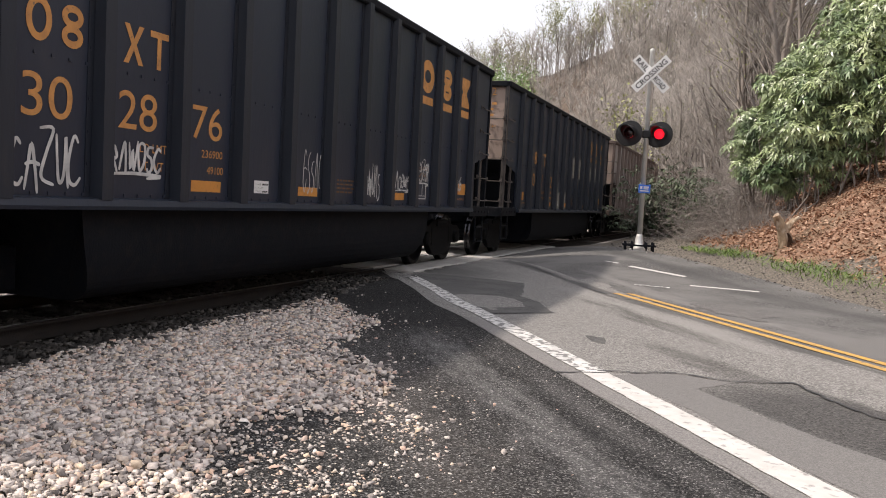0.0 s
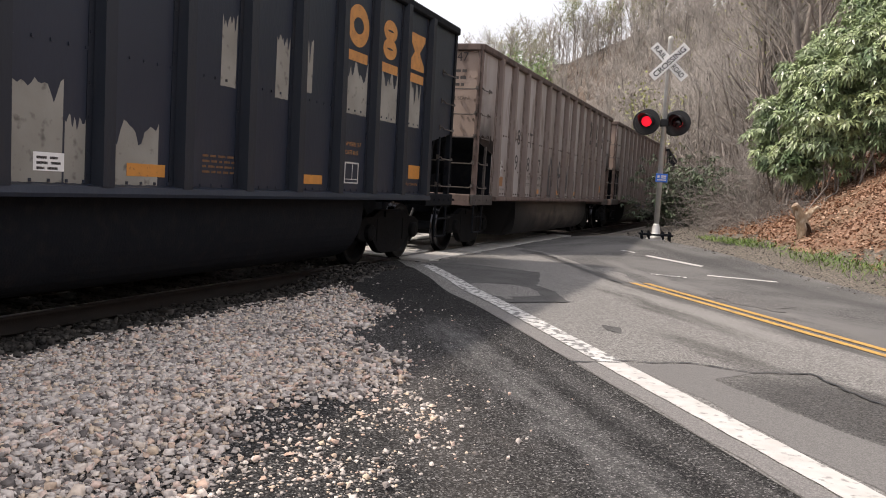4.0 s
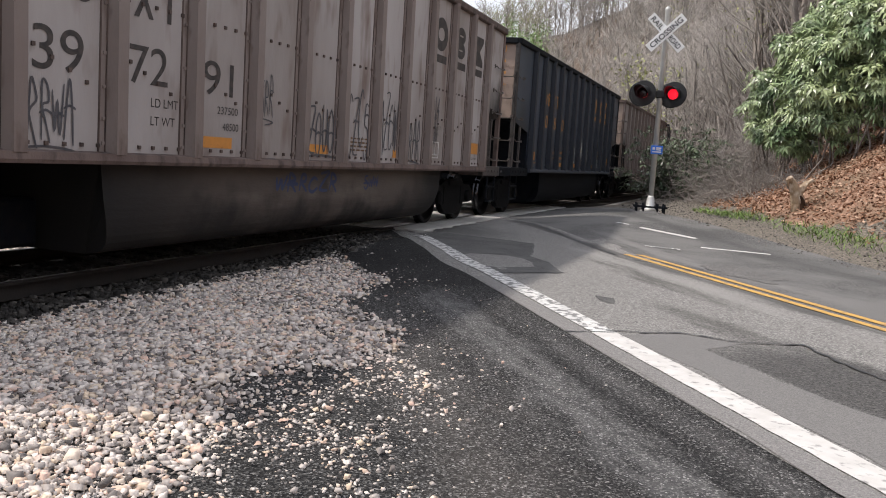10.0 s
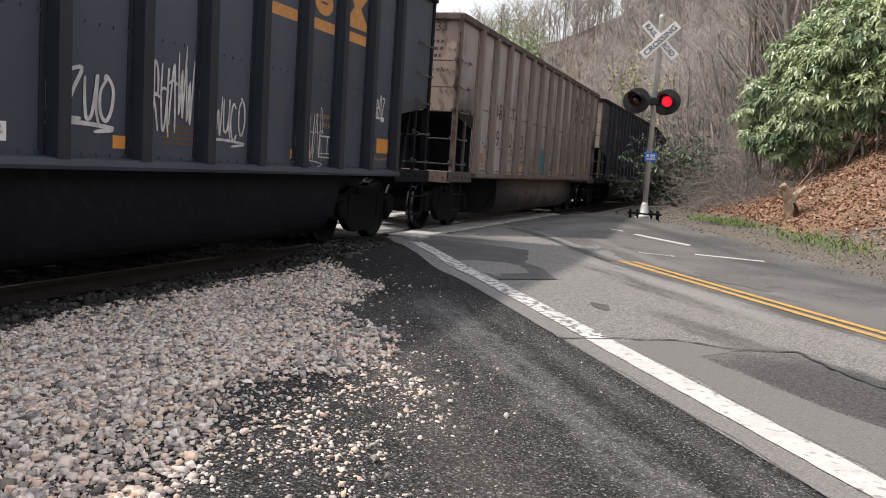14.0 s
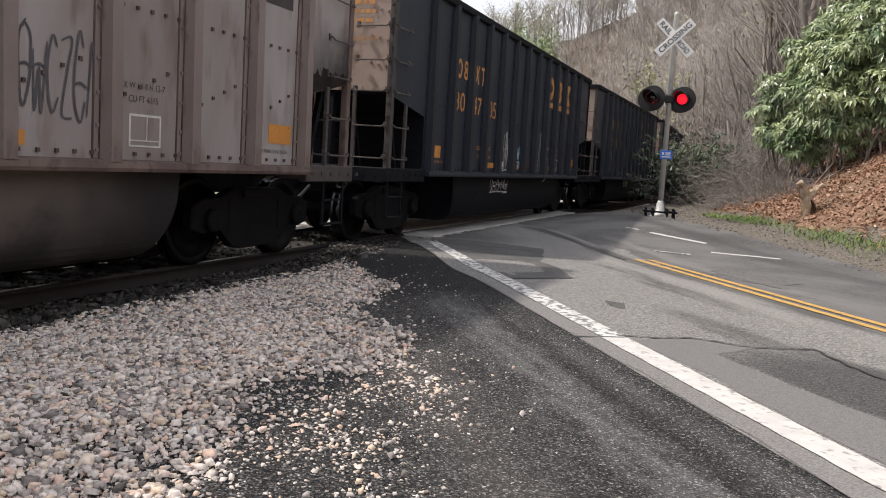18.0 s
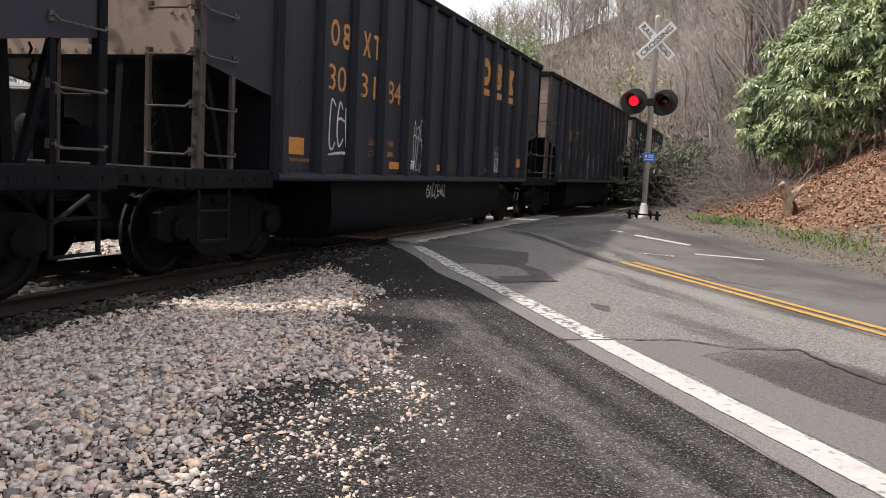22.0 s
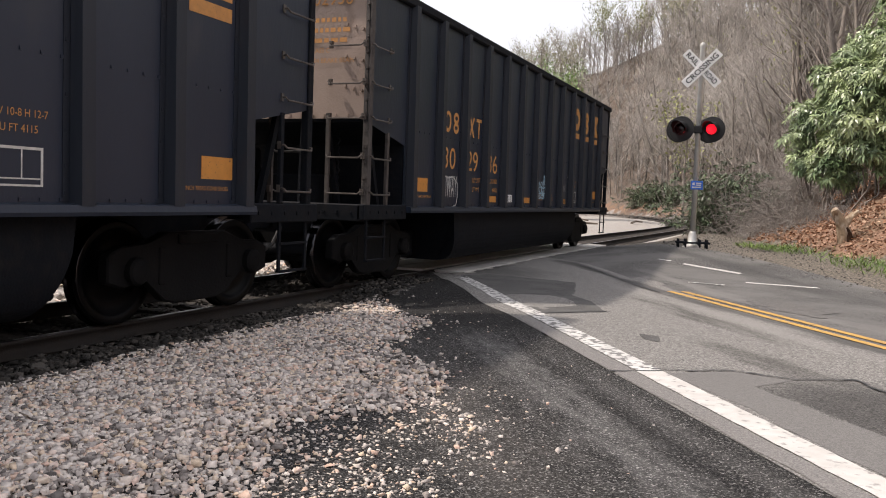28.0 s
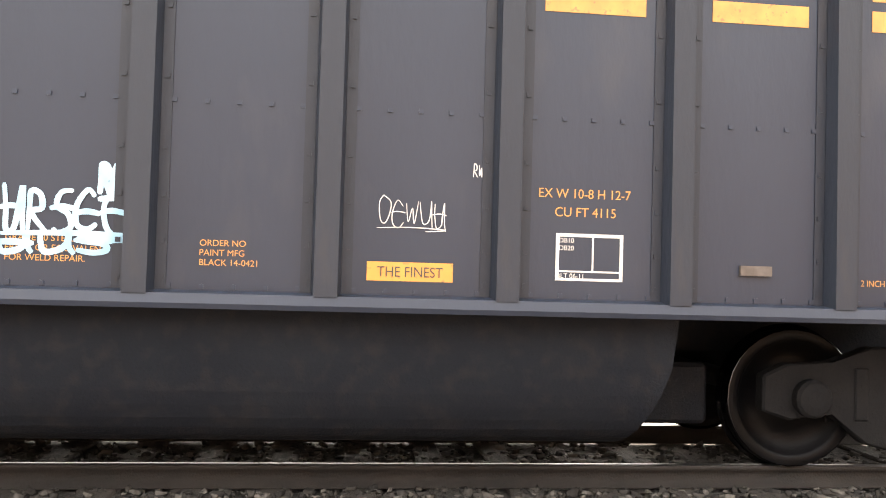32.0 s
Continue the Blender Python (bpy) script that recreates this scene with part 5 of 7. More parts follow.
# each car in turn: kind, number groups, small weights, label
CARS = [
    ("black", ("30", "30", "12"), "black-painted coal gondola, dusty, with orange stencils"),
    ("black", ("30", "28", "76"), "black coal gondola with orange numbers and white scrawls"),
    ("black", ("30", "11", "42"), "black coal gondola with patches of peeled grey paint"),
    ("grey", ("39", "78", "47"), "weathered grey coal gondola with rusty brown posts"),
    ("grey", ("39", "72", "91"), "pale grey coal gondola with rusty posts and dark scrawls"),
    ("blue", ("30", "48", "30"), "blue-black coal gondola with white scrawls along its side"),
    ("grey", ("39", "70", "33"), "stained grey-brown coal gondola with a teal scrawl"),
    ("night", ("30", "47", "05"), "dark coal gondola with orange numbers and thin scrawls"),
    ("night", ("30", "31", "84"), "black coal gondola with long white scrawls"),
    ("black", ("30", "01", "81"), "black coal gondola with repeated white scrawls"),
    ("black", ("30", "29", "36"), "last black coal gondola with a pale blue scrawl"),
]
TRAIN = []
for i, (kind, number, label) in enumerate(CARS):
    first = kind not in [c[0] for c in CARS[:i]]
    TRAIN.append(BASES[kind] if first else copy_thing(BASES[kind], Matrix()))
for i, (kind, number, label) in enumerate(CARS):
    car = TRAIN[i]
    tagged(car, label, "coal car", "cars of the coal train")
    ink = M_DECALDARK if kind == "grey" else M_ORANGE
    HALF = HALVES[kind]
    dz = 0.46 if kind in ("blue", "night") else 0.0
    dy = -0.08 if kind == "grey" else 0.40 if dz else 0.0
    step = 0.96 if dz else 1.04
    for j, g in enumerate(number):
        writing(car, g, 0.33, -4.95 + dy + step * j, 1.75 + dz, ink, XS + 0.010, 0.51 if g != "11" else 0.33, "number", "large stencilled number")
    initials(car, ink, (-4.80 + dy, -4.46 + dy, -4.80 + dy + step + 0.02, -4.46 + dy + step + 0.02), 2.31 + dz, 0.335)
    emblem(car, ink, 2.40 if dz else 3.62, 3.0 if dz else 3.05, 0.62, 0.55, step, True)
    writing(car, "LD LMT", 0.08, -3.62 + dy, 1.56, ink, XS + 0.010, name="stencil")
    writing(car, "LT WT", 0.08, -3.62 + dy, 1.40, ink, XS + 0.010, name="stencil")
    weights = {1: ("236900", "49100"), 3: ("237300", "48700"), 4: ("237500", "48500"), 6: ("237200", "48800"), 7: ("237600", "48600"), 8: ("237100", "48900"), 9: ("237100", "48900"), 10: ("237000", "49000")}.get(i)
    if weights:
        writing(car, weights[0], 0.075, -2.70, 1.57, ink, XS + 0.010, 0.36)
        writing(car, weights[1], 0.075, -2.60, 1.41, ink, XS + 0.010, 0.28)
    else:
        bars(car, ink, -2.75 + dy, 1.58, 0.4, 2, 0.07, 0.08, 30 + i)
    # reflectors along the sill
    plate(car, "reflector", M_FADEDREF if kind == "grey" else M_YELLOWREF, -6.05 + dy, -5.53 + dy, 1.36, 1.56, "square amber reflector sheet")
    for y in (-2.85, -0.70, 2.30 if kind != "grey" else 1.9):
        plate(car, "reflector", M_YELLOWREF, y + dy, y + 0.5 + dy, 1.23, 1.34, "long amber reflector strip")
    tail = 5.20 if dz else 5.60
    plate(car, "reflector", M_YELLOWREF, tail, tail + 0.47, 1.38, 1.59, "square amber reflector sheet")
    writing(car, "2 INCH TREAD COND SHOES", 0.038, -6.05 + dy, 1.275, ink, XS + 0.010, 0.66)
    writing(car, "2 INCH TREAD COND SHOES", 0.038, tail - 0.26, 1.275, ink, XS + 0.010, 0.66)
    if kind != "grey":
        plate(car, "label_plate", M_SIGNWHITE, -1.70, -1.40, 1.24, 1.38, "white maker's label with plain dark bars")
        bars(car, M_DECALDARK, -1.67, 1.33, 0.2, 3, 0.02, 0.02, 70 + i)
    # capacity panel
    writing(car, "EX W 10-8 H 12-7", 0.055, 3.30, 1.75, ink, XS + 0.010, 0.56)
    writing(car, "CU FT 4115", 0.055, 3.40, 1.64, ink, XS + 0.010, 0.37)
    if i == 10:
        writing(car, "DB10", 0.028, 3.43, 1.485, M_WHITEINK, XS + 0.010)
        writing(car, "DB20", 0.028, 3.43, 1.44, M_WHITEINK, XS + 0.010)
        writing(car, "BLT 06-11", 0.028, 3.42, 1.275, M_WHITEINK, XS + 0.010)
        writing(car, "THE FINEST", 0.06, 2.36, 1.255, M_DECALDARK, XS + 0.013, 0.38, "scribble", "dark marker scribble on the reflector")
        writing(car, "ORDER NO", 0.035, 1.36, 1.40, ink, XS + 0.010)
        writing(car, "PAINT MFG", 0.035, 1.36, 1.345, ink, XS + 0.010)
        writing(car, "BLACK 14-0421", 0.035, 1.36, 1.29, ink, XS + 0.010)
        writing(car, "GRADE 50 STEEL. USE", 0.035, 0.32, 1.40, ink, XS + 0.010)
        writing(car, "E81T-1 OR EQUIVALENT", 0.035, 0.32, 1.345, ink, XS + 0.010)
        writing(car, "FOR WELD REPAIR.", 0.035, 0.32, 1.29, ink, XS + 0.010)
        plate(car, "patch_plate", M_GRAB, 4.55, 4.75, 1.32, 1.38, "small bare steel plate", XS + 0.03, 0.03)
    else:
        bars(car, M_DIMINK, 0.35, 1.45, 0.6, 4, 0.022, 0.03, 90 + i)
    bm = bmesh.new()
    for y0, y1, z0, z1 in ((3.41, 3.43, 1.26, 1.54), (3.80, 3.82, 1.26, 1.54), (3.43, 3.80, 1.52, 1.54), (3.43, 3.80, 1.26, 1.275), (3.43, 3.80, 1.31, 1.32), (3.63, 3.64, 1.32, 1.52)):
        box(bm, XS + 0.006, XS + 0.010, y0, y1, z0, z1)
    part("data_box", bm, M_WHITEINK, car, "white outlined data box")
    if kind != "grey":
        up = Matrix(((0, 0, 1, 0), (0, -1, 0, 0), (1, 0, 0, 0), (0, 0, 0, 1)))
        writing(car, "JACK-LIFT HERE", 0.045, {"black": 6.325, "blue": 5.875, "night": 5.875}[kind], 1.22, ink, XS + 0.012, 0.72, "stencil", "upright stencilled words", up)
    # the number repeated on the end that comes first
    end_ink = ink if kind == "grey" else M_ORANGE
    face = pose(0, 0, 0, 90, 0, 0)
    writing(car, "".join(number), 0.17, -(HALF - 0.03), 0, end_ink, 0.0, 0.7, "end_number").matrix_basis = Matrix.Translation((0.55, -(HALF - 0.042), 3.72)) @ face @ Matrix.Diagonal((0.24, 0.24, 1, 1))
    bm = bmesh.new()
    r = random.Random(200 + i)
    for k, words in ((3, "CLASS C"), (4, "AAR NO 24 BRAKE BEAM")):
        writing(car, words, 0.055, 0, 0, end_ink, 0.0, 0.4, "end_stencil").matrix_basis = Matrix.Translation((0.62 if k == 3 else 0.35, -(HALF - 0.042), 3.5 - 0.13 * k)) @ face @ Matrix.Diagonal((0.085, 0.085, 1, 1))
    for k in range(3):
        p = 0.35
        while p < 1.2:
            w = r.uniform(0.04, 0.12)
            bm.faces.new([bm.verts.new((p + a * w, -(HALF - 0.04), 3.5 - 0.13 * k + b * 0.055)) for a, b in ((0, 0), (1, 0), (1, 1), (0, 1))])
            p += w + 0.03
    tagged(part("stencil_text", bm, end_ink, car, "small stencilled lines on the end sheet"), kind="stuff")

# scrawls: car, paint, place, size, seed, stroke, loops
for i, mat, y, z, w, h, seed, st, n in (
        (1, M_TAGWHITE, -5.05, 1.22, 0.72, 0.40, 1, 0.03, 5), (1, M_TAGWHITE, -4.0, 1.38, 0.68, 0.26, 2, 0.03, 6), (1, M_TAGWHITE, 1.3, 1.25, 0.5, 0.45, 3, 0.02, 5),
        (1, M_TAGWHITE, -0.6, 1.3, 0.5, 0.5, 4, 0.014, 5), (1, M_TAGWHITE, 2.4, 1.4, 0.6, 0.25, 5, 0.02, 5), (1, M_TAGWHITE, 3.4, 1.55, 0.5, 0.35, 6, 0.024, 5), (1, M_TAGWHITE, 5.2, 1.45, 0.6, 0.25, 7, 0.024, 5),
        (3, M_TAGWHITE, -6.2, 1.55, 0.5, 0.3, 8, 0.03, 4), (3, M_TAGDARK, -2.05, 1.2, 0.85, 1.0, 9, 0.08, 3), (3, M_TAGDARK, -1.0, 1.2, 0.85, 0.95, 51, 0.08, 3), (3, M_TAGDARK, -0.05, 1.2, 0.85, 0.9, 52, 0.07, 3), (3, M_TAGDARK, 0.91, 1.18, 0.81, 0.66, 10, 0.034, 5), (3, M_TAGDARK, 1.94, 1.94, 0.94, 0.27, 11, 0.034, 7), (3, M_TAGDARK, 3.0, 1.95, 0.7, 0.25, 54, 0.03, 5), (3, M_TAGDARK, 3.95, 1.45, 0.85, 0.75, 53, 0.026, 6),
        (4, M_TAGDARK, -5.2, 1.2, 0.6, 0.5, 12, 0.02, 5), (4, M_TAGDARK, -2.2, 1.6, 0.55, 0.45, 13, 0.014, 6), (4, M_TAGDARK, -0.98, 1.24, 1.0, 0.58, 55, 0.028, 6), (4, M_TAGDARK, 0.06, 1.26, 0.85, 0.84, 14, 0.026, 5), (4, M_TAGDARK, 0.96, 1.29, 0.95, 0.86, 56, 0.024, 6), (4, M_TAGDARK, 2.1, 1.22, 0.8, 0.6, 15, 0.024, 5), (4, M_TAGDARK, 3.1, 1.5, 0.6, 0.6, 57, 0.016, 6),
        (5, M_TAGWHITE, -5.9, 1.75, 0.45, 0.3, 16, 0.022, 3), (5, M_TAGWHITE, -4.0, 1.2, 0.6, 0.5, 17, 0.032, 4), (5, M_TAGWHITE, -3.0, 1.5, 0.6, 0.26, 18, 0.026, 6), (5, M_TAGWHITE, -1.06, 1.44, 0.76, 0.42, 19, 0.036, 4), (5, M_TAGWHITE, -0.08, 1.44, 0.86, 0.70, 20, 0.026, 7), (5, M_TAGWHITE, 0.86, 1.40, 0.84, 0.42, 21, 0.026, 6), (5, M_TAGWHITE, 2.75, 1.25, 0.75, 0.6, 22, 0.012, 6), (5, M_TAGWHITE, 5.0, 1.9, 0.4, 0.3, 23, 0.03, 4),
        (6, M_TAGTEAL, -0.84, 1.12, 0.9, 0.72, 24, 0.10, 5), (6, M_TAGDARK, -0.80, 1.10, 0.85, 0.76, 66, 0.05, 4), (6, M_TAGDARK, 0.17, 1.24, 0.82, 0.60, 25, 0.034, 5), (6, M_TAGDARK, 2.24, 1.45, 0.80, 0.62, 58, 0.022, 6), (6, M_TAGDARK, -2.0, 1.3, 0.5, 0.4, 26, 0.02, 5),
        (7, M_TAGWHITE, -1.45, 1.25, 0.55, 0.70, 27, 0.024, 6), (7, M_TAGBLUE, -0.36, 1.42, 0.80, 0.30, 28, 0.034, 6), (7, M_TAGBLUE, -0.30, 1.28, 0.70, 0.13, 59, 0.028, 3), (7, M_TAGWHITE, 1.5, 1.15, 0.9, 0.95, 29, 0.022, 3), (7, M_TAGWHITE, 2.3, 1.15, 1.1, 0.70, 30, 0.018, 3),
        (8, M_TAGWHITE, -4.5, 1.45, 0.9, 0.68, 31, 0.036, 4), (8, M_TAGWHITE, -1.5, 1.24, 0.7, 0.88, 32, 0.022, 5), (8, M_TAGWHITE, 3.3, 1.3, 0.5, 0.4, 33, 0.012, 5),
        (9, M_TAGWHITE, -1.95, 1.28, 0.86, 0.78, 34, 0.034, 4), (9, M_TAGWHITE, -0.87, 1.26, 0.88, 0.80, 35, 0.034, 4), (9, M_TAGWHITE, 0.2, 1.27, 0.83, 0.78, 36, 0.028, 4),
        (10, M_TAGBLUE, 0.28, 1.46, 0.80, 0.26, 38, 0.032, 6), (10, M_TAGBLUE, 0.24, 1.34, 0.66, 0.12, 39, 0.035, 3), (10, M_TAGBLUE, 0.8, 1.66, 0.22, 0.2, 40, 0.04, 3),
        (10, M_TAGWHITE, 2.35, 1.55, 0.4, 0.15, 41, 0.006, 5), (10, M_TAGWHITE, 2.9, 1.85, 0.1, 0.08, 42, 0.006, 3)):
    scrawl(TRAIN[i], mat, y, z, w, h, seed, st, n)
writing(TRAIN[10], "HIWAY", 0.34, -4.95, 1.30, M_TAGWHITE, XS + 0.012, 0.60, "scrawl", "white spray-painted capital letters")
bm = bmesh.new()
edge = [(-5.06, 1.66), (-4.74, 1.60), (-4.52, 1.62), (-4.33, 1.52), (-4.31, 1.30), (-4.36, 1.17), (-4.62, 1.12), (-4.98, 1.14)]
for a, b in zip(edge, edge[1:]):
    d = Vector((b[0] - a[0], b[1] - a[1])).normalized() * 0.012
    flat(bm, [(a[0] - d.y, a[1] + d.x), (a[0] + d.y, a[1] - d.x), (b[0] + d.y + d.x, b[1] - d.x + d.y), (b[0] - d.y + d.x, b[1] + d.x + d.y)], XS + 0.013)
part("scrawl", bm, M_TAGWHITE, TRAIN[10], "crooked spray-painted outline round the letters")
writing(TRAIN[4], "2014", 0.40, 3.27, 1.90, M_TAGDARK, XS + 0.012, 0.46, "scrawl", "dark spray-painted year")
# scrawls on the tubs, and peeled paint
for i, mat, y, z, w, h, seed, st, n in ((8, M_TAGWHITE, -0.56, 0.76, 0.95, 0.22, 61, 0.022, 7), (4, M_TAGNAVY, -1.42, 0.76, 1.6, 0.22, 62, 0.045, 6), (4, M_TAGNAVY, 1.0, 0.78, 0.5, 0.18, 63, 0.03, 3), (7, M_TAGWHITE, -2.0, 0.76, 1.3, 0.24, 64, 0.018, 6)):
    scrawl(TRAIN[i], mat, y, z, w, h, seed, st, n, "spray-painted scrawl on the tub", 1.474)
for k, (y0, y1, z0, z1, torn) in enumerate(((-1.92, -1.42, 1.15, 1.95, 0.25), (-1.40, -1.18, 1.15, 1.7, 0.2), (-0.90, -0.3, 1.15, 1.75, 0.3), (0.60, 0.86, 2.16, 2.9, 0.3), (1.62, 1.90, 2.16, 2.9, 0.3), (2.24, 2.44, 2.3, 2.98, 0.4), (3.27, 3.97, 2.17, 2.95, 0.7), (4.31, 5.0, 2.17, 2.95, 0.5), (5.34, 5.93, 2.17, 2.95, 0.55))):
    bm = bmesh.new()
    n = 16
    rr = random.Random(700 + k)
    teeth = [rr.uniform(0.15, 1.0) if a % 4 else rr.uniform(0.0, 0.2) for a in range(n + 1)]
    lo = [(y0 + (y1 - y0) * a / n, z0 + 0.002 * math.sin(a * 0.9 + k) + rr.uniform(0, 0.006)) for a in range(n + 1)]
    hi = [(y0 + (y1 - y0) * (n - a) / n, z1 - torn * 0.5 * (teeth[a] + teeth[max(a - 1, 0)]) * (0.4 + 0.6 * abs(math.sin(a * 0.42 + k)))) for a in range(n + 1)]
    flat(bm, lo + hi, XS + 0.008)
    part("peeled_paint", bm, M_PEELED, TRAIN[2], "patch where the black paint has peeled to pale primer")


# ---------------------------------------------------------------- crossing signal
SIG = (4.54, 20.5)
SIGZ = float(height(*SIG))
signal = tagged(new("crossing_signal"), "silver crossing mast with white crossbuck and twin red flashing lamps", "crossing signal")
signal.matrix_basis = pose(SIG[0], SIG[1], SIGZ, 0, 0, 10)
bm = bmesh.new()
lathe(bm, [(0.0, 0.062), (4.66, 0.058), (4.68, 0.066), (4.74, 0.05), (4.76, 0.01)], "z", 14)
part("mast", bm, M_MAST, signal, "silver-painted steel mast", True)
bm = bmesh.new()
lathe(bm, [(0.02, 0.15), (0.05, 0.15), (0.09, 0.10), (0.30, 0.09), (0.34, 0.072), (0.38, 0.068)], "z", 14)
part("base_casting", bm, M_MAST, signal, "cast mast base", True)
bm = bmesh.new()
for x in (-0.32, -0.16, 0.16, 0.32):
    tube(bm, [(x, -0.2, -0.05), (x, -0.2, 0.2)], 0.022, 6)
    tube(bm, [(x, 0.2, -0.05), (x, 0.2, 0.2)], 0.022, 6)
box(bm, -0.38, 0.38, -0.24, -0.16, 0.10, 0.14)
box(bm, -0.38, 0.38, 0.16, 0.24, 0.10, 0.14)
part("anchor_frame", bm, M_DARKSTEEL, signal, "rusty anchor bolts and frame")
bm = bmesh.new()
box(bm, -0.22, 0.22, -0.22, 0.22, -0.1, 0.03, 0.02)
part("footing", bm, M_CONCRETE, signal)
for s in (1, -1):
    bm = bmesh.new()
    box(bm, -0.53, 0.53, -0.008, 0.008, -0.105, 0.105, 0.003)
    blade = part("crossbuck_blade", bm, M_SIGNWHITE, signal, "white reflective crossbuck blade", m=pose(0, -0.075 - 0.02 * (s < 0), 4.15) @ pose(0, 0, 0, 0, s * 45, 0))
    for text, a in ((("RAIL", -0.47), ("ROAD", 0.12)) if s > 0 else (("CROSSING", -0.46),)):
        me = bpy.data.curves.new("letters", "FONT")
        me.body, me.size, me.offset = text, 1.0, 0.014
        ob = bpy.data.objects.new("letters", me)
        mesh = bpy.data.meshes.new_from_object(ob)
        bpy.data.objects.remove(ob)
        mesh.materials.clear()
        mesh.materials.append(M_SIGNBLACK)
        xs = [v.co.x for v in mesh.vertices]
        wide = 0.34 if s > 0 else 0.92
        ob = new("lettering", mesh)
        ob.parent = blade
        ob.matrix_basis = Matrix.Translation((a, -0.012, -0.060)) @ pose(0, 0, 0, 90, 0, 0) @ Matrix.Diagonal((wide / (max(xs) - min(xs)), 0.172, 1, 1)) @ Matrix.Translation((-min(xs), 0, 0))
        tagged(ob, "black capital letters")
bm = bmesh.new()
tube(bm, [(-0.42, 0, 2.75), (0.42, 0, 2.75)], 0.035, 8)
box(bm, -0.1, 0.1, -0.09, 0.09, 2.66, 2.84, 0.02)
part("crossarm", bm, M_SIGNBLACK, signal, "black crossarm with a junction box")
LENSES = []
for face in (-1, 1):
    for s in (-1, 1):
        lampx = s * 0.345
        bm = bmesh.new()
        lathe(bm, [(0.0, 0.04), (0.015, 0.29), (0.03, 0.297), (0.045, 0.29), (0.045, 0.0101)], "y", 28)
        lathe(bm, [(0.045, 0.17), (0.12, 0.15), (0.2, 0.09), (0.22, 0.02)], "y", 20)
        lamp = part("lamp_housing", bm, M_SIGNBLACK, signal, "black lamp with round backing disc and hood", m=pose(lampx - (0.13 if face > 0 else 0.0), 0.0, 2.75) @ pose(0, 0, 0, 0, 0, -20 if face < 0 else 160) @ pose(0, -0.16, 0))
        bm = bmesh.new()
        n = 22
        rows = []
        for i in range(n + 1):
            a = math.radians(-25 + 230 * i / n)
            c, q = math.cos(a), math.sin(a)
            ln = 0.16 + 0.30 * max(0.0, q) ** 0.7
            rows.append([bm.verts.new((0.175 * c, 0.0, 0.175 * q)), bm.verts.new((0.16 * c, -ln, 0.16 * q)), bm.verts.new((0.153 * c, -ln, 0.153 * q)), bm.verts.new((0.165 * c, 0.0, 0.165 * q))])
        for p, q in zip(rows, rows[1:]):
            for j in range(4):
                bm.faces.new((p[j], p[(j + 1) % 4], q[(j + 1) % 4], q[j]))
        part("hood", bm, M_SIGNBLACK, lamp, "black sun hood over the lens")
        bm = bmesh.new()
        lathe(bm, [(-0.035, 0.02), (-0.030, 0.08), (-0.015, 0.118), (0.0, 0.12), (0.015, 0.118), (0.030, 0.08), (0.035, 0.02)], "y", 24)
        me = to_mesh("lens", bm, [M_LAMPON, M_LAMPOFF], True)
        for p in me.polygons:
            p.material_index = 0 if p.center.y < 0 else 1
        ln = new("lens", me)
        ln.parent = lamp
        ln.matrix_basis = pose(0, -0.055, 0)
        tagged(ln, "round red signal lens that turns its lit face out")
        LENSES.append((ln, s, face))
bm = bmesh.new()
box(bm, -0.135, 0.135, -0.008, 0.008, -0.10, 0.10, 0.004)
plate_ob = part("blue_plate", bm, M_BLUESIGN, signal, "small blue plate with plain white bars", m=pose(0.03, -0.075, 1.46))
bm = bmesh.new()
for x0, x1, z0, z1 in ((-0.10, -0.05, 0.0, 0.06), (-0.02, 0.10, 0.03, 0.06), (-0.02, 0.09, -0.01, 0.015), (-0.10, 0.10, -0.06, -0.035)):
    box(bm, x0, x1, -0.011, -0.009, z0, z1)
part("bar", bm, M_WHITEINK, plate_ob)

# ---------------------------------------------------------------- signal cabinet beyond the track
cab = tagged(new("signal_cabinet"), "tall white railway signal cabinet with a hooded vent", "cabinet")
cab.matrix_basis = pose(-6.6, 12.3, -0.2, 0, 0, 20)
bm = bmesh.new()
box(bm, -0.95, 0.95, -0.7, 0.7, 0.12, 2.55, 0.02)
part("body", bm, M_CABINET, cab, "white enamelled steel body")
bm = bmesh.new()
prism(bm, [(-1.0, 2.55), (1.0, 2.55), (1.0, 2.58), (0.0, 2.68), (-1.0, 2.58)], "y", -0.76, 0.76)
part("roof", bm, M_CABINET, cab)
bm = bmesh.new()
prism(bm, [(-0.7, 1.75), (-0.78, 1.8), (-0.95, 1.78), (-0.95, 1.7), (-0.7, 1.55)], "x", 0.55, 0.85)
part("vent_hood", bm, M_CABINET, cab)
bm = bmesh.new()
box(bm, 0.02, 0.06, -0.76, -0.70, 1.1, 1.3, 0.01)
part("door_handle", bm, M_DARKSTEEL, cab)
bm = bmesh.new()
box(bm, -0.85, 0.85, -0.6, 0.6, 0.0, 0.12)
part("plinth", bm, M_CONCRETE, cab)
bm = bmesh.new()
tube(bm, [(0.4, -0.74, 2.5), (0.4, -0.82, 2.6), (0.5, -0.82, 2.6), (0.5, -0.74, 2.5)], 0.02, 6)
part("lifting_eye", bm, M_CABINET, cab)

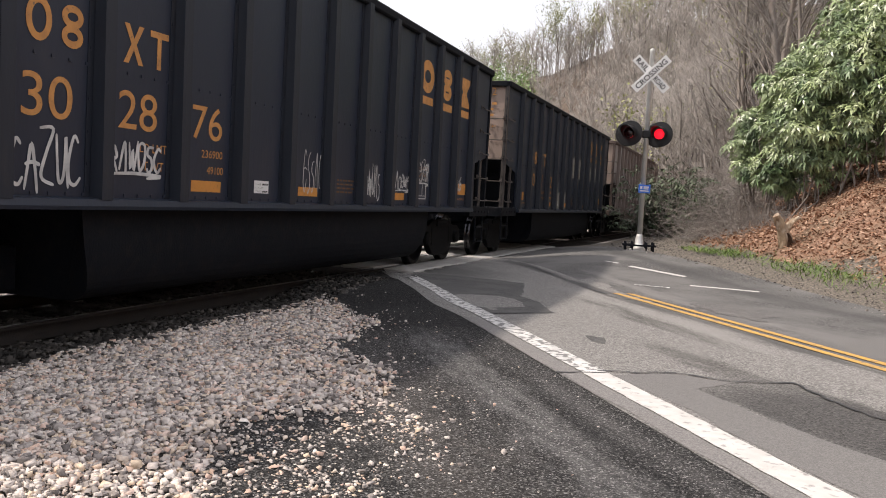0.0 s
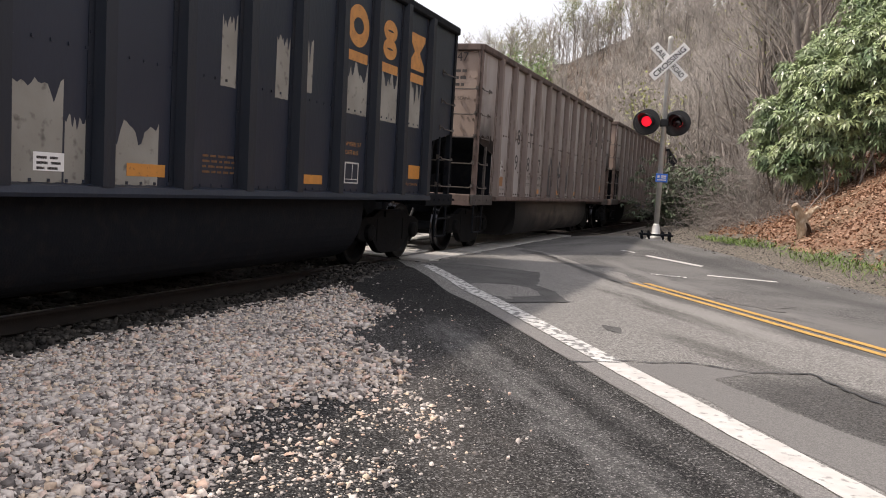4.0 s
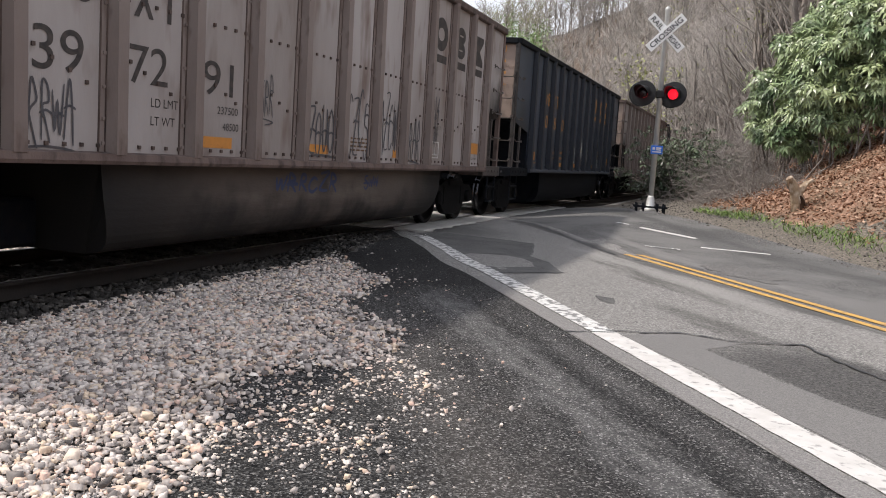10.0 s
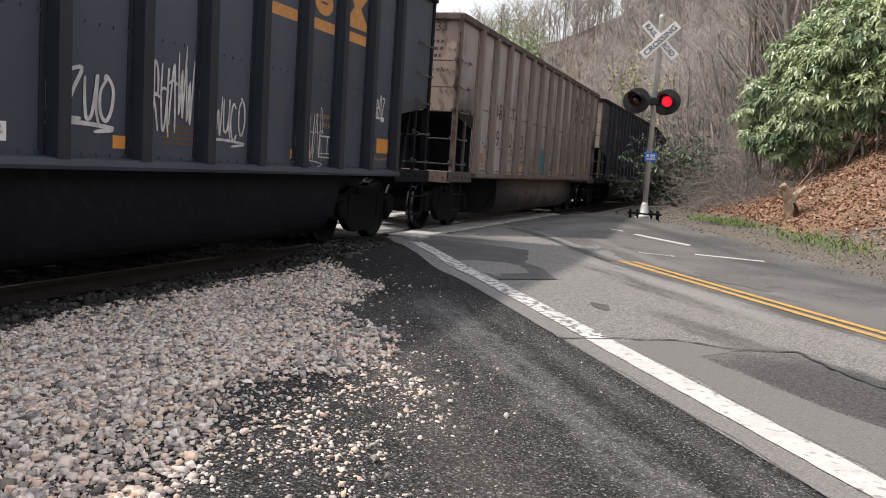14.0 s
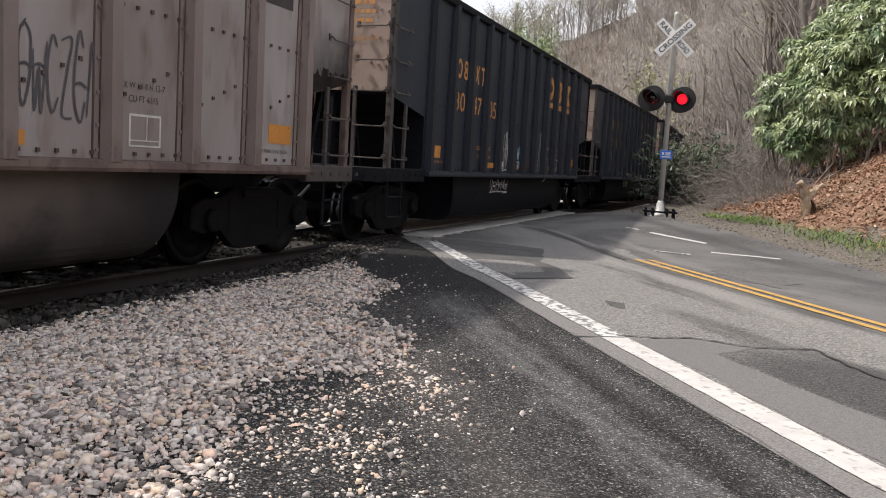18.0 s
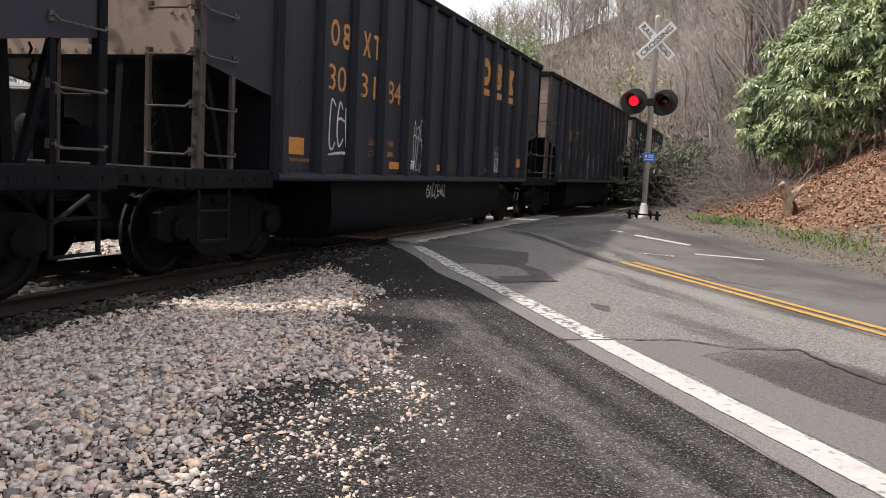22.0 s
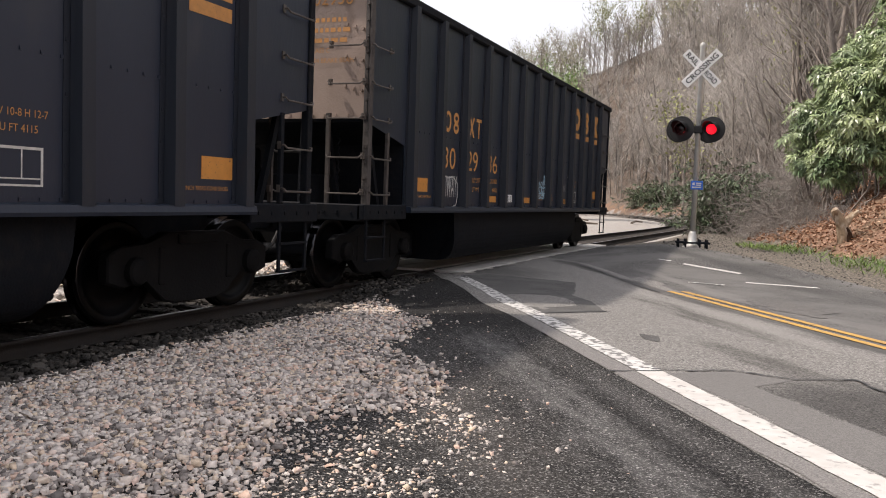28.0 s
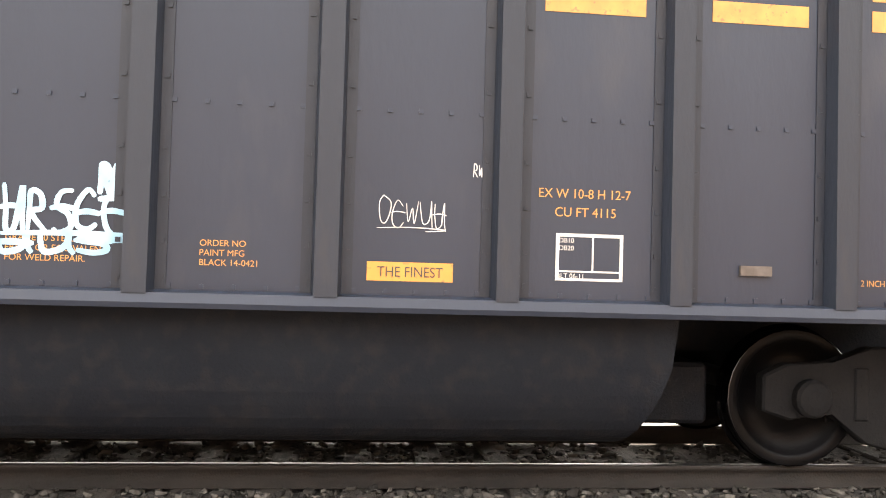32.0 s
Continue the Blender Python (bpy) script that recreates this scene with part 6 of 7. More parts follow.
# ---------------------------------------------------------------- white pickup waiting beyond the crossing
pick = tagged(new("pickup_truck"), "white pickup truck waiting on the road beyond the crossing", "pickup truck")
PX, PY = road_xy(34.0, 1.35)
pick.matrix_basis = pose(PX, PY, float(height(PX, PY)) + 0.004, 0, 0, math.degrees(math.atan2(RD[1], RD[0])) + 90)
bm = bmesh.new()
prism(bm, [(-2.7, 0.45), (-2.75, 0.75), (-2.65, 1.12), (-1.35, 1.20), (2.7, 1.20), (2.75, 0.5), (2.2, 0.42), (-2.2, 0.42)], "x", -0.98, 0.98)
bmesh.ops.bevel(bm, geom=list(bm.edges), offset=0.06, segments=2, affect="EDGES", clamp_overlap=True)
part("body", bm, M_TRUCKWHITE, pick, "white body with hood and bed", True)
bm = bmesh.new()
prism(bm, [(-1.35, 1.18), (-0.65, 1.82), (-0.4, 1.88), (0.75, 1.86), (0.95, 1.18)], "x", -0.86, 0.86)
bmesh.ops.bevel(bm, geom=list(bm.edges), offset=0.05, segments=2, affect="EDGES", clamp_overlap=True)
part("cab", bm, M_TRUCKWHITE, pick, "", True)
bm = bmesh.new()
prism(bm, [(-1.30, 1.25), (-0.70, 1.78), (-0.73, 1.80), (-1.33, 1.27)], "x", -0.74, 0.74)
part("windscreen", bm, M_GLASS, pick)
for s in (1, -1):
    bm = bmesh.new()
    prism(bm, [(-1.0, 1.24), (-0.55, 1.74), (0.65, 1.74), (0.75, 1.24)], "x", s * 0.865 - 0.004, s * 0.865 + 0.004)
    part("side_window", bm, M_GLASS, pick)
    for y in (-1.75, 1.75):
        bm = bmesh.new()
        lathe(bm, [(-0.12, 0.2), (-0.12, 0.36), (-0.09, 0.39), (0.09, 0.39), (0.12, 0.36), (0.12, 0.2)], "x", 22)
        w = part("wheel", bm, M_RUBBER, pick, "black tyre", True, pose(s * 0.88, y, 0.39))
        bm = bmesh.new()
        lathe(bm, [(-0.02, 0.05), (0.0, 0.2), (0.02, 0.2)], "x", 16)
        part("rim", bm, M_CHROME, w, "", True, pose(s * 0.11, 0, 0))
    bm = bmesh.new()
    box(bm, s * 0.72 - 0.18, s * 0.72 + 0.18, -2.76, -2.66, 0.86, 1.06, 0.03)
    part("headlight", bm, M_CHROME, pick, "clear headlight")
    bm = bmesh.new()
    box(bm, s * 1.08 - 0.1, s * 1.08 + 0.1, -1.0, -0.9, 1.2, 1.38, 0.02)
    part("mirror", bm, M_SIGNBLACK, pick)
bm = bmesh.new()
box(bm, -0.5, 0.5, -2.78, -2.68, 0.80, 1.06, 0.02)
part("grille", bm, M_SIGNBLACK, pick, "dark grille")
bm = bmesh.new()
box(bm, -0.95, 0.95, -2.86, -2.66, 0.45, 0.66, 0.04)
part("bumper", bm, M_CHROME, pick, "chrome bumper")


# ---------------------------------------------------------------- trees
def branches(r, h, spread, depth, twigs, lean=0.0, fine=3, joints=4, first=0.46):
    """Limbs of a bare tree as (start, end, radius, radius) pieces, grown from a trunk."""
    out = []

    def grow(p, d, length, rad, level):
        n = joints if level == 0 else 3 if level == 1 else fine
        q = p
        for i in range(n):
            d = (d + Vector((r.gauss(0, 0.10), r.gauss(0, 0.10), r.gauss(0.03, 0.06))) * (0.5 if level == 0 else 1.3)).normalized()
            e = q + d * (length / n)
            r0, r1 = rad * (1 - 0.62 * i / n), rad * (1 - 0.62 * (i + 1) / n)
            out.append((q, e, r0, r1, level))
            if level < depth and (level > 0 or i >= joints // 4):
                for k in range(twigs if level else twigs + 1):
                    a = r.uniform(0, 6.283)
                    side = Vector((math.cos(a), math.sin(a), r.uniform(0.15, 0.9)))
                    nd = (d * r.uniform(0.35, 0.8) + side * spread).normalized()
                    grow(q.lerp(e, r.uniform(0.3, 1.0)), nd, length * r.uniform(0.78, 1.22) * (first if level == 0 else 0.46), max(r1 * r.uniform(0.35, 0.55), 0.007), level + 1)
            q = e

    grow(Vector((0, 0, -0.3)), Vector((lean, 0, 1)).normalized(), h * 0.86, h * 0.0135, 0)
    return out


def limb_arrays(segs, thin=0.0):
    """Three-sided tapered limbs as arrays of vertices and triangles."""
    return prisms(np.array([s[0] for s in segs]), np.array([s[1] for s in segs]), np.array([max(s[2], thin) for s in segs]), np.array([max(s[3], thin) for s in segs]))


def prisms(A, B, ra, rb):
    """Three-sided rods from A to B."""
    P = A, B
    d = B - A
    d /= np.linalg.norm(d, axis=1, keepdims=True) + 1e-9
    up = np.where(np.abs(d[:, 2:3]) < 0.9, np.array([[0, 0, 1.0]]), np.array([[1.0, 0, 0]]))
    a = np.cross(d, up)
    a /= np.linalg.norm(a, axis=1, keepdims=True)
    b = np.cross(d, a)
    ang = [0, 2.0944, 4.1888]
    vs = [P[0] + (a * math.cos(t) + b * math.sin(t)) * ra[:, None] for t in ang] + [P[1] + (a * math.cos(t) + b * math.sin(t)) * rb[:, None] for t in ang]
    V = np.stack(vs, 1).reshape(-1, 3)
    base = np.arange(len(A))[:, None] * 6
    F = np.concatenate([base + np.array([[i, (i + 1) % 3, 3 + (i + 1) % 3, 3 + i]]) for i in range(3)])
    return V, F


def cones(A, B, ra):
    """Three-sided twigs from A that taper to a point at B."""
    d = B - A
    d /= np.linalg.norm(d, axis=1, keepdims=True) + 1e-9
    up = np.where(np.abs(d[:, 2:3]) < 0.9, np.array([[0, 0, 1.0]]), np.array([[1.0, 0, 0]]))
    a = np.cross(d, up)
    a /= np.linalg.norm(a, axis=1, keepdims=True)
    b = np.cross(d, a)
    V = np.stack([A + (a * math.cos(t) + b * math.sin(t)) * ra[:, None] for t in (0, 2.0944, 4.1888)] + [B], 1).reshape(-1, 3)
    base = np.arange(len(A))[:, None] * 4
    F = np.concatenate([base + np.array([[i, (i + 1) % 3, 3]]) for i in range(3)])
    return V, F


def leaf_arrays(points, size, r, tilt=0.7, ratio=0.34):
    """Folded pointed leaves at points, as quads."""
    n = len(points)
    a = r.uniform(0, 2 * np.pi, n)
    e = r.normal(-0.15, tilt, n)
    d = np.stack([np.cos(a) * np.cos(e), np.sin(a) * np.cos(e), np.sin(e)], 1)
    s = np.stack([-np.sin(a), np.cos(a), r.normal(0, 0.35, n)], 1)
    L = size * r.uniform(0.7, 1.3, n)[:, None]
    p = np.asarray(points)
    V = np.stack([p, p + d * L * 0.5 + s * L * ratio / 2, p + d * L - [0, 0, 0.02], p + d * L * 0.5 - s * L * ratio / 2], 1).reshape(-1, 3)
    F = np.arange(n)[:, None] * 4 + np.array([[0, 1, 2, 3]])
    return V, F


def joined(parts):
    V, F, o = [], [], 0
    for v, f in parts:
        V.append(v), F.append(f + o)
        o += len(v)
    return np.concatenate(V), np.concatenate(F)


# far woods on the hillside: a few trees repeated, turned and sized, as one mass
prng = random.Random(5)
KINDS = []
for k in range(8):
    segs = branches(random.Random(40 + k), 15.0, 0.8, 3, 2, prng.uniform(-0.10, 0.10), 1, 8, 0.27)
    KINDS.append(segs)

spots = []
wr = np.random.default_rng(11)
for _ in range(30000):
    if len(spots) >= 1500:
        break
    az, dist = wr.uniform(-16, 58) if wr.random() < 0.25 else wr.uniform(-2, 26), wr.uniform(0, 1) ** 0.8 * 150 + 34
    x, y = 6.5 - dist * math.sin(math.radians(az)), dist * math.cos(math.radians(az))
    b = float(bank(x, y))
    if (b < 2.5 and not (az > 21 and dist > 62 and x < -20 and float(track_gap(x, y)) > 12)) or b > 130:
        continue
    spots.append((x, y, b, dist))
# beyond 75 m the limbs and twigs take the haze-paled colour
for name, mat, bark, want in (("far_woods", M_TWIGHAZE, M_LIGHTTRUNK, lambda d: d > 75), ("hillside_woods", M_TWIG, M_BARK, lambda d: d <= 75)):
    chunks, trunks, twigs, buds = [], [], [], []
    for j, (x, y, b, dist) in enumerate(spots):
        if not want(dist):
            continue
        sc = wr.uniform(0.75, 1.1) if dist < 60 else wr.uniform(0.5, 0.85)
        if dist > 90 and x < 6.5 - 0.14 * dist:
            sc *= 0.8
        t = wr.uniform(0, 6.28)
        c, q = math.cos(t) * sc, math.sin(t) * sc
        if noise.noise(Vector((x * 0.045, y * 0.045, 3.0))) > 0.12:
            ends = np.array([g[1] for g in KINDS[j % 8] if g[4] >= 2])
            ends = ends[wr.integers(0, len(ends), 170)] + wr.normal(0, 0.35, (170, 3))
            buds.append(np.stack([ends[:, 0] * c - ends[:, 1] * q, ends[:, 0] * q + ends[:, 1] * c, ends[:, 2] * sc], 1) + [x, y, float(height(x, y))])
        for level, bag in ((0, trunks), (1, chunks), (2, twigs)):
            part_of = [g for g in KINDS[j % 8] if (g[4] == level or g[4] == 3 and level == 2 and dist < 105)]
            if level == 2 and 75 < dist < 105:
                part_of = part_of[j % 2::2]
            if level < 2:
                V, F = limb_arrays(part_of, dist * (0.00042 if level == 0 else 0.00017))
            else:
                V, F = cones(np.array([g[0] for g in part_of]), np.array([g[1] for g in part_of]), np.array([max(g[2], dist * (0.00024 if dist < 75 else 0.00034)) for g in part_of]))
            bag.append((np.stack([V[:, 0] * c - V[:, 1] * q, V[:, 0] * q + V[:, 1] * c, V[:, 2] * sc], 1) + [x, y, float(height(x, y))], F))
    V, F = joined(chunks)
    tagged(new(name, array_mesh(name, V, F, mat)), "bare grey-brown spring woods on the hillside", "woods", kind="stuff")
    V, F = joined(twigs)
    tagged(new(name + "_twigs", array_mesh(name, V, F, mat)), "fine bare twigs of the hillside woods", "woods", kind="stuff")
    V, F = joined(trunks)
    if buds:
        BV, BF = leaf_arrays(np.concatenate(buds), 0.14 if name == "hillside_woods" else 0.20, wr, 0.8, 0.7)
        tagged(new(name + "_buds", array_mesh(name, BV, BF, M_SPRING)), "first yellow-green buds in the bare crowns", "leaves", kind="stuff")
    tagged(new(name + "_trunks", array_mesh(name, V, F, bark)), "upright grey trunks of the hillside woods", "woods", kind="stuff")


def leafy(name, x, y, h, mat, n, size, seed, label, crown=0.75, width=0.35, z=None):
    """A tree in leaf: tapered trunk with limbs, and a crown of many small leaves round the limb ends."""
    segs = branches(random.Random(seed), h, 0.8, 2, 3)
    tree = tagged(new(name), label, "tree")
    tree.matrix_basis = pose(x, y, float(height(x, y)) if z is None else z)
    V, F = limb_arrays(segs)
    t = new("trunk", array_mesh("trunk", V, F, M_BARK))
    t.parent = tree
    r = np.random.default_rng(seed)
    tips = np.array([s[1] for s in segs if s[4] >= 1 and s[1].z > h * (1 - crown)])
    if n:
        pick_ = tips[r.integers(0, len(tips), n)] + r.normal(0, h * 0.035, (n, 3))
        V, F = leaf_arrays(pick_, size, r, 0.8, 0.7)
        c = new("crown", array_mesh("crown", V, F, mat))
        c.parent = tree
    return tree


leafy("tree", -11.0, 64.0, 9.6, M_FRESH, 6500, 0.22, 71, "young tree in fresh green leaf beside the road")
leafy("tree", -14.5, 66.0, 9.8, M_FRESH, 6500, 0.22, 72, "tall slender tree in thin green leaf")
for j, (az, dist, h, n) in enumerate(((11.6, 152, 12, 2600), (6.6, 140, 12, 2600), (9.4, 146, 10, 1200), (14.5, 138, 8, 1600), (17.6, 115, 8, 1800), (20.5, 112, 9, 2600), (6.2, 70, 10, 500), (24.0, 110, 12, 3200), (27.0, 95, 11, 3400), (31.0, 90, 12, 3000), (36, 80, 11, 2500), (42, 70, 11, 2500))):
    x, y = 6.5 - dist * math.sin(math.radians(az)), dist * math.cos(math.radians(az))
    leafy("tree", x, y, h, M_SPRING, n, 0.26, 80 + j, "hillside tree in pale yellow-green bud")
for j, (x, y, h) in enumerate(((9.8, 30.0, 13), (8.6, 33, 15), (7.6, 38, 14), (11.0, 33, 15), (13.5, 28.5, 14), (9.2, 44, 15), (13.5, 36, 16), (8.8, 29.5, 9), (10.4, 35, 16), (7.9, 47, 14), (12.2, 41, 15))):
    segs = branches(random.Random(300 + j), h, 0.9, 3, 3, random.Random(j).uniform(-0.12, 0.05), 2)
    tree = tagged(new("bare_tree"), "bare deciduous tree on the leaf-strewn bank", "tree", "bare trees on the bank")
    tree.matrix_basis = pose(x, y, float(height(x, y)))
    big = [s for s in segs if s[4] < 2]
    fine = [s for s in segs if s[4] >= 2]
    for nm, sg, mt in (("trunk", big, M_BARK), ("branchwork", fine, M_TWIG)):
        V, F = limb_arrays(sg, 0.006)
        o = new(nm, array_mesh(nm, V, F, mt))
        o.parent = tree


def whorls(tips, each, size, r):
    """Rosettes of long drooping leaves, one at every shoot's tip."""
    n = len(tips)
    p = np.repeat(tips, each, 0)
    a = np.tile(np.arange(each) * 6.283 / each, n) + np.repeat(r.uniform(0, 6.28, n), each) + r.normal(0, 0.25, n * each)
    e = r.normal(-0.25, 0.35, n * each) + np.repeat(r.normal(0.1, 0.3, n), each)
    d = np.stack([np.cos(a) * np.cos(e), np.sin(a) * np.cos(e), np.sin(e)], 1)
    s = np.stack([-np.sin(a), np.cos(a), r.normal(0, 0.25, n * each)], 1)
    L = (size * r.uniform(0.7, 1.25, n * each))[:, None]
    V = np.stack([p + d * 0.02, p + d * L * 0.55 + s * L * 0.15, p + d * L - np.array([0, 0, 0.25]) * L, p + d * L * 0.55 - s * L * 0.15], 1).reshape(-1, 3)
    return V, np.arange(n * each)[:, None] * 4 + np.array([[0, 1, 2, 3]])


def thicket(name, x, y, w, h, n, mat, seed, label, leaves=0, lmat=None, size=0.14, fan=1.0, wild=0.22):
    """A shrub: many thin stems fanning up, with rosettes of leaves if it is evergreen."""
    r = random.Random(seed)
    z0 = float(height(x, y))
    bush = tagged(new(name), label, "shrub")
    bush.matrix_basis = pose(x, y, z0)
    segs, tips = [], []
    for i in range(n):
        px, py = r.gauss(0, w * 0.24), r.gauss(0, w * 0.24)
        p = Vector((px, py, float(height(x + px, y + py)) - z0 - 0.05))
        d = Vector((fan * px / w + r.gauss(0, 0.3), fan * py / w + r.gauss(0, 0.3), 1.0)).normalized()
        ln = h * r.uniform(0.30, 1.0)
        for k in range(5):
            d = (d + Vector((r.gauss(0, wild), r.gauss(0, wild), r.gauss(-0.02 - 0.25 * (wild > 0.3), 0.1 + 0.3 * (wild > 0.3))))).normalized()
            e = p + d * ln / 5
            segs.append((p, e, 0.014 * (1 - k / 6), 0.014 * (1 - (k + 1) / 6), 0))
            for q in range(3 if leaves else 2):
                s = (d + Vector((r.gauss(0, 0.8), r.gauss(0, 0.8), r.gauss(0, 0.4)))).normalized()
                f = p.lerp(e, r.uniform(0.3, 1)) + s * ln * r.uniform(0.08, 0.22)
                if not leaves or q == 0:
                    segs.append((e, f, 0.006, 0.003, 1))
                tips.append(f)
            p = e
        tips.append(p)
    V, F = limb_arrays(segs, 0.004)
    st = new("branchwork", array_mesh("branchwork", V, F, mat))
    st.parent = bush
    if leaves:
        nr = np.random.default_rng(seed)
        tp = np.array(tips)
        tp = tp[nr.permutation(len(tp))[:leaves // 8]]
        V, F = whorls(tp, 8, size, nr)
        lf = new("foliage", array_mesh("foliage", V, F, lmat))
        lf.parent = bush
    return bush


def rhododendron(az, dist, low, high, width, seed, lobes, whorl=52):
    """An evergreen mass: crooked stems, and rounded lobes covered with rosettes of long drooping leaves."""
    r = np.random.default_rng(seed)
    x, y = 6.5 - dist * math.sin(math.radians(az)), dist * math.cos(math.radians(az))
    z0 = float(height(x, y))
    bush = tagged(new("rhododendron"), "big evergreen rhododendron with glossy drooping leaves on the bank", "shrub")
    bush.matrix_basis = pose(x, y, z0)
    mid, half = (low + high) / 2, (high - low) / 2
    # lobes spread over a lumpy dome
    C, R = [], []
    for k in range(lobes):
        v = r.normal(0, 1, 3)
        v /= np.linalg.norm(v)
        v[1] = -abs(v[1]) if r.random() < 0.75 else v[1]
        rad = r.uniform(0.24, 0.58)
        reach = r.uniform(0.55, 1.12)
        C.append(np.array([v[0] * (width - 0.35) * reach, v[1] * (width - 0.35) * reach, mid + v[2] * (half - 0.3) * reach]))
        R.append(rad)
    segs = []
    for k in range(7):
        p = Vector((r.normal(0, width * 0.3), r.normal(0, width * 0.25), 0))
        p.z = float(height(x + p.x, y + p.y)) - z0 - 0.1
        goal = Vector(C[int(r.integers(0, lobes))])
        a = p
        for q in range(5):
            b = p.lerp(goal, (q + 1) / 5) + Vector(r.normal(0, 0.10, 3))
            segs.append((a, b, 0.035 * (1 - q / 7), 0.035 * (1 - (q + 1) / 7), 0))
            a = b
    for c in C:
        for q in range(3):
            e = Vector(c) + Vector(r.normal(0, 0.25, 3))
            segs.append((Vector((0, 0, mid - 0.3 * half)).lerp(Vector(c), 0.5), e, 0.012, 0.006, 1))
    V, F = limb_arrays(segs, 0.006)
    st = new("branchwork", array_mesh("branchwork", V, F, M_BARK))
    st.parent = bush
    # rosettes on the lobes: axis along the outward normal, leaves lying back round it
    P, N = [], []
    for c, rad in zip(C, R):
        n = int(whorl * (rad / 0.47) ** 2)
        v = r.normal(0, 1, (n, 3))
        v /= np.linalg.norm(v, axis=1, keepdims=True)
        P.append(c + v * np.array([1.1, 1.1, 0.8]) * rad * r.uniform(0.80, 1.06, (n, 1)))
        N.append(v + np.array([0, -0.15, 0.55]))
    P, N = np.concatenate(P), np.concatenate(N)
    N /= np.linalg.norm(N, axis=1, keepdims=True)
    each = 9
    n = len(P)
    up = np.where(np.abs(N[:, 2:3]) < 0.9, np.array([[0, 0, 1.0]]), np.array([[1.0, 0, 0]]))
    A = np.cross(N, up)
    A /= np.linalg.norm(A, axis=1, keepdims=True)
    B = np.cross(N, A)
    t = np.tile(np.arange(each) * 6.283 / each, n) + np.repeat(r.uniform(0, 6.28, n), each) + r.normal(0, 0.2, n * each)
    P, N, A, B = (np.repeat(k, each, 0) for k in (P, N, A, B))
    out = A * np.cos(t)[:, None] + B * np.sin(t)[:, None]
    side = -A * np.sin(t)[:, None] + B * np.cos(t)[:, None]
    tilt = r.normal(0.25, 0.35, n * each)[:, None]
    d = out * np.cos(tilt) + N * np.sin(tilt)
    L = (0.18 * r.uniform(0.6, 1.25, n * each))[:, None]
    droop = np.array([0, 0, -0.42]) * L
    V = np.stack([P + d * 0.015, P + d * L * 0.5 + side * L * 0.15 + droop * 0.15, P + d * L + droop, P + d * L * 0.5 - side * L * 0.15 + droop * 0.15], 1).reshape(-1, 3)
    F = np.arange(n * each)[:, None] * 4 + np.array([[0, 1, 2, 3]])
    lf = new("foliage", array_mesh("foliage", V, F, M_RHODO))
    lf.parent = bush
    return bush


# the great evergreens on the bank, one beside another
for j, (az, dist, low, high, width, lobes) in enumerate(((-1.3, 27.5, 1.1, 4.0, 0.80, 18), (-2.9, 26.2, 0.5, 4.6, 0.95, 30), (-4.9, 25.4, 0.45, 4.9, 1.2, 36), (-7.2, 24.8, 0.6, 5.0, 1.35, 40), (-9.9, 24.2, 0.6, 5.2, 1.4, 40), (-12.8, 23.6, 0.5, 5.2, 1.5, 40), (-3.8, 28.0, 2.2, 4.8, 1.2, 22), (-6.6, 27.6, 2.4, 5.4, 1.3, 24), (-9.6, 27.0, 2.4, 5.6, 1.4, 24), (-16, 23, 0.5, 5.0, 1.6, 30))):
    rhododendron(az, dist, low, high, width, 400 + j, lobes)
for j, (az, dist, w, h, n) in enumerate(((4.1, 34, 1.4, 2.4, 4500), (3.4, 33, 1.6, 2.9, 6500), (2.6, 33, 1.5, 2.6, 5000), (7.7, 102, 2.6, 2.6, 2600), (8.8, 106, 2.8, 2.8, 2600), (6.3, 97, 2.4, 2.2, 2200))):
    thicket("evergreen_shrub", 6.5 - dist * math.sin(math.radians(az)), dist * math.cos(math.radians(az)), w, h, 80, M_BARK, 430 + j, "dark evergreen shrub at the foot of the hill", n, M_RHODODARK, 0.2 if dist < 60 else 0.4)
for j, (az, dist, w, h) in enumerate(((0.9, 31, 2.2, 3.2), (2.0, 38, 2.6, 3.4), (0.0, 28.5, 1.8, 3.0), (-0.9, 27.0, 1.6, 2.2), (1.2, 35, 2.4, 3.6), (0.2, 33, 2.6, 3.8), (-1.0, 31, 2.4, 3.8), (3.2, 45, 3.0, 3.6), (2.6, 54, 3.2, 3.6), (1.2, 44, 3.0, 4.0), (4.6, 62, 3.4, 3.6), (5.6, 74, 4.0, 3.4), (6.8, 82, 4.5, 3.4), (8.0, 86, 5, 3.4), (9.6, 90, 5, 3.2), (11.5, 94, 6, 3.2), (13.5, 100, 6, 3.2), (-0.4, 36, 2.6, 4.0), (-1.6, 26.4, 1.6, 1.6), (-3.0, 25.4, 1.4, 1.0), (0.6, 29.5, 1.8, 2.4), (1.4, 31.5, 1.8, 2.2), (0.1, 30.5, 2.4, 4.2), (-0.6, 29.0, 2.0, 3.6), (0.6, 40, 3.2, 4.0), (1.8, 48, 3.4, 4.0), (15.5, 104, 6, 3.2), (18, 110, 7, 3.5), (21, 112, 7, 3.5), (24, 108, 7, 3.5))):
    thicket("brush", 6.5 - dist * math.sin(math.radians(az)), dist * math.cos(math.radians(az)), w, h, 75, M_TWIG, 460 + j, "tangled bare brown brush at the foot of the bank", fan=0.8, wild=0.42)

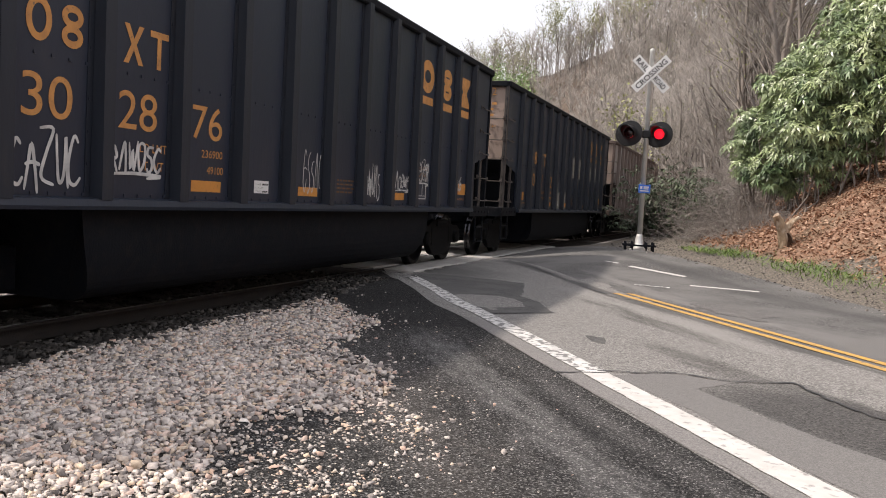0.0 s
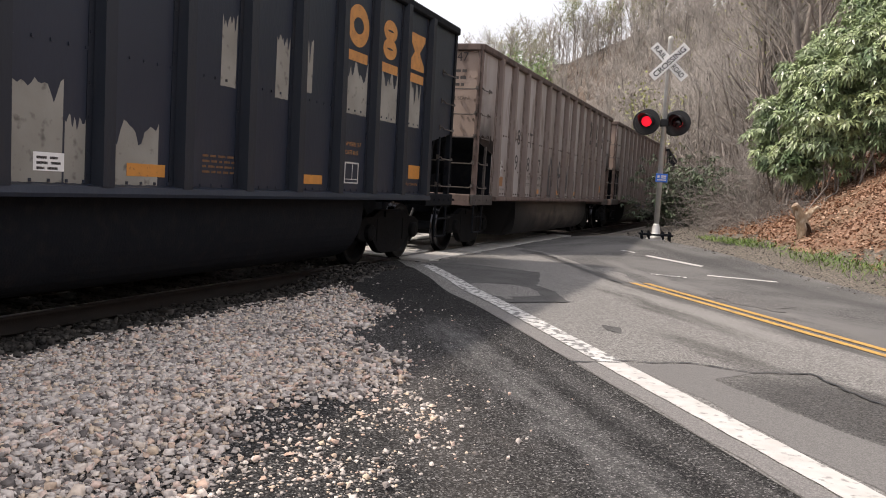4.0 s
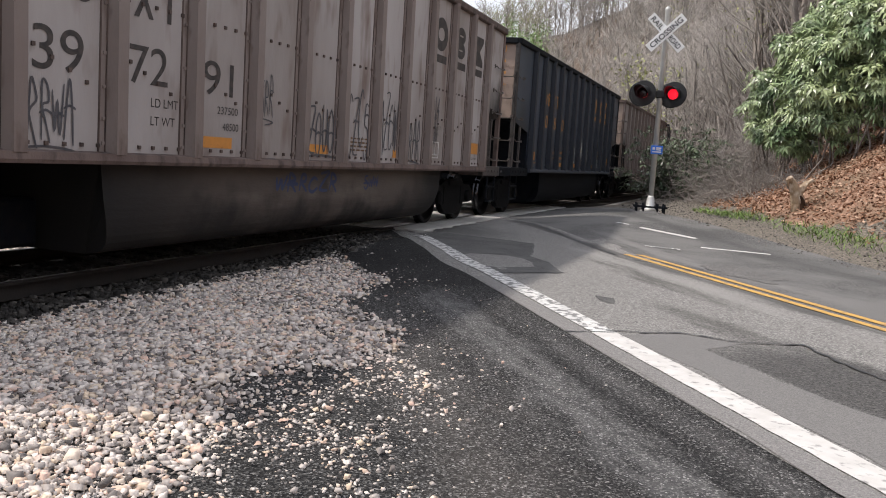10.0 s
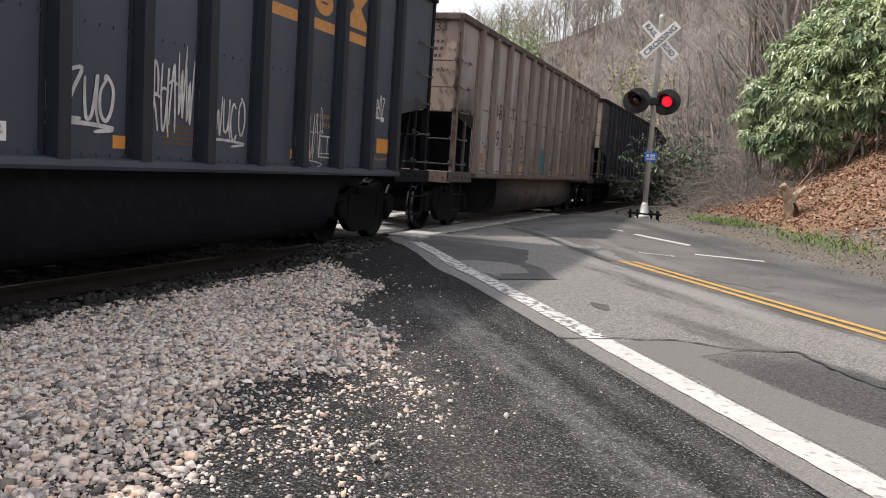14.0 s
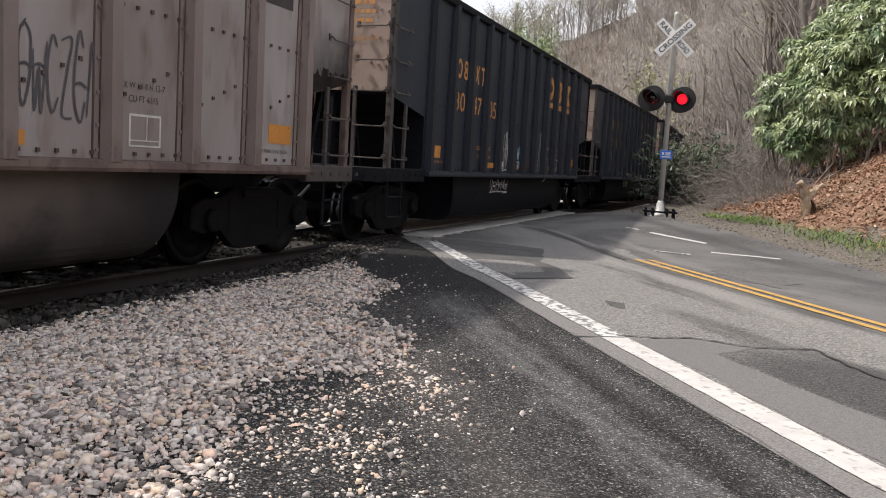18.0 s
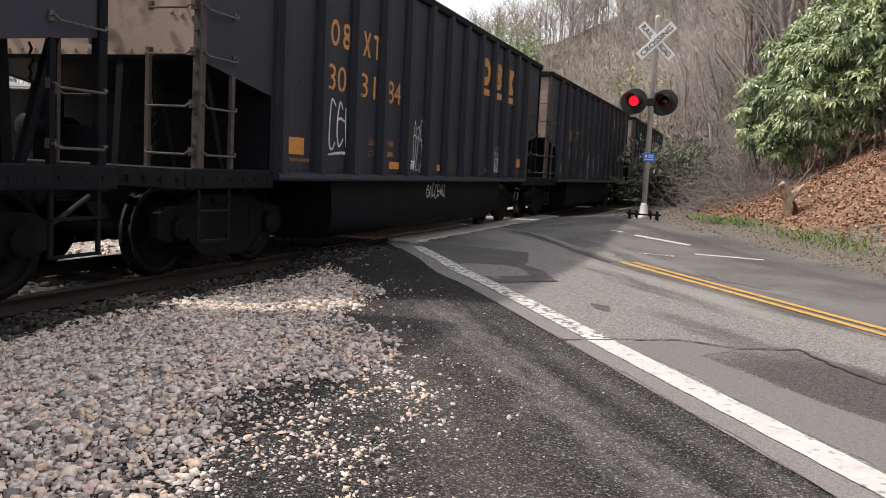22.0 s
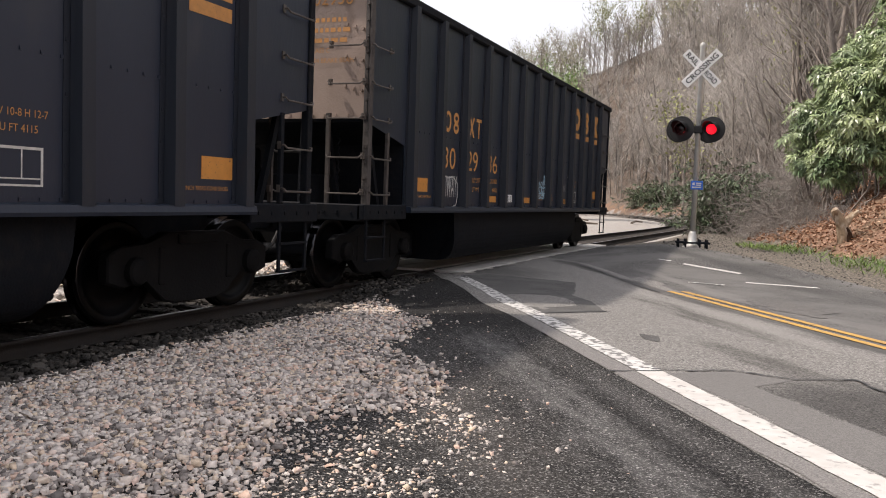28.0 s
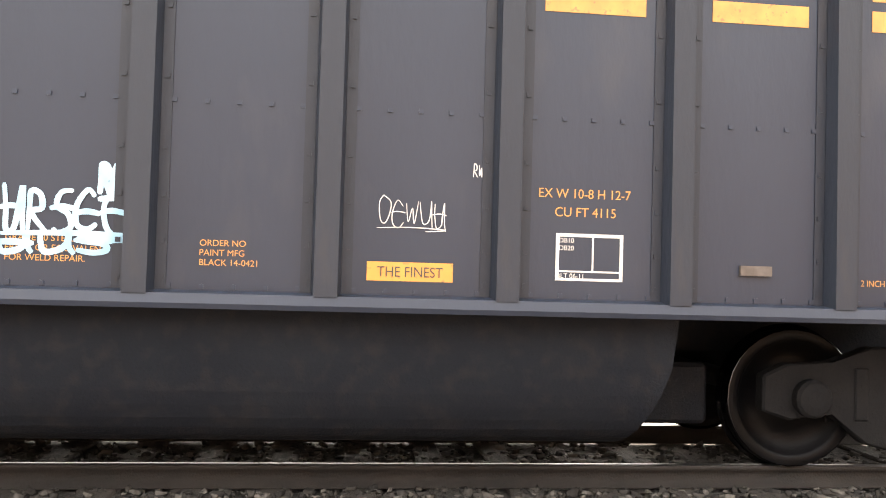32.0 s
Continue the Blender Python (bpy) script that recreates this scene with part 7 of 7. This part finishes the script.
# saplings and undergrowth all over the hillside, one mass
gr = np.random.default_rng(77)
n = 60000
az, dist = np.radians(gr.uniform(-14, 40, n)), gr.uniform(0, 1, n) ** 0.7 * 100 + 26
x, y = 6.5 - dist * np.sin(az), dist * np.cos(az)
bk = bank(x, y)
keep = (gr.random(n) < np.where(dist > 58, 0.3, 1.0)) & (bk > 1.6) & (bk < 60) & ((az > -0.03) | (dist > 29))
x, y, dist = x[keep][:5200], y[keep][:5200], dist[keep][:5200]
n = len(x)
z = height(x, y)
tall = gr.uniform(0.6, 2.6, n) * np.where(dist > 80, 1.25, 1.0)
P = np.stack([x, y, z - 0.2], 1)
D = np.stack([gr.normal(0, 0.55, n), gr.normal(0, 0.55, n), np.ones(n)], 1)
chunks, sprays = [], []
for k in range(3):
    E = P + D * (tall / 3)[:, None]
    w = np.maximum(0.02 * (1 - k / 3.6), dist * 0.0002)
    chunks.append((P, E, w, w * 0.75))
    for q in range(3):
        S = D * gr.uniform(0.3, 0.8, (n, 1)) + gr.normal(0, 0.45, (n, 3)) * np.array([1, 1, 0.5])
        B = P + (E - P) * gr.uniform(0.2, 1.0, (n, 1))
        w2 = np.maximum(0.008, dist * 0.00022)
        sprays.append((B, B + S * (tall * gr.uniform(0.18, 0.42, n))[:, None], w2))
    P, D = E, D + gr.normal(0, 0.35, (n, 3)) * np.array([1, 1, 0.3])
A0, A1 = np.concatenate([c[0] for c in chunks]), np.concatenate([c[1] for c in chunks])
W0, W1 = np.concatenate([c[2] for c in chunks]), np.concatenate([c[3] for c in chunks])
V, F = prisms(A0, A1, W0, W1)
tagged(new("undergrowth", array_mesh("undergrowth", V, F, M_TWIG)), "tangled bare saplings covering the wooded hillside", "undergrowth", kind="stuff")
V, F = cones(*(np.concatenate([c[k] for c in sprays]) for k in range(3)))
tagged(new("undergrowth_twigs", array_mesh("undergrowth", V, F, M_TWIG)), "fine bare twigs of the saplings on the hillside", "undergrowth", kind="stuff")

# stump, fallen timber, loose leaves, grass
stump = tagged(new("tree_stump"), "broken pale tree stump standing in the leaf litter", "stump")
SX, SY = 7.80, 21.4
stump.matrix_basis = pose(SX, SY, float(height(SX, SY)) - 0.05, 6, -8, 20) @ Matrix.Diagonal((0.8, 0.8, 0.82, 1))
bm = bmesh.new()
tube(bm, [(0.10, 0, -0.05), (0.06, 0, 0.25), (-0.02, 0, 0.55), (-0.13, 0, 0.80), (-0.22, 0, 0.98)], 0.21, 11, 0.11)
tube(bm, [(0.02, 0, 0.50), (0.14, -0.03, 0.68), (0.30, -0.05, 0.80)], 0.14, 9, 0.09)
tube(bm, [(0.08, 0, 0.18), (0.30, 0.02, 0.02), (0.46, 0.03, -0.06)], 0.12, 7, 0.06)
for v in bm.verts:
    v.co += Vector((noise.noise(v.co * 6.0), noise.noise(v.co * 6.0 + Vector((7, 0, 0))), 0.6 * noise.noise(v.co * 9.0))) * 0.11
part("trunk", bm, M_STUMP, stump, "split weathered wood")
# no cavity: a dark tube on the front gives the hollow its shade
bm = bmesh.new()
tube(bm, [(0.12, -0.17, 0.06), (0.09, -0.15, 0.30), (0.02, -0.12, 0.52)], 0.085, 7, 0.05)
for v in bm.verts:
    v.co += Vector((noise.noise(v.co * 8.0), 0.3 * noise.noise(v.co * 8.0 + Vector((7, 0, 0))), 0)) * 0.06
part("hollow", bm, M_HOLLOW, stump, "dark tube painted as the shade inside a hollow")
bm = bmesh.new()
tube(bm, [(0.24, -0.05, 0.74), (0.40, -0.07, 0.86), (0.50, -0.05, 0.80)], 0.075, 7, 0.04)
part("limb_stub", bm, M_STUMP, stump)
for j in range(9):
    rr = random.Random(600 + j)
    bm = bmesh.new()
    L = rr.uniform(0.8, 2.2)
    tube(bm, [(0, 0, 0), (L * 0.5, 0.1, rr.uniform(0.02, 0.2)), (L, 0, 0)], rr.uniform(0.06, 0.12), 6, 0.05)
    x, y = -6.5 + rr.uniform(-4, 4), 52 + rr.uniform(-5, 5)
    log = part("broken_tie", bm, M_WOODDEBRIS, None, "", m=pose(x, y, float(height(x, y)) + 0.05, 0, rr.uniform(-8, 8), rr.uniform(0, 180)))
    tagged(log, "discarded broken timber tie on the gravel", "timber", "discarded ties beyond the crossing")
lr = np.random.default_rng(21)
pts = np.stack([lr.uniform(4.5, 15, 180000), lr.uniform(11, 46, 180000)], 1)
bd = bank(pts[:, 0], pts[:, 1])
pts = pts[(bd > -0.25 + 0.5 * lr.random(len(bd))) & (bd < 12)][:75000]
P3 = np.column_stack([pts, height(pts[:, 0], pts[:, 1]) + lumps(pts[:, 0], pts[:, 1], bank(pts[:, 0], pts[:, 1])) + 0.03])
V, F = leaf_arrays(P3, 0.085, lr, 0.45, 0.6)
tagged(new("leaf_litter", array_mesh("leaf_litter", V, F, M_LITTER)), "dry brown oak leaves lying over the bank", "leaves", kind="stuff")
pts = np.stack([lr.uniform(5.4, 13, 40000), lr.uniform(12, 27, 40000)], 1)
bd = bank(pts[:, 0], pts[:, 1])
dense = 0.5 + 0.5 * np.sin(pts[:, 1] * 0.9 + 1.0) * np.sin(pts[:, 0] * 1.3)
pts = pts[(bd > -1.35) & (bd < 0.15) & (pts[:, 1] < 24) & (lr.random(len(bd)) < np.clip(dense - 0.38, 0.03, 1) * 1.1)][:9000]
P3 = np.column_stack([pts, height(pts[:, 0], pts[:, 1]) - 0.01])
V, F = leaf_arrays(P3, 0.16, lr, 0.25, 0.10)
V = V.reshape(-1, 4, 3)
V[:, 2, 2] = V[:, 0, 2] + lr.uniform(0.06, 0.17, len(V))
V[:, 1, 2] = V[:, 3, 2] = V[:, 0, 2] + 0.06
tagged(new("grass", array_mesh("grass", V.reshape(-1, 3), F, M_GRASS)), "short green grass along the road verge", "grass", kind="stuff")

# ---------------------------------------------------------------- stones of the gravel yard
ico = bmesh.new()
bmesh.ops.create_icosphere(ico, subdivisions=1, radius=1.0)
IV = np.array([v.co for v in ico.verts])
IF = np.array([[v.index for v in f.verts] for f in ico.faces])
ico.free()
OV = np.array([(x, y, z) for z in (-1, 1) for y in (-1, 1) for x in (-1, 1)], float) * 0.72
OF = np.array([(4, 5, 7), (4, 7, 6), (0, 1, 5), (0, 5, 4), (2, 6, 7), (2, 7, 3), (0, 4, 6), (0, 6, 2), (1, 3, 7), (1, 7, 5)])


def stones(name, x, y, size, seed, label, mat, fine=True, lift=0.15):
    """Crushed stones, flattish and angular, lying on the ground as one spread."""
    sr = np.random.default_rng(seed)
    n = len(x)
    bv, bf = (IV, IF) if fine else (OV, OF)
    shapes = [bv * (1 + sr.normal(0, 0.16, (len(bv), 1))) + sr.normal(0, 0.24, bv.shape) for _ in range(60)]
    S = np.stack(shapes)[sr.integers(0, 60, n)]
    S = S * sr.uniform(0.62, 1.35, (n, 1, 3)) * np.array([1.05, 0.95, 0.58]) * size[:, None, None]
    t, tilt = sr.uniform(0, 6.28, n), sr.normal(0, 0.3, n)
    c, q, ct, st = (v[:, None] for v in (np.cos(t), np.sin(t), np.cos(tilt), np.sin(tilt)))
    X0, Y0, Z0 = S[:, :, 0], S[:, :, 1] * ct - S[:, :, 2] * st, S[:, :, 1] * st + S[:, :, 2] * ct
    X, Y = X0 * c - Y0 * q, X0 * q + Y0 * c
    z = height(x, y) + size * lift + sr.uniform(0, 0.024, n) * (size > 0.012)
    V = np.stack([X + x[:, None], Y + y[:, None], Z0 + z[:, None]], -1).reshape(-1, 3)
    F = (np.arange(n)[:, None, None] * len(bv) + bf[None]).reshape(-1, 3)
    return tagged(new(name, array_mesh(name, V, F, mat)), label, "gravel", kind="stuff")


sr = np.random.default_rng(31)


def stone_edge(p):
    """Where the thick spread of stones ends, by the way along the road."""
    return np.interp(p, (-30, -6, -1, 0, 0.5, 0.95, 1.35, 1.55, 1.75, 2.25, 3.16, 3.97, 4.6, 5.4, 6.2, 8.0, 12, 60), (-4.3, -4.4, -3.3, -2.85, -2.80, -2.64, -2.70, -2.15, -1.75, -1.62, -1.68, -1.86, -1.6, -1.24, -1.36, -1.48, -1.4, -1.2))


def yard(n, x0, x1, y0, y1, full):
    x, y = sr.uniform(x0, x1, n), sr.uniform(y0, y1, n)
    q = (x - R0[0]) * RN[0] + (y - R0[1]) * RN[1]
    p = (x - R0[0]) * RD[0] + (y - R0[1]) * RD[1]
    lump = 0.10 * np.sin(x * 4.1 + y * 2.3) * np.sin(y * 3.7 - x * 1.6) + 0.07 * np.sin(x * 11.1) * np.sin(y * 9.3 + x)
    edge = q - stone_edge(p) + lump
    thick = full * np.interp(-edge, (0.0, 0.12, 0.45, 0.9), (0.22, 0.42, 0.72, 1.0))
    # a half-bare apron of stones lies outside the thick spread where tyres turn off the road
    outer = q - np.interp(p, (-6, -1, 0, 0.64, 1.0, 1.6, 1.9), (-3.6, -2.6, -2.12, -1.86, -1.78, -1.66, -1.62)) + lump
    apron = 0.25 * np.interp(outer, (-0.05, 0.10, 0.5), (1.0, 0.16, 0.0)) * (0.55 + 0.45 * np.sin(x * 5.3 + 1) * np.sin(y * 6.1))
    thin = np.where(p < 1.9, apron, 0.06 * np.exp(-np.maximum(edge, 0) / 0.16)) + 0.0003
    chance = np.where(edge < 0, thick, thin)
    # bare dark fines where tyres turn off the road
    chance = chance * (1 - 0.62 * np.exp(-((x - 4.12) ** 2 / 0.16 + (y - 4.32) ** 2 / 0.07)))
    chance = chance * (1 - 0.45 * np.exp(-((x - 3.3) ** 2 / 0.25 + (y - 6.75) ** 2 / 0.08)))
    keep = (sr.random(n) < chance) & ~((x < 1.2) & (y > 12.6)) & (q < -0.35) & (y < 12.0 - 0.9 * np.abs(x - 1.0))
    return x[keep], y[keep], edge[keep]


x, y, e = yard(165000, 1.42, 6.3, -0.6, 5.4, 0.95)
stones("gravel", x, y, np.minimum(sr.gamma(4.5, 0.0021, len(x)) * np.where(e > 0, 0.75, 1.0) * np.where(sr.random(len(x)) < 0.03, 1.5, 1.0), np.where(e > 0, 0.020, 0.030)), 32, "loose grey and tan crushed limestone", M_STONE, False)
x, y, e = yard(60000, 1.36, 5.4, 5.4, 11.2, 0.92)
stones("gravel", x, y, np.minimum(sr.gamma(5, 0.0025, len(x)), 0.028) * np.where(e > 0, 0.7, 1.0), 34, "loose grey and tan crushed limestone", M_STONE, False)
x, y, e = yard(82000, 1.42, 6.0, -3.6, -0.6, 0.95)
k = sr.random(len(x)) < np.clip((y + 3.6) / 2.4, 0, 1) * np.clip((6.0 - x) / 2.6, 0, 1) + 1.0 * (x < 2.3)
x, y = x[k], y[k]
stones("gravel", x, y, np.minimum(sr.gamma(4.5, 0.0021, len(x)), 0.03), 39, "loose grey and tan crushed limestone", M_STONE, False)
x, y, e = yard(9000, 1.4, 7.6, -7, -0.6, 0.8)
stones("gravel", x, y, sr.gamma(8, 0.0024, len(x)), 35, "loose grey and tan crushed limestone", M_STONE, False)
n = 8000
x, y = np.concatenate([sr.uniform(-0.68, 0.68, 3000), sr.uniform(0.83, 1.55, n - 3000)]), sr.uniform(-6, 12.4, n)
stones("track_ballast", x, y, sr.gamma(8, 0.0027, n), 33, "dark crushed stone between and beside the rails", M_DARKSTONE, False)
n = 5000
stones("far_ballast", sr.uniform(-6.5, -0.85, n), sr.uniform(-8, 13.0, n), sr.gamma(8, 0.0040, n), 36, "pale crushed stone beyond the track", M_STONE, False)
# fine loose chips strewn over the shoulder
n = 5000
x, y = sr.uniform(2.5, 9.5, n), sr.uniform(-1.5, 13, n)
q = (x - R0[0]) * RN[0] + (y - R0[1]) * RN[1]
p = (x - R0[0]) * RD[0] + (y - R0[1]) * RD[1]
k = (q > shoulder_edge(p)) & (q < -0.35) & (sr.random(n) < np.exp(-(q - shoulder_edge(p)) / 0.55) + 0.05)
stones("loose_chips", x[k], y[k], sr.gamma(5, 0.0009, int(k.sum())), 37, "fine pale chips on the shoulder", M_STONE, False, 0.4)

# grit along the far verge
x, y = sr.uniform(3.5, 13, 20000), sr.uniform(9, 30, 20000)
q = (x - R0[0]) * RN[0] + (y - R0[1]) * RN[1]
bd = bank(x, y)
k = (q > 6.3) & (bd > -3.0) & (bd < 0.2) | (q > 6.0) & (q < 6.7) & (sr.random(len(x)) < 0.5) & (bd < 0)
stones("verge_grit", x[k], y[k], sr.gamma(5, 0.0017, int(k.sum())), 38, "dark grit and small stones along the road verge", M_GRIT, False)

# ties, joined to the track
bm = bmesh.new()
box(bm, -1.26, 1.26, -0.11, 0.11, -0.36, -0.149, 0.012)
tie = None
for u in [-7 + 0.55 * i for i in range(38)] + [26.2 + 0.6 * i for i in range(110)]:
    x, y, h = on_track(u)
    m = pose(x, y, 0, 0, 0, math.degrees(h))
    if tie is None:
        tie = part("tie", bm, M_TIE, track, "", m=m)
    else:
        again(tie, m)


# ---------------------------------------------------------------- what moves
def gone(t):
    """How far the train has gone at t seconds."""
    e = [2 * TRAVEL[0] - TRAVEL[1], *TRAVEL, 2 * TRAVEL[-1] - TRAVEL[-2]]
    x = min(max(t / 2.0, 0), len(TRAVEL) - 1 - 1e-6)
    i = int(x)
    f = x - i
    a, b, c, d = e[i:i + 4]
    return 0.5 * (2 * b + (c - a) * f + (2 * a - 5 * b + 4 * c - d) * f * f + (3 * b - a - 3 * c + d) * f ** 3)


def motions():
    for i, car in enumerate(TRAIN):
        rows = []
        for k in range(65):
            t = k * 0.5
            u = PLACES[i] - gone(t)
            (xa, ya, _), (xb, yb, _) = on_track(u - 6.2), on_track(u + 6.2)
            rows.append((t, pose((xa + xb) / 2, (ya + yb) / 2, 0, 0, 0, math.degrees(math.atan2(xa - xb, yb - ya)))))
        walk(car, rows)
        for ax in [o for o in car.children if o.name.split(".")[0] == "axle"]:
            y = ax.location.y
            walk(ax, [(k * 4 / 30, pose(0, y, WHEEL_R, math.degrees(gone(k * 4 / 30) / WHEEL_R) % 360.0, 0, 0)) for k in range(241)])
    # the two lamps of each face take turns until the train has cleared the crossing
    half = 0.696
    for ln, s, face in LENSES:
        rows, state = [], None
        t = 0.0
        changes = [(0.0, 1)] + [(0.57 + half * j, -1 if j % 2 == 0 else 1) for j in range(40) if 0.57 + half * j < 28.3] + [(28.36, 0)]
        for t, side in changes:
            on = side == s * (1 if face < 0 else -1)
            if state is None:
                rows.append((0.0, pose(0, -0.055, 0, 0, 0, 0 if on else 180)))
            elif on != state:
                for k, a in enumerate((0, 60, 120, 180)):
                    rows.append((t - 0.005 + k / 60, pose(0, -0.055, 0, 0, 0, (180 + a) if on else a)))
            state = on
        rows.append((32.0, rows[-1][1]))
        walk(ln, rows)


motions()
